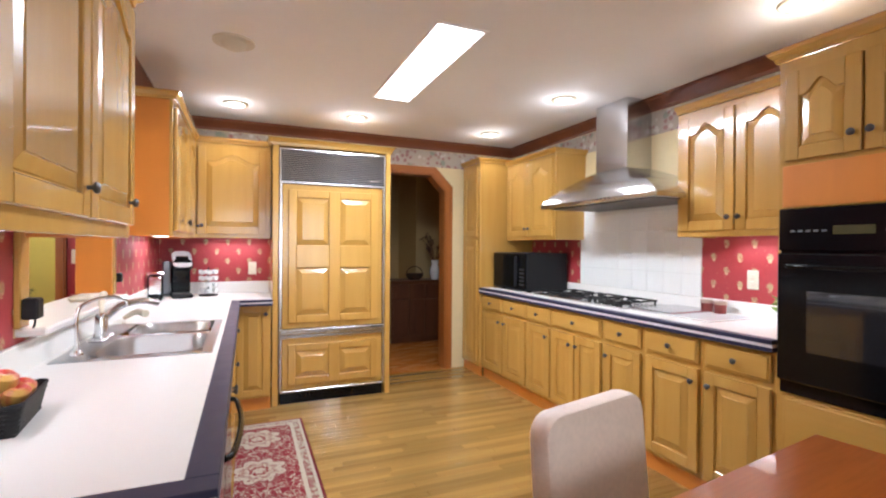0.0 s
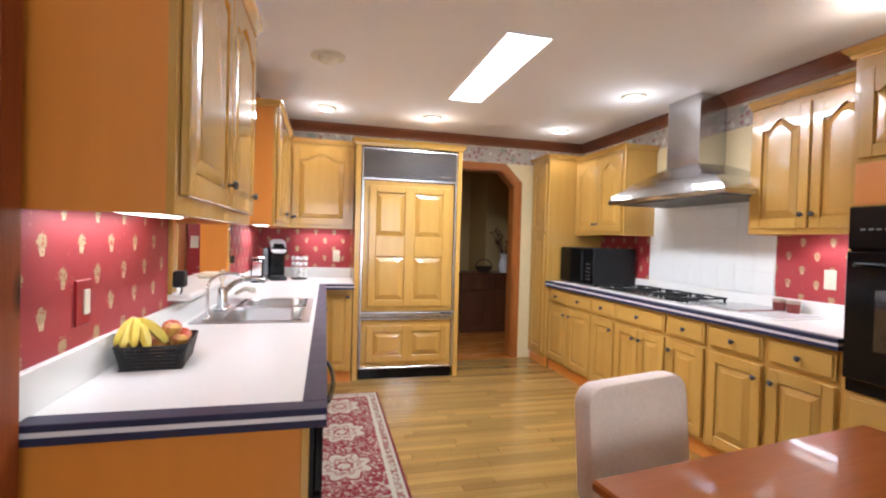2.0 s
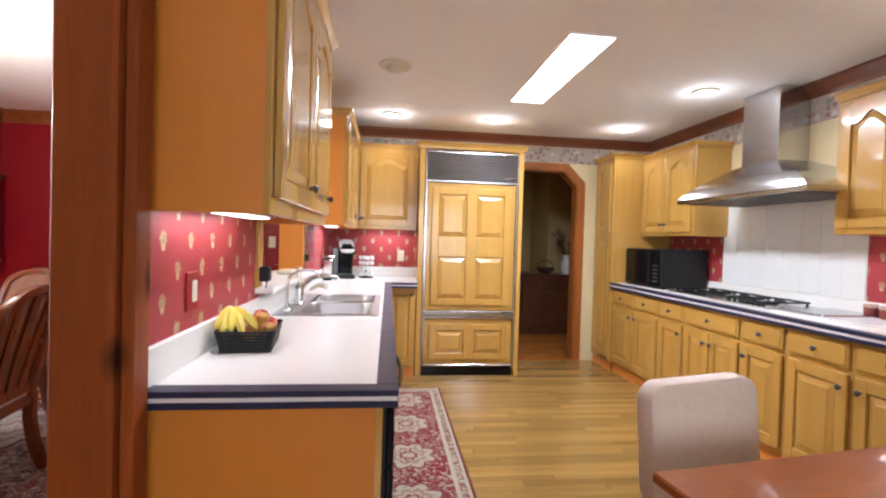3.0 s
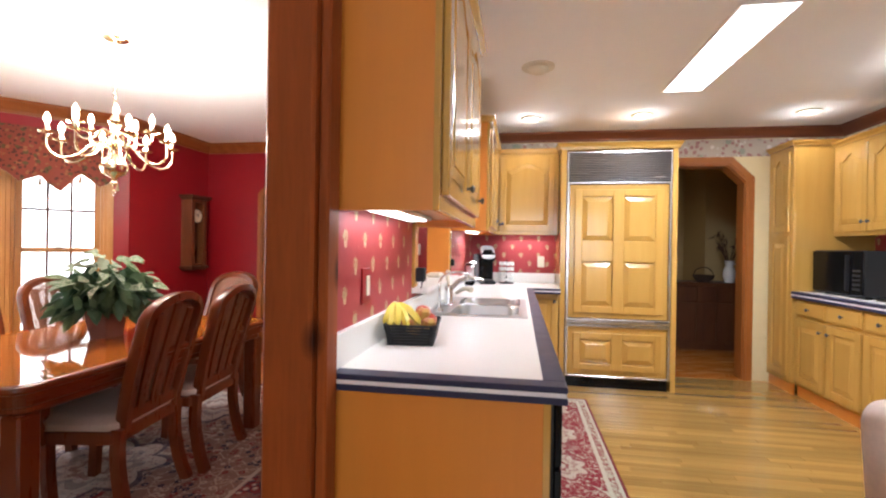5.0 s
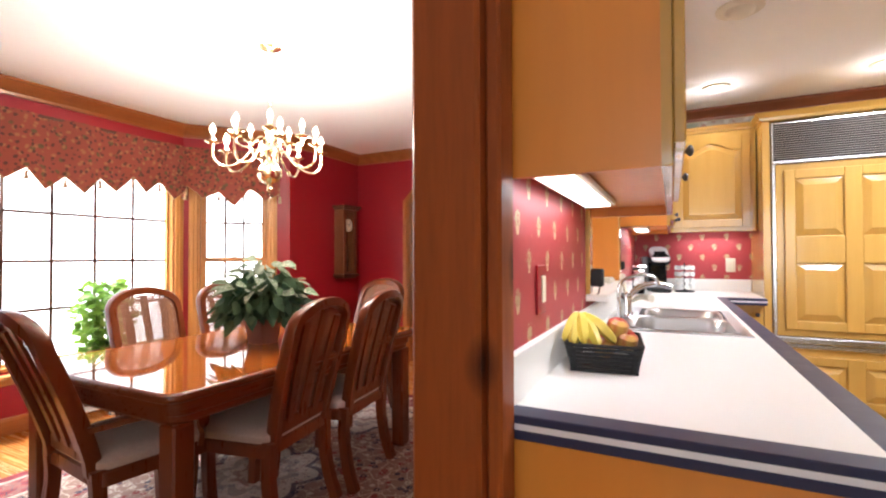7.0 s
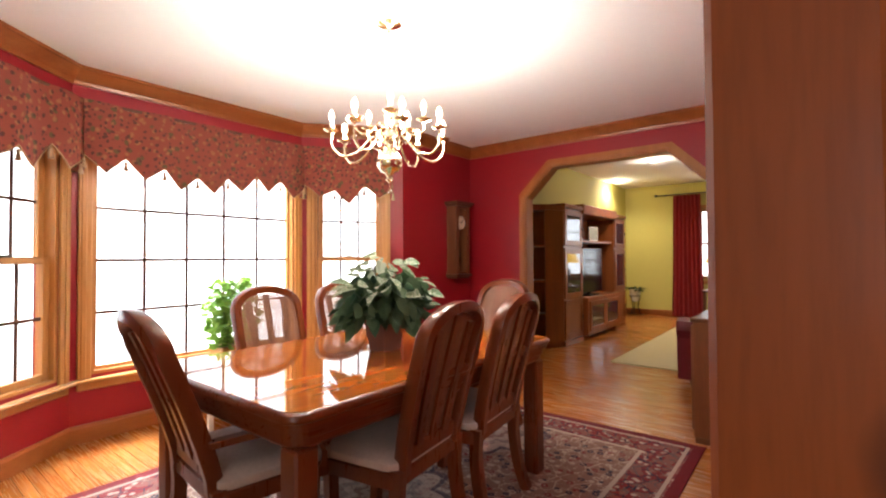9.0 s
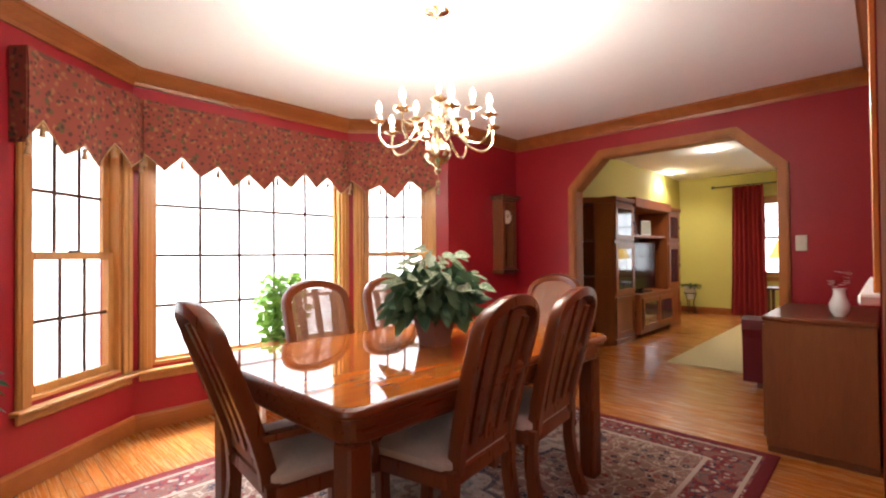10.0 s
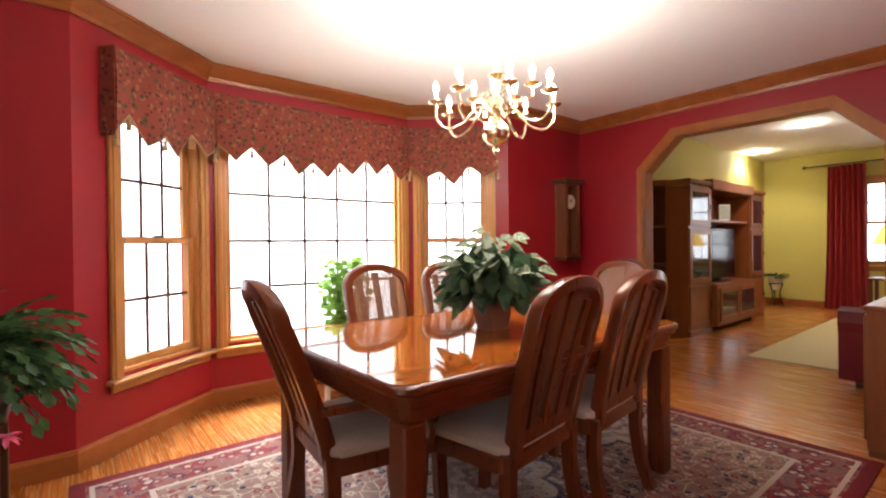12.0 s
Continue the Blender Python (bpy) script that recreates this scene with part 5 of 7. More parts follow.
tube(bm, curve([(0.0, -0.03, -0.034), (0.005, -0.025, -0.06), (0.02, -0.012, -0.075), (0.05, -0.008, -0.08)], 5), 0.003, 6)
part("cable", bm, BLACK_M, pg)
pg2 = thing("plug_adapter", pose(PX1 + 0.004, T1 + 0.10, 1.14, 0, 0, 90), "black plug in the wall socket", "plug")
part("body", B((-0.02, 0.02, -0.035, 0.0, -0.026, 0.026), b=0.006), BLACK_M, pg2)
tr = single("ledge_tray", B((-0.05, 0.05, -0.09, 0.09, 0.0, 0.03), b=0.012), PLASTIC_W, "pale small box on the ledge", "box", pose(-0.74, 2.80, TZ0 + 0.028))
single("ledge_dish", B((-0.03, 0.03, -0.05, 0.05, 0.0, 0.018), b=0.008), BLACK_M, "small dark dish on the ledge", "dish", pose(-0.74, 2.97, TZ0 + 0.028))

# under-cabinet lamps
for m, L in ((pose(-0.615, 1.32, 1.385, 0, 0, 90), 0.72), (pose(-0.60, 3.9, 1.413, 0, 0, 90), 0.5), (pose(-0.1, 4.5, 1.423), 0.44), (pose(2.74, 1.7, 1.433, 0, 0, 90), 0.5)):
    u = thing("under_cabinet_light", m, "white under-cabinet lamp, lit, below the wall cabinet", "lamp", "under-cabinet lamps")
    part("housing", B((-L / 2, L / 2, -0.055, 0.055, -0.016, 0.0), b=0.003), PLASTIC_W, u)
    part("lens", B((-L / 2 + 0.03, L / 2 - 0.03, -0.04, 0.04, -0.021, -0.015), b=0.003), LAMP_ON, u, "glowing lens")

# breakfast table and its chair
kt = thing("breakfast_table", pose(1.162, 0.386, 0, 0, 0, 7.5), "reddish cherry breakfast table with a smooth top", "table")
part("tabletop", B((-0.545, 0.545, -0.42, 0.40, 0.722, 0.75), b=0.006), CHERRY_T, kt)
part("apron", B((-0.48, 0.48, -0.35, -0.33, 0.64, 0.722), (-0.48, 0.48, 0.31, 0.33, 0.64, 0.722), (-0.48, -0.46, -0.33, 0.31, 0.64, 0.722), (0.46, 0.48, -0.33, 0.31, 0.64, 0.722), b=0.002), CHERRY, kt)
for sx in (-0.47, 0.47):
    for sy in (-0.34, 0.32):
        part("leg", B((sx - 0.032, sx + 0.032, sy - 0.032, sy + 0.032, 0.0, 0.722), b=0.006), CHERRY, kt)
kc = thing("upholstered_chair", pose(1.015, 0.855, 0, 0, 0, 13.5), "beige upholstered dining chair at the breakfast table", "chair")
bm = bm_new()


def back_ring(y, d, s):
    return [(x, y - 0.10 * (0.86 - z) * 0.9 + d, z) for x, z in [(u * s, 0.66 + (v - 0.66) * s) for u, v in rrect(-0.235, 0.235, 0.47, 0.865, 0.065)]]


loft(bm, [back_ring(0.20, 0.0, 0.93), back_ring(0.20, 0.008, 0.985), back_ring(0.20, 0.025, 1.0), back_ring(0.20, 0.055, 1.0), back_ring(0.20, 0.072, 0.985), back_ring(0.20, 0.08, 0.93)])
part("backrest", bm, BEIGE, kc, round_=True)
bm = bm_new()
loft(bm, [[(x * s, y * s - 0.03, z) for x, y in rrect(-0.25, 0.25, -0.24, 0.24, 0.05)] for s, z in ((0.95, 0.36), (1.0, 0.38), (1.0, 0.44), (0.96, 0.47), (0.6, 0.478))])
part("seat", bm, BEIGE, kc, round_=True)
for sx in (-0.21, 0.21):
    for sy in (-0.22, 0.17):
        bm = bm_new()
        tube(bm, [(sx * 1.05, sy * 1.08, 0.0), (sx, sy, 0.37)], 0.016, 8, 0.022)
        part("leg", bm, DARKWOOD, kc)

# runner on the kitchen floor
RUNNER = oriental("red_runner", -0.25, 0.395, 1.20, 3.66, (0.20, 0.020, 0.030), (0.36, 0.33, 0.26), (0.44, 0.41, 0.33), (0.20, 0.045, 0.05), 0.48, 0.085, 34.0, 0.95)
single("runner_rug", B((-0.06, 0.395, 1.20, 3.66, 0.001, 0.010), b=0.003), RUNNER, "red and cream oriental runner on the oak floor", "rug")

# ---- dining room ----
# table
TX0, TX1, TY0, TY1, TZ = -2.94, -1.87, 0.995, 2.65, 0.742
dt = thing("dining_table", pose((TX0 + TX1) / 2, (TY0 + TY1) / 2, 0), "glossy cherry dining table with rounded corners and square legs", "table")
bm = bm_new()
a_, b_ = (TX1 - TX0) / 2, (TY1 - TY0) / 2
ring = lambda d, z: [(x, y, z) for x, y in rrect(-a_ + d, a_ - d, -b_ + d, b_ - d, 0.07)]
loft(bm, [ring(0.03, TZ - 0.052), ring(0.012, TZ - 0.05), ring(0.012, TZ - 0.035), ring(0.003, TZ - 0.03), ring(0.0, TZ - 0.02), ring(0.003, TZ - 0.008), ring(0.011, TZ - 0.002), ring(0.020, TZ - 0.001), ring(0.030, TZ - 0.001)])
# edge, apron and legs in dark cherry; only the top is coloured as lit
part("table_edge", bm, CHERRY_E, dt, "moulded cherry edge, darker than the lit top", True)
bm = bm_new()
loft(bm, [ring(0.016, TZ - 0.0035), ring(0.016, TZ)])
part("tabletop", bm, CHERRY_LIT, dt, "glossy figured cherry top in a lighter, lit tone")
bm = bm_new()
loft(bm, [ring(0.045, TZ - 0.12), ring(0.038, TZ - 0.11), ring(0.038, TZ - 0.09), ring(0.028, TZ - 0.085), ring(0.028, TZ - 0.052)])
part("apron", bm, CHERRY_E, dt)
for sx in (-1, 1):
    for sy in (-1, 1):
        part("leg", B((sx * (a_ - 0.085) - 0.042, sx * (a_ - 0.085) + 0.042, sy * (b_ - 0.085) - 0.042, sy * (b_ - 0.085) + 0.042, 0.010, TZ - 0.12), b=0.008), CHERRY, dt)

g = Nodes("woven_cane")
x, y, z = g.xyz()
wv = g.m("MULTIPLY", g.m("GREATER_THAN", g.m("FRACT", g.m("MULTIPLY", x, 85.0)), 0.42), g.m("GREATER_THAN", g.m("FRACT", g.m("MULTIPLY", z, 85.0)), 0.42))
g.set(base_color=g.mix(g.noise(g.coords(), 60), (0.17, 0.065, 0.03), (0.24, 0.10, 0.05)), roughness=0.6, alpha=g.m("SUBTRACT", 1.0, g.m("MULTIPLY", wv, 0.78)))
CANE = g.mat


def dining_chair(m, arms, label, rake=0.150):
    """Seat faces local -y; tall bowed back with an arched top, slats and cane."""
    c = thing("dining_chair", m, label, "chair", "chairs round the dining table")
    bk = lambda z: 0.205 + rake * max(0.0, (z - 0.42) / 0.6) ** 1.2      # lean of the back
    hw = lambda z: 0.182 + 0.022 * math.sin(math.pi * min(1, max(0, (z - 0.42) / 0.6)) * 0.75)
    top = 0.985
    zs = [0.40 + (0.86 - 0.40) * i / 8 for i in range(9)]
    loop = [(-hw(z), bk(z), z) for z in zs]
    loop += [(-hw(0.86) * math.cos(t), bk(0.86 + (top - 0.86) * math.sin(t)), 0.86 + (top - 0.86) * math.sin(t) ** 0.8) for t in [math.pi * i / 18 for i in range(1, 18)]]
    loop += [(hw(z), bk(z), z) for z in zs[::-1]]
    bm = bm_new()
    sweep(bm, loop, [(0.018, 0.026), (-0.018, 0.026), (-0.022, 0.018), (-0.022, -0.018), (-0.018, -0.026), (0.018, -0.026), (0.022, -0.018), (0.022, 0.018)], up=(0, 1, 0.12))
    part("back_frame", bm, CHERRY, c, round_=True)
    for u in (-0.5, 0.0, 0.5):
        pts = []
        for i in range(9):
            z = 0.47 + (0.955 - 0.08 * abs(u) - 0.47) * i / 8
            pts.append((u * 2 * (0.092 + 0.03 * (i / 8)), bk(z) + 0.004, z))
        bm = bm_new()
        sweep(bm, pts, [(0.022, 0.006), (-0.022, 0.006), (-0.022, -0.006), (0.022, -0.006)], up=(0, 1, 0))
        part("back_slat", bm, CHERRY, c)
    bm = bm_new()
    rows_ = []
    for i in range(11):
        z = 0.47 + (0.955 - 0.47) * i / 10
        w_ = (hw(z) - 0.012) if z < 0.86 else (hw(0.86) - 0.012) * math.sqrt(max(0.02, 1 - ((z - 0.86) / (top - 0.86)) ** 2))
        rows_.append((w_, bk(z) - 0.008, z))
    loft(bm, [[(-w_, yy, z), (w_, yy, z), (w_, yy - 0.003, z), (-w_, yy - 0.003, z)] for w_, yy, z in rows_])
    part("cane_panel", bm, CANE, c, "woven cane")
    part("lower_rail", B((-0.205, 0.205, 0.192, 0.222, 0.43, 0.49), b=0.006), CHERRY, c)
    bm = bm_new()
    sq = lambda d, z: [(x * (1 - 0.06 * (y > 0)), y, z) for x, y in rrect(-0.255 + d, 0.255 - d, -0.255 + d, 0.215 - d, 0.05)]
    loft(bm, [sq(0.012, 0.355), sq(0.0, 0.36), sq(0.0, 0.41), sq(0.008, 0.415)])
    part("seat_frame", bm, CHERRY, c, round_=True)
    bm = bm_new()
    loft(bm, [sq(0.012, 0.412), sq(0.004, 0.425), sq(0.004, 0.445), sq(0.025, 0.465), sq(0.08, 0.475), sq(0.18, 0.478)])
    part("seat", bm, SEAT, c, "taupe upholstered seat", True)
    for sx in (-1, 1):
        bm = bm_new()
        sweep(bm, curve([(sx * 0.205, -0.215, 0.36), (sx * 0.207, -0.22, 0.2), (sx * 0.215, -0.235, 0.0)], 4), [(0.021, 0.021), (-0.021, 0.021), (-0.021, -0.021), (0.021, -0.021)], up=(0, 1, 0))
        part("leg", bm, CHERRY, c)
        bm = bm_new()
        sweep(bm, curve([(sx * 0.208, 0.206, 0.42), (sx * 0.207, 0.20, 0.28), (sx * 0.21, 0.225, 0.12), (sx * 0.215, 0.265, 0.0)], 4), [(0.021, 0.023), (-0.021, 0.023), (-0.021, -0.023), (0.021, -0.023)], up=(0, 1, 0))
        part("leg", bm, CHERRY, c)
        if arms:
            bm = bm_new()
            sweep(bm, curve([(sx * 0.215, 0.235, 0.575), (sx * 0.265, 0.08, 0.590), (sx * 0.285, -0.08, 0.580), (sx * 0.27, -0.15, 0.555), (sx * 0.25, -0.165, 0.49), (sx * 0.245, -0.155, 0.40)], 5),
                  [(0.022, 0.011), (-0.022, 0.011), (-0.022, -0.011), (0.022, -0.011)], up=(0.02, 0, 1))
            part("armrest", bm, CHERRY, c, round_=True)
    return c


RZ = 0.011
side = dining_chair(pose(-2.13, 1.62, RZ, 0, 0, -82), False, "cherry dining chair with arched slatted back and taupe seat")
copy_thing(side, pose(-2.13, 2.12, RZ, 0, 0, -83))
copy_thing(side, pose(-3.01, 1.80, RZ, 0, 0, 92))
copy_thing(side, pose(-3.01, 2.36, RZ, 0, 0, 88))
armc = dining_chair(pose(-2.45, 1.21, RZ, 0, 0, 174), True, "cherry dining armchair with arched slatted back and taupe seat", 0.215)
copy_thing(armc, pose(-2.62, 2.92, RZ, 0, 0, -8))

RUG = oriental("dining_rug_weave", -3.65, -1.27, 0.30, 3.50, (0.24, 0.15, 0.12), (0.20, 0.035, 0.038), (0.44, 0.37, 0.31), (0.030, 0.034, 0.062), 1.05, 0.30, 20.0, 0.7)
single("dining_rug", B((-3.65, -1.27, 0.30, 3.50, 0.001, 0.010), b=0.003), RUG, "large multicoloured oriental rug under the dining table", "rug")

# sideboard on the partition wall
SIDE = wood("sideboard_walnut", (0.17, 0.055, 0.020), (0.11, 0.033, 0.012), "z", 0.35, 0.15, spec=0.3, fleck=0.25)
sb = thing("sideboard", pose(-1.36, 3.54, 0), "plain dark cherry sideboard against the partition wall", "sideboard")
part("body", B((0.015, 0.50, 0.012, 0.96, 0.04, 0.765), b=0.003), SIDE, sb)
part("plinth", B((0.02, 0.50, 0.02, 0.95, 0.0, 0.045), b=0.003), DARKWOOD, sb)
part("top", B((0.0, 0.505, 0.0, 0.975, 0.765, 0.79), b=0.006), SIDE, sb)
for k in range(3):
    part("door", B((0.0, 0.016, 0.03 + 0.31 * k, 0.325 + 0.31 * k, 0.08, 0.74), b=0.004), SIDE, sb)
vs = thing("flower_vase", pose(-1.02, 3.78, 0.79), "small white vase with pale pink flowers on the sideboard", "vase")
bm = bm_new()
lathe(bm, [(0.025, 0.0), (0.045, 0.03), (0.05, 0.07), (0.03, 0.12), (0.028, 0.15), (0.034, 0.16), (0.024, 0.15), (0.022, 0.12)], n=20)
part("body", bm, TILE, vs, round_=True)
rnd = random.Random(4)
bm = bm_new()
for k in range(16):
    cx, cy, cz = rnd.uniform(-0.05, 0.05), rnd.uniform(-0.05, 0.05), rnd.uniform(0.16, 0.26)
    for q in range(5):
        a = q * 1.2566
        p0 = Vector((cx, cy, cz))
        d = Vector((math.cos(a), math.sin(a), 0.4)) * 0.02
        s_ = Vector((-math.sin(a), math.cos(a), 0)) * 0.009
        f = [bm.verts.new(v) for v in (p0, p0 + d * 0.6 + s_, p0 + d, p0 + d * 0.6 - s_)]
        bm.faces.new(f)
part("blossoms", bm, plain("pale_petals", (0.65, 0.45, 0.42), 0.7), vs, "pale pink petals")

# wall clock
wc = thing("wall_clock", pose(W_X + 0.001, 4.30, 0.96, 0, 0, 90), "tall dark wooden pendulum wall clock with a white dial", "clock")
part("case", B((-0.12, 0.12, -0.02, 0.0, 0.04, 0.78), (-0.12, -0.085, -0.13, -0.02, 0.04, 0.78), (0.085, 0.12, -0.13, -0.02, 0.04, 0.78), b=0.003), SIDE, wc)
part("cornice", B((-0.145, 0.145, -0.155, 0.0, 0.78, 0.80), (-0.16, 0.16, -0.17, 0.0, 0.80, 0.825), b=0.005), DARKWOOD, wc)
part("base", B((-0.145, 0.145, -0.155, 0.0, 0.02, 0.045), (-0.12, 0.12, -0.13, 0.0, 0.0, 0.02), b=0.005), DARKWOOD, wc)
part("glass_door", B((-0.085, -0.07, -0.13, -0.12, 0.05, 0.775), (0.07, 0.085, -0.13, -0.12, 0.05, 0.775), (-0.07, 0.07, -0.13, -0.12, 0.05, 0.07), (-0.07, 0.07, -0.13, -0.12, 0.75, 0.775), b=0.002), CHERRY, wc)
bm = bm_new()
loft(bm, [[(0.072 * math.cos(t), -yy, 0.60 + 0.072 * math.sin(t)) for t in [2 * math.pi * i / 28 for i in range(28)]] for yy in (0.10, 0.108)])
dial = part("dial", bm, plain("dial_white", (0.72, 0.66, 0.52), 0.5, spread=0.03), wc, "white dial")
for hh, ang, w_ in ((0.055, 40, 0.004), (0.038, -55, 0.005)):
    h_ = part("pointer", B((-w_ / 2, w_ / 2, -0.003, 0.0, -0.008, hh)), BLACK_M, dial)
    h_.matrix_basis = pose(0, -0.11, 0.60, 0, ang, 0)
for k in range(12):
    o = part("hour_mark", B((-0.002, 0.002, -0.002, 0.0, 0.055, 0.066)), BLACK_M, dial)
    o.matrix_basis = pose(0, -0.108, 0.60, 0, 30 * k, 0)
bm = bm_new()
tube(bm, [(0, -0.07, 0.52), (0, -0.07, 0.22)], 0.004, 6)
loft(bm, [[(0.035 * math.cos(t), -yy, 0.19 + 0.035 * math.sin(t)) for t in [2 * math.pi * i / 20 for i in range(20)]] for yy in (0.065, 0.075)])
part("pendulum", bm, BRASS, wc, "brass pendulum")

# chandelier
cl = thing("chandelier", pose(-2.48, 1.985, CHD), "polished brass two-tier candle chandelier, lit, hung on a chain", "chandelier")
bm = bm_new()
lathe(bm, [(0.002, 0.0), (0.065, 0.0), (0.066, -0.008), (0.045, -0.02), (0.012, -0.03), (0.010, -0.045), (0.002, -0.046)], n=24)
part("canopy", bm, BRASS, cl, round_=True)
for k in range(14):
    bm = bm_new()
    zc = -0.055 - 0.030 * k
    sweep(bm, [((0.008 * math.cos(t)) * (k % 2), (0.008 * math.cos(t)) * (1 - k % 2), zc + 0.019 * math.sin(t)) for t in [2 * math.pi * i / 10 for i in range(10)]],
          [(0.0022 * math.cos(q * 1.571), 0.0022 * math.sin(q * 1.571)) for q in range(4)], up=(1 - k % 2, k % 2, 0), closed=True)
    part("chain_link", bm, BRASS, cl)
bm = bm_new()
lathe(bm, [(0.004, -0.40), (0.012, -0.41), (0.012, -0.44), (0.022, -0.46), (0.030, -0.49), (0.018, -0.53), (0.016, -0.56), (0.034, -0.585), (0.040, -0.61), (0.024, -0.64), (0.022, -0.665),
           (0.045, -0.69), (0.066, -0.72), (0.070, -0.75), (0.052, -0.785), (0.020, -0.80), (0.012, -0.815), (0.018, -0.83), (0.010, -0.845), (0.002, -0.85)], n=28)
part("column", bm, BRASS, cl, round_=True)
bm = bm_new()
tube(bm, [(0, 0, -0.85), (0, 0, -0.88)], 0.002, 5)
sweep(bm, [(0.012 * math.cos(t), 0, -0.892 + 0.012 * math.sin(t)) for t in [2 * math.pi * i / 12 for i in range(12)]], [(0.002 * math.cos(q * 1.571), 0.002 * math.sin(q * 1.571)) for q in range(4)], up=(0, 1, 0), closed=True)
part("pull_ring", bm, BRASS, cl)


def arm(a, r, z0, z1, dip):
    ca, sa = math.cos(a), math.sin(a)
    P = lambda u, z: (u * ca, u * sa, z)
    bm = bm_new()
    tube(bm, curve([P(0.02, z0), P(r * 0.3, z0 + 0.02), P(r * 0.55, z0 - dip * 0.7), P(r * 0.82, z0 - dip), P(r * 0.99, z0 - dip * 0.45), P(r, z1)], 5), 0.0062, 8)
    arm_ = part("arm", bm, BRASS, cl, round_=True)
    bm = bm_new()
    lathe(bm, [(0.006, -0.006), (0.034, 0.004), (0.040, 0.010), (0.034, 0.009), (0.014, 0.006), (0.013, 0.03), (0.002, 0.031)], r * ca, r * sa, z1, 18)
    part("drip_pan", bm, BRASS, arm_, round_=True)
    bm = bm_new()
    lathe(bm, [(0.010, 0.028), (0.010, 0.052), (0.002, 0.053)], r * ca, r * sa, z1, 12)
    part("candle_sleeve", bm, TILE, arm_, "white candle sleeve", True)
    bm = bm_new()
    lathe(bm, [(0.006, 0.052), (0.015, 0.070), (0.014, 0.086), (0.005, 0.106), (0.001, 0.112)], r * ca, r * sa, z1, 12)
    part("flame_bulb", bm, BULB_ON, arm_, "glowing flame bulb", True)


for k in range(8):
    arm(k * math.pi / 4 + 0.2, 0.298, -0.635, -0.60, 0.085)
for k in range(5):
    arm(k * 1.2566 + 0.5, 0.185, -0.555, -0.53, 0.05)

# window valance: three boards of fabric with a pointed hem and tassels
VAL = floral("valance_brocade", (0.21, 0.042, 0.024), [(0.07, 0.06, 0.02), (0.26, 0.11, 0.045), (0.06, 0.02, 0.015)], 13)
TASSEL = plain("tan_thread", (0.42, 0.26, 0.13), 0.9, bumpy=0.4, scale=80)
vr = random.Random(2)


def valance(m, length, nn, x_in0, x_in1, shift):
    v = thing("valance", m, "russet brocade valance with a pointed hem and tassels", "valance", "bay window valances")
    off = -0.095
    cols = round(nn * 10)
    topz, base = 2.21, 1.715
    pts = []
    for i in range(cols + 1):
        u = i / cols
        x = x_in0 + (length - x_in1 - x_in0) * u
        ph = u * nn + shift
        notch = abs((ph % 1.0) * 2 - 1)
        big = 0.035 * math.sin(2 * math.pi * u * 1.5 + 0.6)
        pts.append((x, base + 0.115 * notch + big, off - 0.012 * math.sin(ph * math.pi * 1.3)))
    bm = bm_new()
    rings = []
    for x, z, y in pts:
        rings.append([(x, y * 0.97, topz), (x, y - 0.006, (topz * 2 + z) / 3), (x, y - 0.004, (topz + 2 * z) / 3), (x, y, z), (x, y + 0.006, z), (x, y + 0.004, (topz + z) / 2), (x, y * 0.97 + 0.006, topz)])
    loft(bm, rings)
    part("fabric", bm, VAL, v, round_=True)
    part("board", B((x_in0, length - x_in1, off + 0.008, -0.002, topz - 0.022, topz - 0.001)), DARKWOOD, v)
    bm = bm_new()
    sweep(bm, [(x, y - 0.002, z - 0.001) for x, z, y in pts], [(0.003, 0.004), (-0.003, 0.004), (-0.003, -0.004), (0.003, -0.004)], up=(0, 1, 0))
    for ex in (x_in0, length - x_in1):
        part("side_return", B((ex - 0.003, ex + 0.003, off, -0.002, base + 0.02, topz)), VAL, v)
    part("hem_braid", bm, TASSEL, v)
    for k in range(int(nn + shift) + 1):
        x, z, y = pts[min(cols, max(0, round((k - shift) * 10)))] if k >= shift else pts[0]
        bm = bm_new()
        lathe(bm, [(0.002, 0.0), (0.003, -0.02), (0.011, -0.028), (0.012, -0.04), (0.008, -0.044), (0.013, -0.06), (0.016, -0.085), (0.002, -0.086)], x, y, z, 10)
        part("tassel", bm, TASSEL, v, "tan thread tassel")
    return v


for i, (nn, e0, e1, shift) in enumerate(((3.4, 0.16, 0.04, 0.6), (7, 0.04, 0.04, 0.0), (3, 0.04, 0.10, 0.0))):
    a, b_ = Vector((*BAY[i], 0)), Vector((*BAY[i + 1], 0))
    d = b_ - a
    valance(pose(a.x, a.y, 0, 0, 0, math.degrees(math.atan2(d.y, d.x))), d.length, nn, e0, e1, shift)

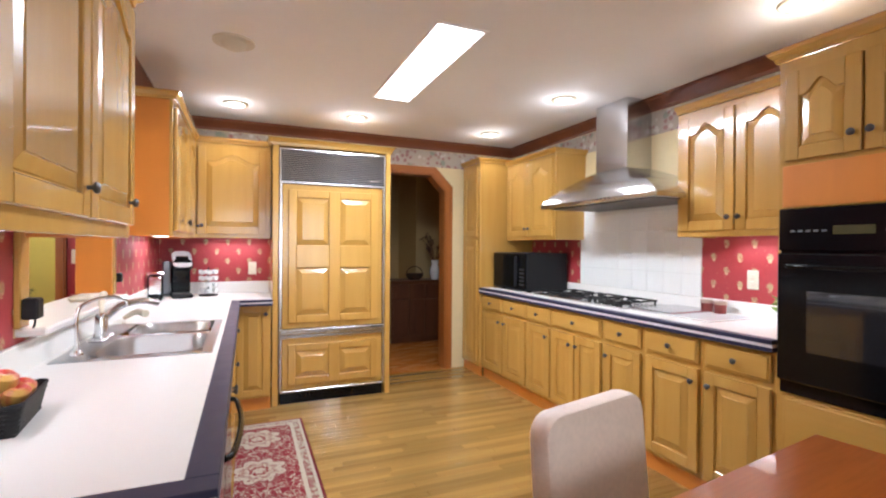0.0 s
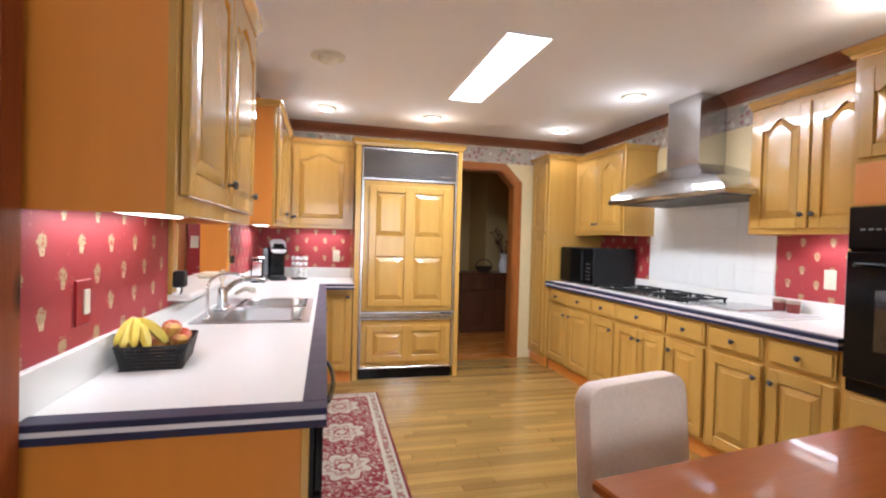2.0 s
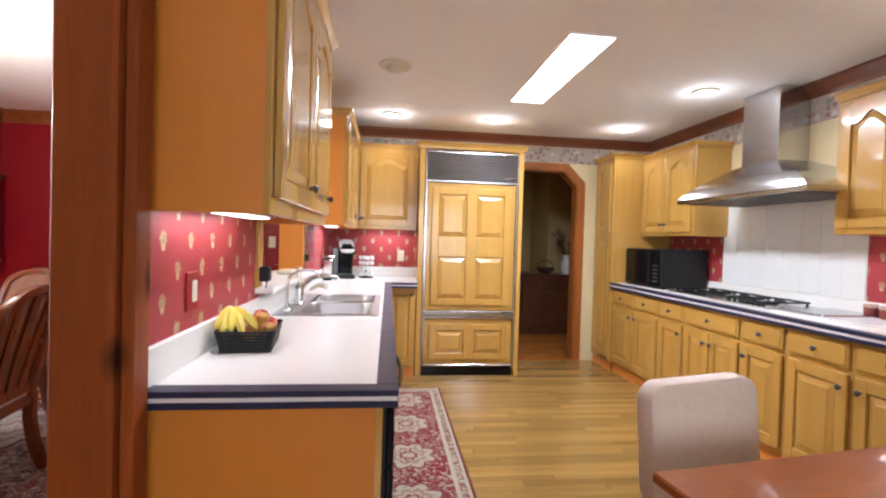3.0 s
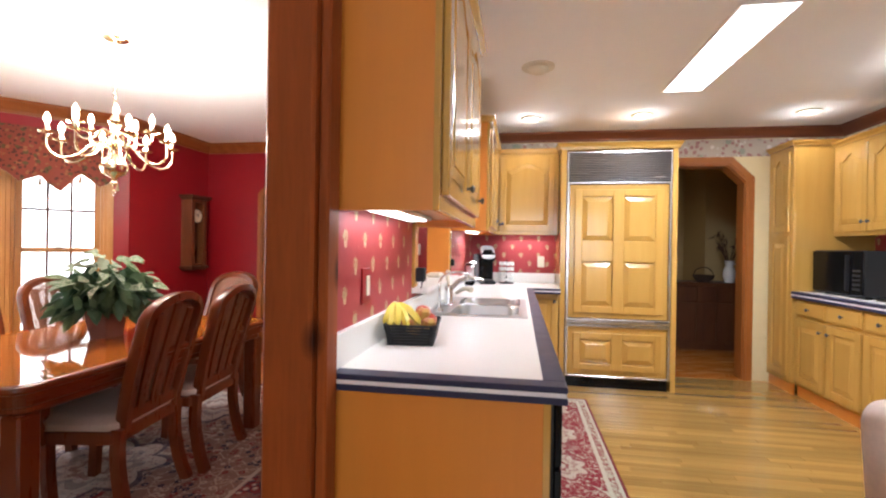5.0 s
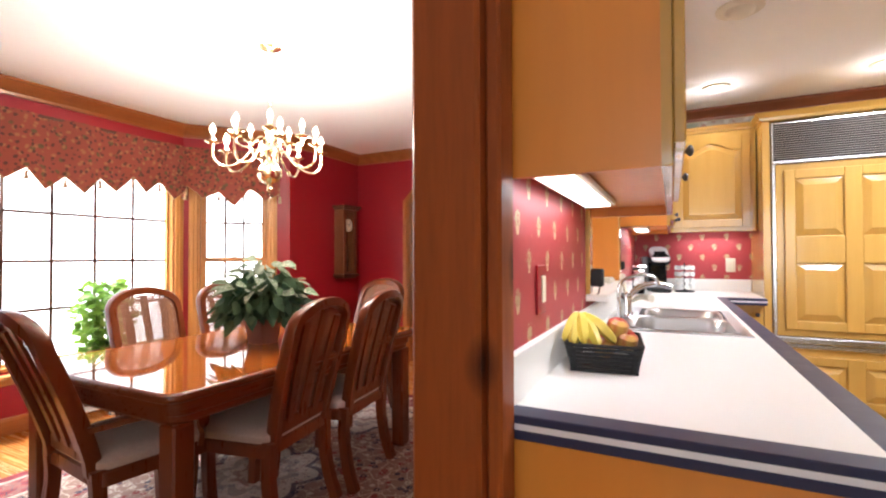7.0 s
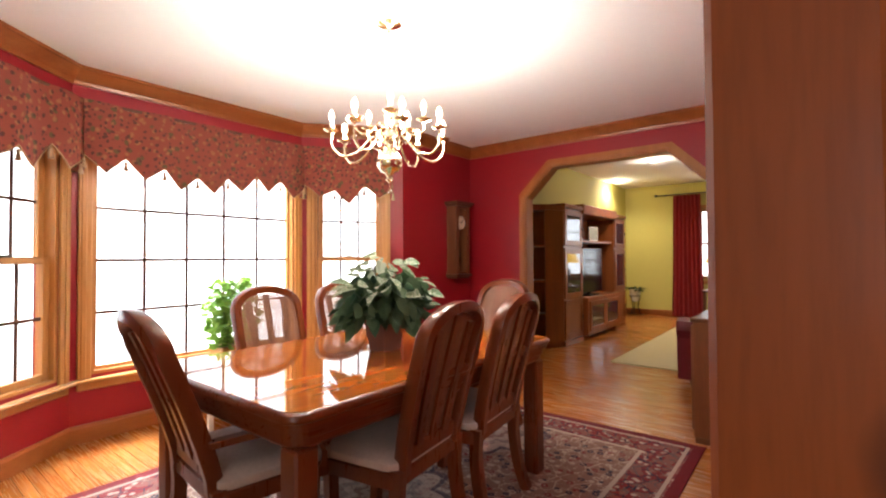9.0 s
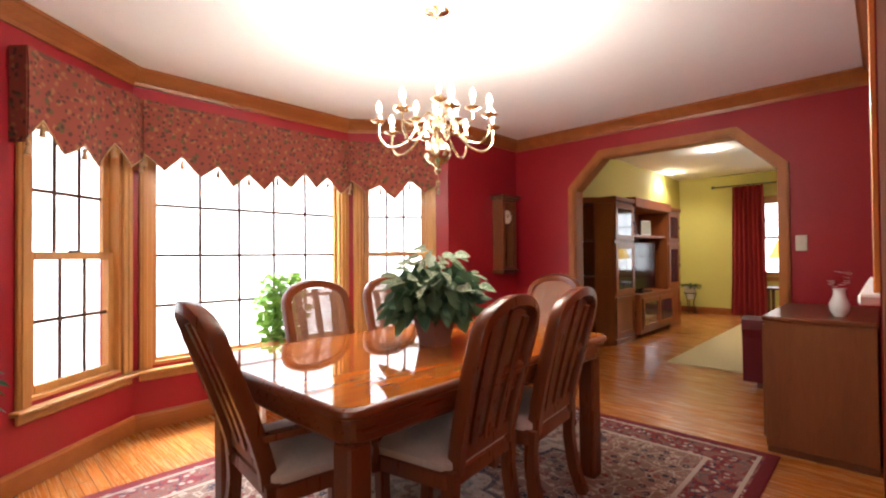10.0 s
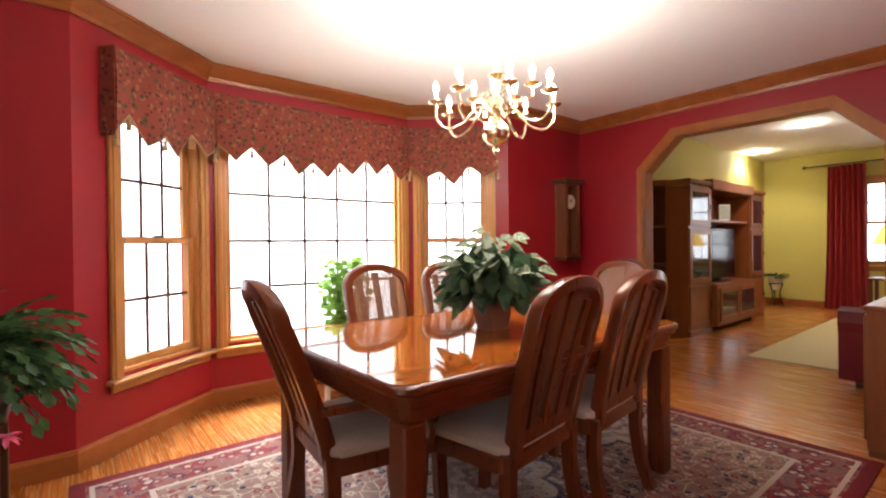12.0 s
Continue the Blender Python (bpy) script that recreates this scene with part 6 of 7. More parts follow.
# ---- plants ----


def leaf(bm, base, tip, width, droop, seg=3, roll=0.0):
    """One leaf, a pointed strip bent down along its length."""
    base, tip = Vector(base), Vector(tip)
    d = tip - base
    s_ = d.cross(Vector((0, 0, 1)))
    s_ = (s_.normalized() if s_.length > 1e-4 else Vector((1, 0, 0))) * width / 2
    s_ = Matrix.Rotation(roll, 3, d.normalized()) @ s_
    prev = None
    for i in range(seg + 1):
        u = i / seg
        p = base + d * u - Vector((0, 0, droop * u * u))
        w_ = math.sin(math.pi * (0.12 + 0.88 * u)) if i < seg else 0.02
        l, c, r = bm.verts.new(p - s_ * w_), bm.verts.new(p - Vector((0, 0, width * 0.12 * w_))), bm.verts.new(p + s_ * w_)
        if prev:
            bm.faces.new((prev[0], prev[1], c, l)), bm.faces.new((prev[1], prev[2], r, c))
        prev = (l, c, r)


def leaf_mat(name, a, b_, vein=None):
    g = Nodes(name)
    rp = g.node("ShaderNodeNewGeometry").outputs["Random Per Island"]
    c = g.mix(rp, a, b_)
    c = g.mix(g.m("MULTIPLY", g.noise(g.coords(), 60), 0.5), c, tuple(0.5 * q for q in a))
    if vein:
        c = g.mix(g.m("MULTIPLY", g.m("GREATER_THAN", g.noise(g.coords(), 90), 0.5), g.m("GREATER_THAN", rp, 0.3)), c, vein)
    g.set(base_color=c, roughness=0.5, specular_ior_level=0.2)
    tr = g.node("ShaderNodeBsdfTranslucent")
    g.put(tr.inputs[0], c)
    mx = g.node("ShaderNodeMixShader", 0.4)
    g.t.links.new(g.bsdf.outputs[0], mx.inputs[1])
    g.t.links.new(tr.outputs[0], mx.inputs[2])
    g.t.links.new(mx.outputs[0], g.out.inputs[0])
    return g.mat


# centrepiece
cp = thing("potted_plant", pose(-2.36, 1.83, TZ), "bushy leafy plant in a square terracotta pot on the table", "plant")
POT = plain("terracotta", (0.17, 0.045, 0.02), 0.75, spread=0.15)
bm = bm_new()
loft(bm, [[(x * s, y * s, z) for x, y in rrect(-0.072, 0.072, -0.072, 0.072, 0.008, 2)] for s, z in ((0.72, 0.0), (0.74, 0.004), (0.98, 0.13), (1.0, 0.135), (1.0, 0.15), (0.9, 0.15), (0.88, 0.12), (0.3, 0.12))])
part("pot", bm, POT, cp)
rnd = random.Random(7)
green, pale = bm_new(), bm_new()
for k in range(430):
    a, el = rnd.uniform(0, 2 * math.pi), rnd.uniform(-0.35, 1.35)
    r = rnd.uniform(0.08, 0.22)
    p = Vector((math.cos(a) * math.cos(el) * r, math.sin(a) * math.cos(el) * r, 0.20 + math.sin(el) * r * 0.95))
    d = Vector((math.cos(a + rnd.uniform(-0.6, 0.6)), math.sin(a + rnd.uniform(-0.6, 0.6)), rnd.uniform(-1.1, 0.3))) * rnd.uniform(0.05, 0.08)
    leaf(green, p, p + d, rnd.uniform(0.042, 0.066), rnd.uniform(0.0, 0.03), 4, rnd.uniform(-1.1, 1.1))
for k in range(52):
    a, el = rnd.uniform(0, 2 * math.pi), rnd.uniform(0.15, 1.4)
    r = rnd.uniform(0.16, 0.235)
    p = Vector((math.cos(a) * math.cos(el) * r, math.sin(a) * math.cos(el) * r, 0.22 + math.sin(el) * r * 1.05))
    d = Vector((math.cos(a), math.sin(a), rnd.uniform(-0.1, 0.5))) * rnd.uniform(0.075, 0.11)
    leaf(pale, p, p + d, rnd.uniform(0.045, 0.065), rnd.uniform(0.02, 0.07), 5, rnd.uniform(-0.8, 0.8))
part("foliage", green, leaf_mat("dark_green_leaf", (0.035, 0.075, 0.04), (0.13, 0.19, 0.09)), cp, "dark green leaves")
part("variegated_leaves", pale, leaf_mat("variegated_leaf", (0.30, 0.34, 0.24), (0.50, 0.51, 0.39), (0.16, 0.21, 0.12)), cp, "pale variegated leaves")
bm = bm_new()
for k in range(22):
    a, r = rnd.uniform(0, 6.28), rnd.uniform(0.05, 0.18)
    tube(bm, [(0.02 * math.cos(a), 0.02 * math.sin(a), 0.12), (r * 0.6 * math.cos(a), r * 0.6 * math.sin(a), 0.24), (r * math.cos(a), r * math.sin(a), 0.24 + rnd.uniform(0.05, 0.18))], 0.003, 5)
part("stems", bm, leaf_mat("stem_green", (0.06, 0.09, 0.03), (0.10, 0.12, 0.04)), cp)

# leaves of the small plant on the kitchen worktop
bm = bm_new()
for k in range(34):
    a, h = rnd.uniform(0, 6.28), rnd.uniform(0.05, 0.15)
    p = Vector((0.02 * math.cos(a), 0.02 * math.sin(a), h))
    leaf(bm, p, p + Vector((math.cos(a), math.sin(a), rnd.uniform(-0.2, 0.7))) * rnd.uniform(0.035, 0.06), rnd.uniform(0.022, 0.034), 0.012, 3, rnd.uniform(-0.8, 0.8))
part("foliage", bm, leaf_mat("sprig_leaf", (0.16, 0.30, 0.06), (0.34, 0.48, 0.14)), sp0)

# bright plant on a white stand in the bay
st = thing("plant_stand", pose(-4.12, 1.93, 0), "small white plant stand in the bay window", "plant stand")
WP = plain("white_paint", (0.72, 0.72, 0.70), 0.5, spread=0.03)
part("top", B((-0.16, 0.16, -0.20, 0.20, 0.42, 0.445), b=0.006), WP, st)
part("shelf", B((-0.13, 0.13, -0.17, 0.17, 0.14, 0.155), b=0.004), WP, st)
for sx in (-0.13, 0.13):
    for sy in (-0.17, 0.17):
        part("leg", B((sx - 0.016, sx + 0.016, sy - 0.016, sy + 0.016, 0.0, 0.42), b=0.004), WP, st)
bp = thing("window_plant", pose(-4.10, 1.96, 0.445), "bright green leafy plant in a wooden planter in the window", "plant")
part("planter", B((-0.10, 0.10, -0.11, 0.11, 0.0, 0.11), b=0.008), OAK, bp)
bm = bm_new()
for k in range(600):
    a, h = rnd.uniform(0, 6.28), rnd.uniform(0.10, 0.58)
    r = rnd.uniform(0.0, 0.16) * (1.15 - abs(h - 0.30))
    p = Vector((r * math.cos(a), r * math.sin(a), h))
    d = Vector((math.cos(a + rnd.uniform(-1, 1)), math.sin(a + rnd.uniform(-1, 1)), rnd.uniform(-0.3, 0.6))) * rnd.uniform(0.04, 0.07)
    leaf(bm, p, p + d, rnd.uniform(0.045, 0.065), 0.012, 3, rnd.uniform(-1.0, 1.0))
part("foliage", bm, leaf_mat("bright_leaf", (0.18, 0.34, 0.04), (0.34, 0.52, 0.10)), bp, "bright green leaves")
bm = bm_new()
for k in range(9):
    a = k * 0.7
    tube(bm, [(0.03 * math.cos(a), 0.03 * math.sin(a), 0.10), (0.07 * math.cos(a), 0.07 * math.sin(a), 0.46)], 0.003, 5)
part("stems", bm, bpy.data.materials["stem_green"], bp)
sp = thing("spider_plant", pose(-4.12, 1.87, 0.155), "small pale spider plant on the stand's shelf", "plant")
bm = bm_new()
lathe(bm, [(0.04, 0.0), (0.055, 0.07), (0.05, 0.07), (0.002, 0.06)], n=16)
part("pot", bm, POT, sp, round_=True)
bm = bm_new()
for k in range(26):
    a = k * 2.4
    leaf(bm, (0, 0, 0.07), (0.17 * math.cos(a), 0.17 * math.sin(a), 0.13 + 0.03 * (k % 3)), 0.014, 0.09, 4)
part("foliage", bm, leaf_mat("striped_leaf", (0.30, 0.36, 0.20), (0.50, 0.54, 0.36)), sp)

# trailing cactus on a stand by the south-west wall
cs = thing("plant_stand", pose(-2.80, 0.02, 0), "dark wooden plant stand beside the bay", "plant stand")
part("top", B((-0.15, 0.15, -0.15, 0.15, 0.62, 0.64), b=0.006), DARKWOOD, cs)
for sx in (-0.12, 0.12):
    for sy in (-0.12, 0.12):
        part("leg", B((sx - 0.015, sx + 0.015, sy - 0.015, sy + 0.015, 0.0, 0.62), b=0.004), DARKWOOD, cs)
cc = thing("trailing_cactus", pose(-2.80, 0.02, 0.64), "trailing holiday cactus with one pink bloom", "plant")
bm = bm_new()
lathe(bm, [(0.08, 0.0), (0.11, 0.14), (0.12, 0.16), (0.105, 0.16), (0.002, 0.14)], n=20)
part("pot", bm, POT, cc, round_=True)
bm = bm_new()
for k in range(420):
    a, el, L = rnd.uniform(0, 6.28), rnd.uniform(-0.1, 1.1), rnd.uniform(0.18, 0.38)
    p = Vector((0.04 * math.cos(a), 0.04 * math.sin(a), 0.15))
    d = Vector((math.cos(a) * math.cos(el), math.sin(a) * math.cos(el), math.sin(el)))
    for q in range(9):
        n_ = p + d * (L / 9)
        leaf(bm, p, n_ + d * 0.008, 0.030, 0.0, 2, rnd.uniform(-0.9, 0.9))
        p, d = n_, (d + Vector((rnd.uniform(-0.12, 0.12), rnd.uniform(-0.12, 0.12), -0.19))).normalized()
part("foliage", bm, leaf_mat("cactus_green", (0.025, 0.065, 0.025), (0.09, 0.18, 0.055)), cc, "flat jointed green stems")
bm = bm_new()
for q in range(12):
    a = q * 2.4
    leaf(bm, (0.22, 0.16, -0.02), (0.22 + 0.035 * math.cos(a), 0.16 + 0.035 * math.sin(a), -0.02 + 0.015 * (q % 3) - 0.02), 0.018, 0.01)
part("bloom", bm, plain("pink_bloom", (0.70, 0.12, 0.25), 0.6), cc, "pink bloom")

# ---- living room seen through the opening ----
ENT = wood("entertainment_cherry", (0.30, 0.09, 0.025), (0.20, 0.055, 0.014), "z", 0.3, 0.08, spec=0.3)
DARKGLASS = plain("dark_cabinet_glass", (0.03, 0.035, 0.04), 0.06, coat=0.6)
en = thing("entertainment_center", pose(-3.30, 6.05, 0, 0, 0, 90), "large cherry entertainment center with glass doors and a niche", "entertainment center")


def tower_unit(x0, x1):
    part("tower", B((x0, x1, 0.02, 0.49, 0.06, 1.84), b=0.004), ENT, en)
    part("cornice", B((x0 - 0.02, x1 + 0.02, -0.02, 0.49, 1.84, 1.90), b=0.012), ENT, en)
    part("plinth", B((x0 + 0.01, x1 - 0.01, 0.0, 0.48, 0.0, 0.06), b=0.004), ENT, en)
    for z0, z1, gl in ((0.08, 0.60, False), (0.63, 1.30, True), (1.34, 1.82, True)):
        s = 0.07
        d = part("door", B((x0 + 0.02, x0 + 0.02 + s, 0.0, 0.02, z0, z1), (x1 - 0.02 - s, x1 - 0.02, 0.0, 0.02, z0, z1), (x0 + 0.02 + s, x1 - 0.02 - s, 0.0, 0.02, z0, z0 + s), (x0 + 0.02 + s, x1 - 0.02 - s, 0.0, 0.02, z1 - s, z1), b=0.003), ENT, en)
        part("pane" if gl else "panel", B((x0 + 0.02 + s, x1 - 0.02 - s, 0.008, 0.016, z0 + s, z1 - s)), DARKGLASS if gl else ENT, d)
        part("handle", B((x1 - 0.05, x1 - 0.04, -0.015, 0.0, (z0 + z1) / 2 - 0.03, (z0 + z1) / 2 + 0.03), b=0.003), PEWTER, d)


tower_unit(0.0, 0.64)
tower_unit(2.0, 2.55)
part("back_panel", B((0.64, 2.0, 0.46, 0.49, 0.06, 1.84)), ENT, en)
part("bridge", B((0.60, 2.04, -0.03, 0.49, 1.80, 1.94), b=0.012), ENT, en)
part("shelf", B((0.64, 2.0, 0.05, 0.46, 1.40, 1.43), b=0.003), ENT, en)
part("console", B((0.64, 2.0, -0.06, 0.46, 0.06, 0.60), b=0.006), ENT, en)
for x0, x1 in ((0.70, 1.31), (1.33, 1.94)):
    d = part("door", B((x0, x0 + 0.06, -0.08, -0.06, 0.12, 0.54), (x1 - 0.06, x1, -0.08, -0.06, 0.12, 0.54), (x0 + 0.06, x1 - 0.06, -0.08, -0.06, 0.12, 0.18), (x0 + 0.06, x1 - 0.06, -0.08, -0.06, 0.48, 0.54), b=0.003), ENT, en)
    part("pane", B((x0 + 0.06, x1 - 0.06, -0.072, -0.064, 0.18, 0.48)), DARKGLASS, d)
# open corner shelves beside it
cu = thing("corner_shelf", pose(0, 0, 0), "open cherry corner shelf unit beside the entertainment center", "shelf")
poly = [(-3.79, 5.50), (-3.45, 5.78), (-3.31, 6.03), (-3.79, 6.03)]
for z in (0.0, 0.42, 0.86, 1.32):
    bm = bm_new()
    prism_z(bm, poly, z + (0.02 if z == 0 else 0), z + (0.08 if z == 0 else 0.025))
    part("shelf", bm, ENT, cu)
bm = bm_new()
prism_z(bm, [(x - (0.02 if i in (1, 2) else 0) * 0, y) for i, (x, y) in enumerate([(-3.80, 5.47), (-3.43, 5.77), (-3.285, 6.035), (-3.80, 6.035)])], 1.80, 1.87)
part("cornice", bm, ENT, cu)
bm = bm_new()
prism_z(bm, [(-3.45, 5.78), (-3.31, 6.03), (-3.33, 6.035), (-3.47, 5.80)], 0.0, 1.80)
part("front_panel", bm, ENT, cu)
part("back_panel", B((-3.79, -3.775, 5.52, 6.03, 0.0, 1.80), (-3.775, -3.34, 6.012, 6.03, 0.0, 1.80)), ENT, cu)
tv = thing("television", pose(-3.30, 6.05, 0.60, 0, 0, 90), "dark flat television on the console", "television")
part("screen", B((0.74, 1.62, 0.08, 0.13, 0.05, 0.72), b=0.008), BLACK, tv)
part("stand", B((1.0, 1.36, 0.04, 0.26, 0.0, 0.02), b=0.004), BLACK_M, tv)
part("neck", B((1.14, 1.22, 0.12, 0.15, 0.015, 0.10)), BLACK_M, tv)
pf = thing("picture_frame", pose(-3.38, 7.3, 1.43, 0, 0, 70), "small white framed picture on the shelf", "picture frame")
part("frame", B((-0.10, 0.10, -0.01, 0.01, 0.0, 0.018), (-0.10, 0.10, -0.01, 0.01, 0.20, 0.218), (-0.10, -0.082, -0.01, 0.01, 0.018, 0.20), (0.082, 0.10, -0.01, 0.01, 0.018, 0.20), b=0.003), TILE, pf)
part("picture", B((-0.082, 0.082, -0.004, 0.006, 0.018, 0.20)), plain("grey_print", (0.40, 0.40, 0.38), 0.6, spread=0.3, scale=30), pf)
bm = bm_new()
lathe(bm, [(0.05, 0.0), (0.10, 0.06), (0.09, 0.16), (0.05, 0.24), (0.06, 0.27), (0.03, 0.26)], n=20)
single("shelf_vase", bm, DARKWOOD, "dark round vase on the shelf", "vase", pose(-3.48, 6.95, 1.43), round_=True)

single("living_rug", B((-2.53, -0.2, 5.50, 9.25, 0.001, 0.016), b=0.004), plain("cream_wool", (0.55, 0.45, 0.24), 0.95, spread=0.08, scale=40, bumpy=0.5), "plain cream wool rug on the living room floor", "rug")

LEATHER = plain("maroon_leather", (0.10, 0.008, 0.011), 0.5, spread=0.15, bumpy=0.2, scale=20, spec=0.15)
so = thing("sofa", pose(-1.25, 5.95, 0.0, 0, 0, -90), "maroon leather sofa with rolled arms", "sofa")
part("base", B((-0.95, 0.95, -0.42, 0.42, 0.08, 0.34), b=0.03), LEATHER, so)
for sx in (-0.98, 0.98):
    bm = bm_new()
    prof = [(-0.10, 0.08), (0.10, 0.08), (0.115, 0.45), (0.14, 0.52), (0.12, 0.60), (0.04, 0.63), (-0.06, 0.62), (-0.12, 0.56), (-0.11, 0.48)]
    loft(bm, [[(sx + x, y, z) for x, z in prof] for y in (-0.46, 0.42)])
    part("arm", bm, LEATHER, so)
part("backrest", B((-0.95, 0.95, 0.22, 0.46, 0.30, 0.86), b=0.06), LEATHER, so)
for x in (-0.86, -0.28, 0.30):
    part("seat_cushion", B((x, x + 0.56, -0.44, 0.22, 0.33, 0.47), b=0.045), LEATHER, so)
for sx in (-0.9, 0.9):
    for sy in (-0.36, 0.36):
        part("foot", B((sx - 0.03, sx + 0.03, sy - 0.03, sy + 0.03, 0.0, 0.085), b=0.006), DARKWOOD, so)

CURT = plain("red_curtain_cloth", (0.30, 0.018, 0.022), 0.8, spread=0.15, scale=10, bumpy=0.2)
cu2 = thing("curtain", pose(-2.62, 10.20, 0), "long dark red curtain hung beside the window", "curtain")
bm = bm_new()
ring = []
N = 60
for i in range(N + 1):
    u = i / N
    ring.append((-0.245 + 0.49 * u, 0.045 * math.sin(u * 2 * math.pi * 7) + 0.01 * math.sin(u * 31)))
loop = ring + [(x, y + 0.006) for x, y in ring[::-1]]
loft(bm, [[(x * s, y, z) for x, y in loop] for s, z in ((1.18, 0.02), (1.06, 0.9), (0.97, 2.38))])
part("cloth", bm, CURT, cu2, round_=True)
rod = thing("curtain_rod", pose(-2.0, 10.18, 2.40), "dark metal curtain rod with a ball finial", "curtain rod")
bm = bm_new()
tube(bm, [(-1.15, 0, 0), (1.2, 0, 0)], 0.012, 10)
part("rod", bm, PEWTER, rod)
bm = bm_new()
lathe(bm, [(0.004, -0.03), (0.025, -0.015), (0.03, 0.0), (0.025, 0.015), (0.004, 0.03)], -1.17, 0, 0, 14)
part("finial", bm, PEWTER, rod, round_=True)
part("bracket", B((-1.02, -1.0, -0.005, 0.115, -0.01, 0.01)), PEWTER, rod)
part("bracket", B((1.0, 1.02, -0.005, 0.115, -0.01, 0.01)), PEWTER, rod)
window("window_4", pose(-2.45, 10.3, 0), 1.5, 0.75, 2.1, 4, 4, True, "white living room window with small panes")

ps = thing("plant_stand", pose(-3.52, 9.9, 0), "dark iron plant stand in the living room corner", "plant stand")
bm = bm_new()
lathe(bm, [(0.10, 0.40), (0.11, 0.40), (0.11, 0.415), (0.10, 0.415)], n=18)
part("ring", bm, BLACK_M, ps)
for k in range(3):
    a = k * 2.094
    bm = bm_new()
    tube(bm, curve([(0.105 * math.cos(a), 0.105 * math.sin(a), 0.41), (0.06 * math.cos(a), 0.06 * math.sin(a), 0.2), (0.12 * math.cos(a), 0.12 * math.sin(a), 0.0)], 4), 0.008, 6)
    part("leg", bm, BLACK_M, ps)
lp = thing("potted_plant", pose(-3.52, 9.9, 0.30), "green plant in a white pot on the iron stand", "plant")
bm = bm_new()
lathe(bm, [(0.06, 0.0), (0.098, 0.12), (0.105, 0.24), (0.095, 0.24), (0.002, 0.20)], n=18)
part("pot", bm, TILE, lp, round_=True)
bm = bm_new()
for k in range(60):
    a, L = rnd.uniform(0, 6.28), rnd.uniform(0.12, 0.3)
    leaf(bm, (0.03 * math.cos(a), 0.03 * math.sin(a), 0.22), (L * math.cos(a), L * math.sin(a), 0.32 + rnd.uniform(-0.05, 0.08)), 0.05, 0.10, 3)
part("foliage", bm, bpy.data.materials["dark_green_leaf"], lp)

SHADE = glow("lit_shade", (1.0, 0.62, 0.12), 1.6)
et = thing("end_table", pose(-1.95, 9.3, 0), "small dark end table beside the sofa", "table")
part("top", B((-0.25, 0.25, -0.25, 0.25, 0.58, 0.61), b=0.006), DARKWOOD, et)
for sx in (-0.21, 0.21):
    for sy in (-0.21, 0.21):
        part("leg", B((sx - 0.02, sx + 0.02, sy - 0.02, sy + 0.02, 0.016 if sy < 0 else 0.0, 0.58)), DARKWOOD, et)
tl = thing("table_lamp", pose(-1.95, 9.3, 0.61), "table lamp with a glowing yellow shade", "lamp")
bm = bm_new()
lathe(bm, [(0.08, 0.0), (0.085, 0.02), (0.03, 0.05), (0.05, 0.16), (0.06, 0.24), (0.02, 0.36), (0.01, 0.46), (0.002, 0.47)], n=18)
part("base", bm, DARKWOOD, tl, round_=True)
bm = bm_new()
lathe(bm, [(0.24, 0.46), (0.235, 0.46), (0.12, 0.74), (0.125, 0.74)], n=24)
part("shade", bm, SHADE, tl, "glowing pleated yellow shade", True)
for lx, ly in ((-2.55, 7.58), (-3.60, 9.15)):
    copy_thing(can0, pose(lx, ly, 2.62))

# ---- hall beyond the kitchen doorway ----
hc = thing("hall_chest", pose(1.80, 6.02, 0), "dark wooden chest with an open front in the hall", "chest")
part("body", B((0.02, 0.98, 0.02, 0.45, 0.08, 0.83), b=0.004), DARKWOOD, hc)
part("top", B((0.0, 1.0, 0.0, 0.47, 0.83, 0.86), b=0.006), DARKWOOD, hc)
part("plinth", B((0.03, 0.97, 0.03, 0.44, 0.0, 0.08), b=0.003), DARKWOOD, hc)
for k in range(4):
    part("drawer_front", B((0.04 + 0.235 * k, 0.265 + 0.235 * k, 0.005, 0.02, 0.62, 0.81), b=0.004), DARKWOOD, hc)
    part("door", B((0.04 + 0.235 * k, 0.265 + 0.235 * k, 0.005, 0.02, 0.11, 0.60), b=0.004), DARKWOOD, hc)
pt = thing("pitcher", pose(2.50, 6.16, 0.86), "white china pitcher holding dried branches", "pitcher")
bm = bm_new()
lathe(bm, [(0.05, 0.0), (0.055, 0.02), (0.075, 0.08), (0.07, 0.15), (0.045, 0.21), (0.05, 0.25), (0.06, 0.28), (0.05, 0.275), (0.038, 0.21)], n=22)
part("body", bm, TILE, pt, round_=True)
bm = bm_new()
tube(bm, curve([(0.045, 0, 0.24), (0.10, 0, 0.23), (0.11, 0, 0.15), (0.07, 0, 0.10)], 5), 0.009, 8)
part("handle", bm, TILE, pt, round_=True)
bm = bm_new()
for k in range(26):
    a, L = rnd.uniform(0, 6.28), rnd.uniform(0.15, 0.4)
    tip = (L * 0.6 * math.cos(a), L * 0.35 * math.sin(a), 0.28 + L)
    tube(bm, [(0, 0, 0.2), (tip[0] * 0.4, tip[1] * 0.4, 0.2 + L * 0.5), tip], 0.003, 4)
    for q in range(5):
        leaf(bm, tip, (tip[0] + rnd.uniform(-0.06, 0.06), tip[1] + rnd.uniform(-0.06, 0.06), tip[2] + rnd.uniform(-0.06, 0.06)), 0.02, 0.01)
part("dried_branches", bm, plain("dried_stems", (0.10, 0.05, 0.03), 0.9), pt, "dark dried branches")
bk_ = thing("twig_basket", pose(2.20, 6.18, 0.86), "dark twig basket with a hooped handle", "basket")
bm = bm_new()
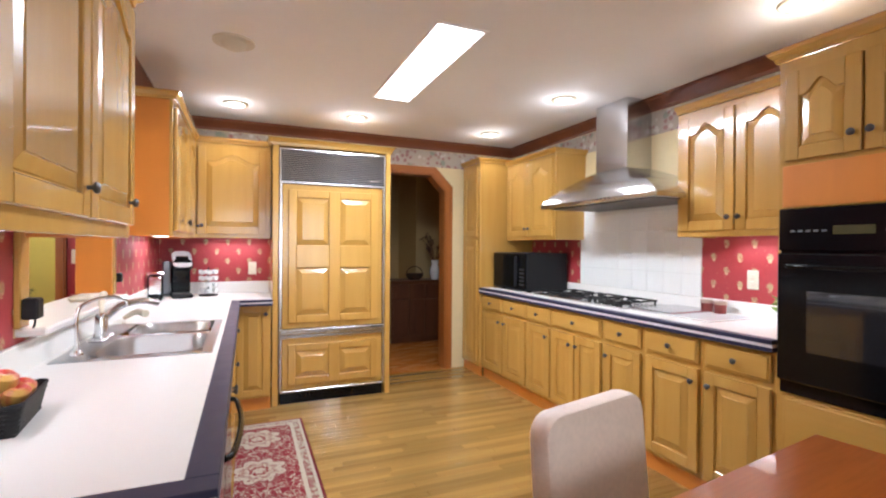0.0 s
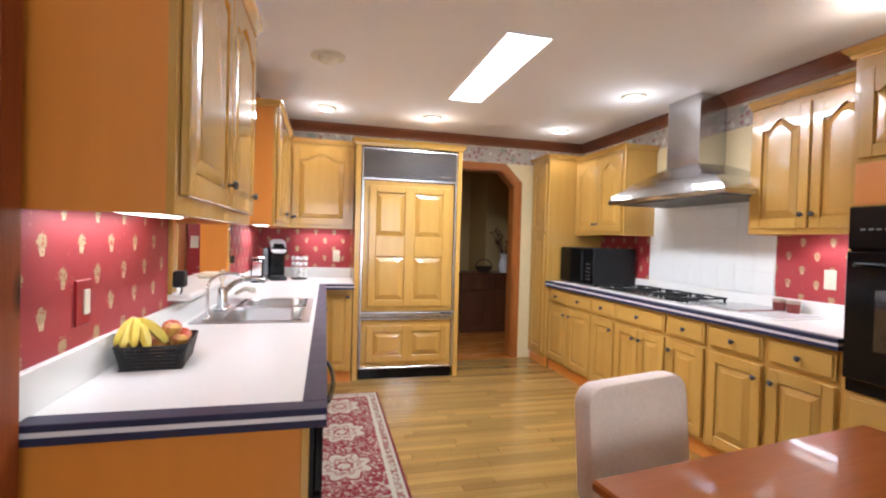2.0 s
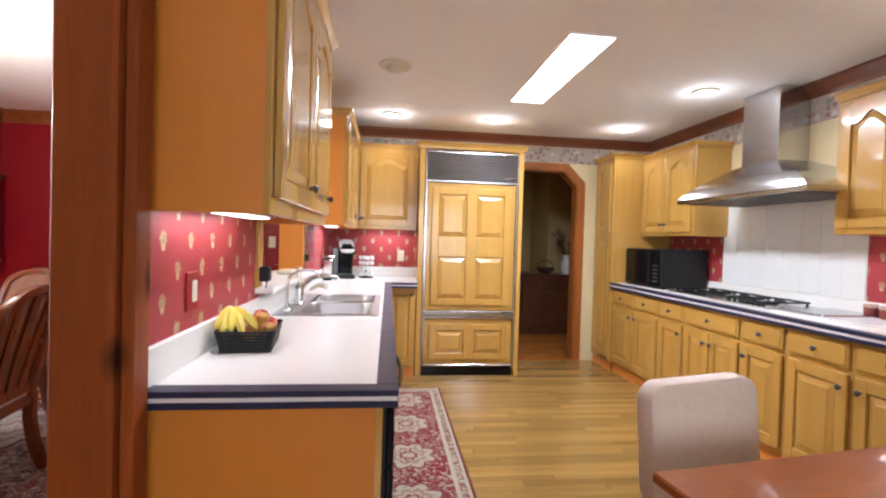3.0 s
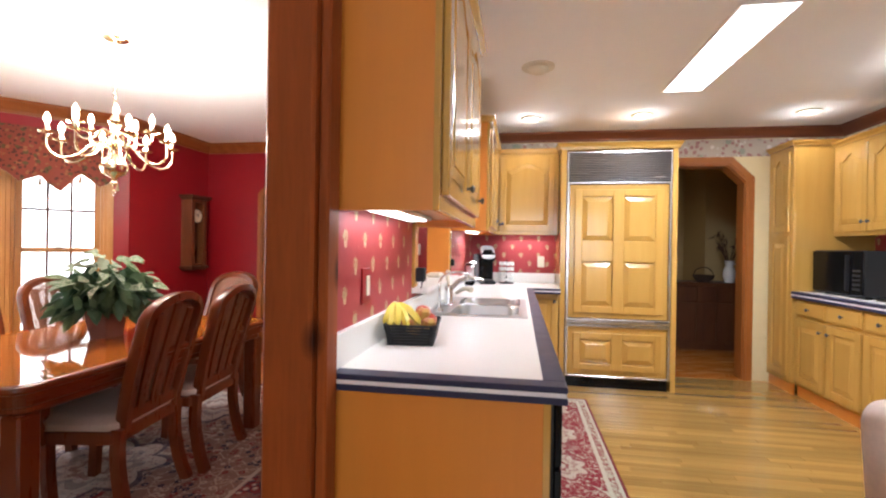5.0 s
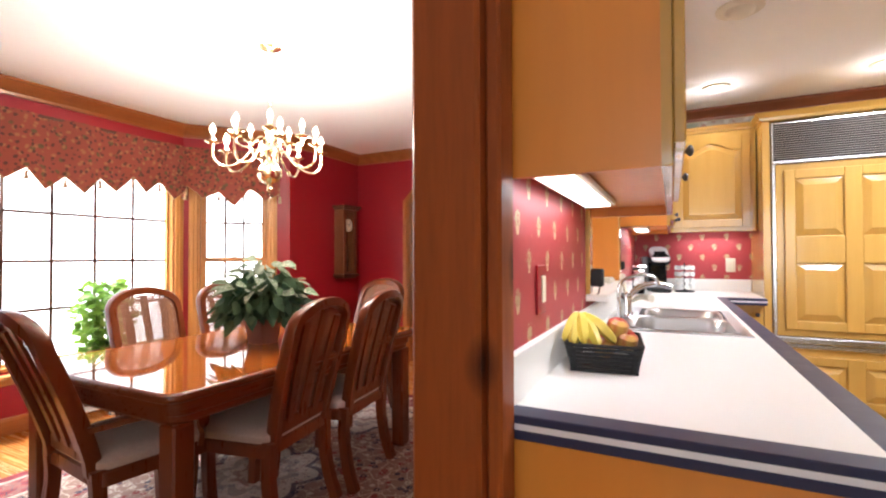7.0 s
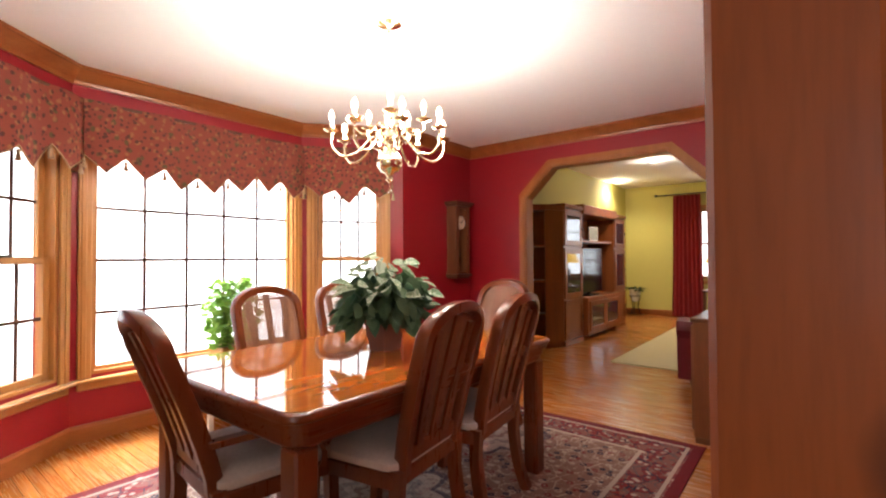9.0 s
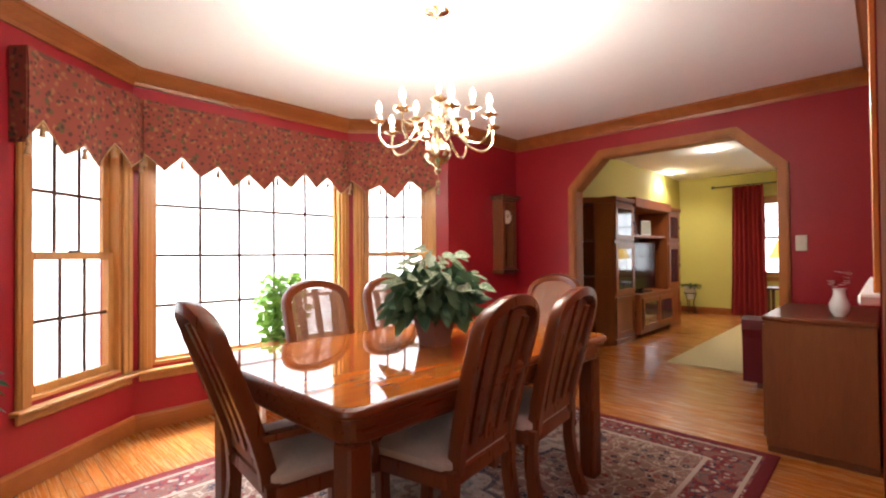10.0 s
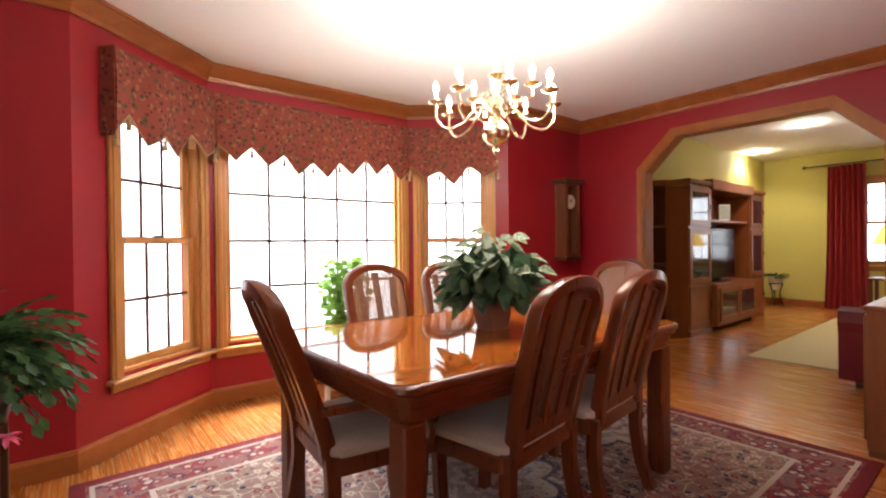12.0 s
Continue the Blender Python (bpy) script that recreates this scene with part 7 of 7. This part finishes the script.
lathe(bm, [(0.07, 0.0), (0.12, 0.05), (0.13, 0.09), (0.12, 0.09), (0.06, 0.02)], n=16)
part("bowl", bm, plain("dark_twigs", (0.05, 0.028, 0.018), 0.9), bk_, round_=True)
bm = bm_new()
tube(bm, [(0.12 * math.cos(t), 0, 0.08 + 0.11 * math.sin(t)) for t in [math.pi * i / 12 for i in range(13)]], 0.007, 6)
part("handle", bm, bpy.data.materials["dark_twigs"], bk_)

# ---- backsplash tiles ----
bs = structure("backsplash", B((E_X - 0.004, E_X - 0.0005, 2.179, 3.409, 1.0, 1.70)), GROUT, "white tiled backsplash behind the cooktop", "backsplash")
tw_, th_ = 0.1527, 0.1527
tb = bm_new()
box(tb, -0.008, 0.0, 0.0, tw_, 0.0, th_, 0.0014)
tile = mesh_of("tile", tb, TILE)
for i in range(8):
    for j in range(5):
        if 1.0 + (j + 1) * 0.1535 > 1.78:
            continue
        o = new("tile", tile)
        o.parent, o.location = bs, (E_X - 0.0035, 2.18 + i * 0.1535, 1.003 + j * 0.1535)
        if j == 4:
            o.scale = (1, 1, 0.55)

# ---- oak strip floor ----
fl = tagged(new("floorboards"), "honey oak strip floor laid in narrow boards", "floor", kind="structure")
PW = 0.0572
plank_meshes = []
for L in (0.55, 0.7, 0.85, 1.0, 1.15):
    b = bm_new()
    box(b, 0, L - 0.0008, 0, PW - 0.0008, -0.011, 0.0, 0.0014)
    plank_meshes.append((L, mesh_of("plank", b, PLANK)))
rnd = random.Random(11)
beyond = {False: ([], []), True: ([], [])}


def add_plank(x0, x1, y0, y1):
    b = bm_new()
    box(b, x0, x1 - 0.0008, y0, y1 - 0.0008, -0.011, 0.0, 0.0014)
    rest_v, rest_f = beyond[x0 > (PX1 - 0.3 if y0 > PY0 else rnd.uniform(-2.4, 0.6)) and y1 < NW_Y]
    n = len(rest_v)
    b.verts.index_update()
    rest_v.extend([tuple(v.co) for v in b.verts])
    rest_f.extend([[n + v.index for v in f.verts] for f in b.faces])
    b.free()


y = S_Y
while y < 10.3:
    xa, xb = BX + 0.01, E_X
    slant = min(y - WS, WN - y - PW)
    if y > NW_Y + 0.15:
        xa, xb = -3.8, 3.0
    elif slant < 0.72:
        xa = W_X - 0.86 * max(0.0, slant)
    x = xa
    while x < xb:
        L, me = plank_meshes[rnd.randrange(5)]
        if x == xa:
            L, me = plank_meshes[0][0] * rnd.uniform(0.4, 1.0), None
        L = min(L, xb - x)
        if me and x + 1.2 < xb and 0.35 < x < 2.2 and 1.35 < y < 4.55:
            o = new("plank", me)
            o.parent, o.location = fl, (x, y, 0)
        elif x < PX1 < x + L and PY0 < y < NW_Y:
            add_plank(x, PX1 - 0.1, y, y + PW)
            add_plank(PX1 - 0.1, x + L, y, y + PW)
        else:
            add_plank(x, x + L, y, y + PW)
        x += L
    y += PW
for near in (False, True):
    me = bpy.data.meshes.new("planks_beyond")
    me.from_pydata(beyond[near][0], [], beyond[near][1])
    me.materials.append(PLANK_K if near else PLANK_J)
    o = new("planks_beyond", me)
    o.parent = fl
    tagged(o, "honey oak strips under the cabinets" if near else "orange oak strips of the dining and living rooms", kind="stuff")
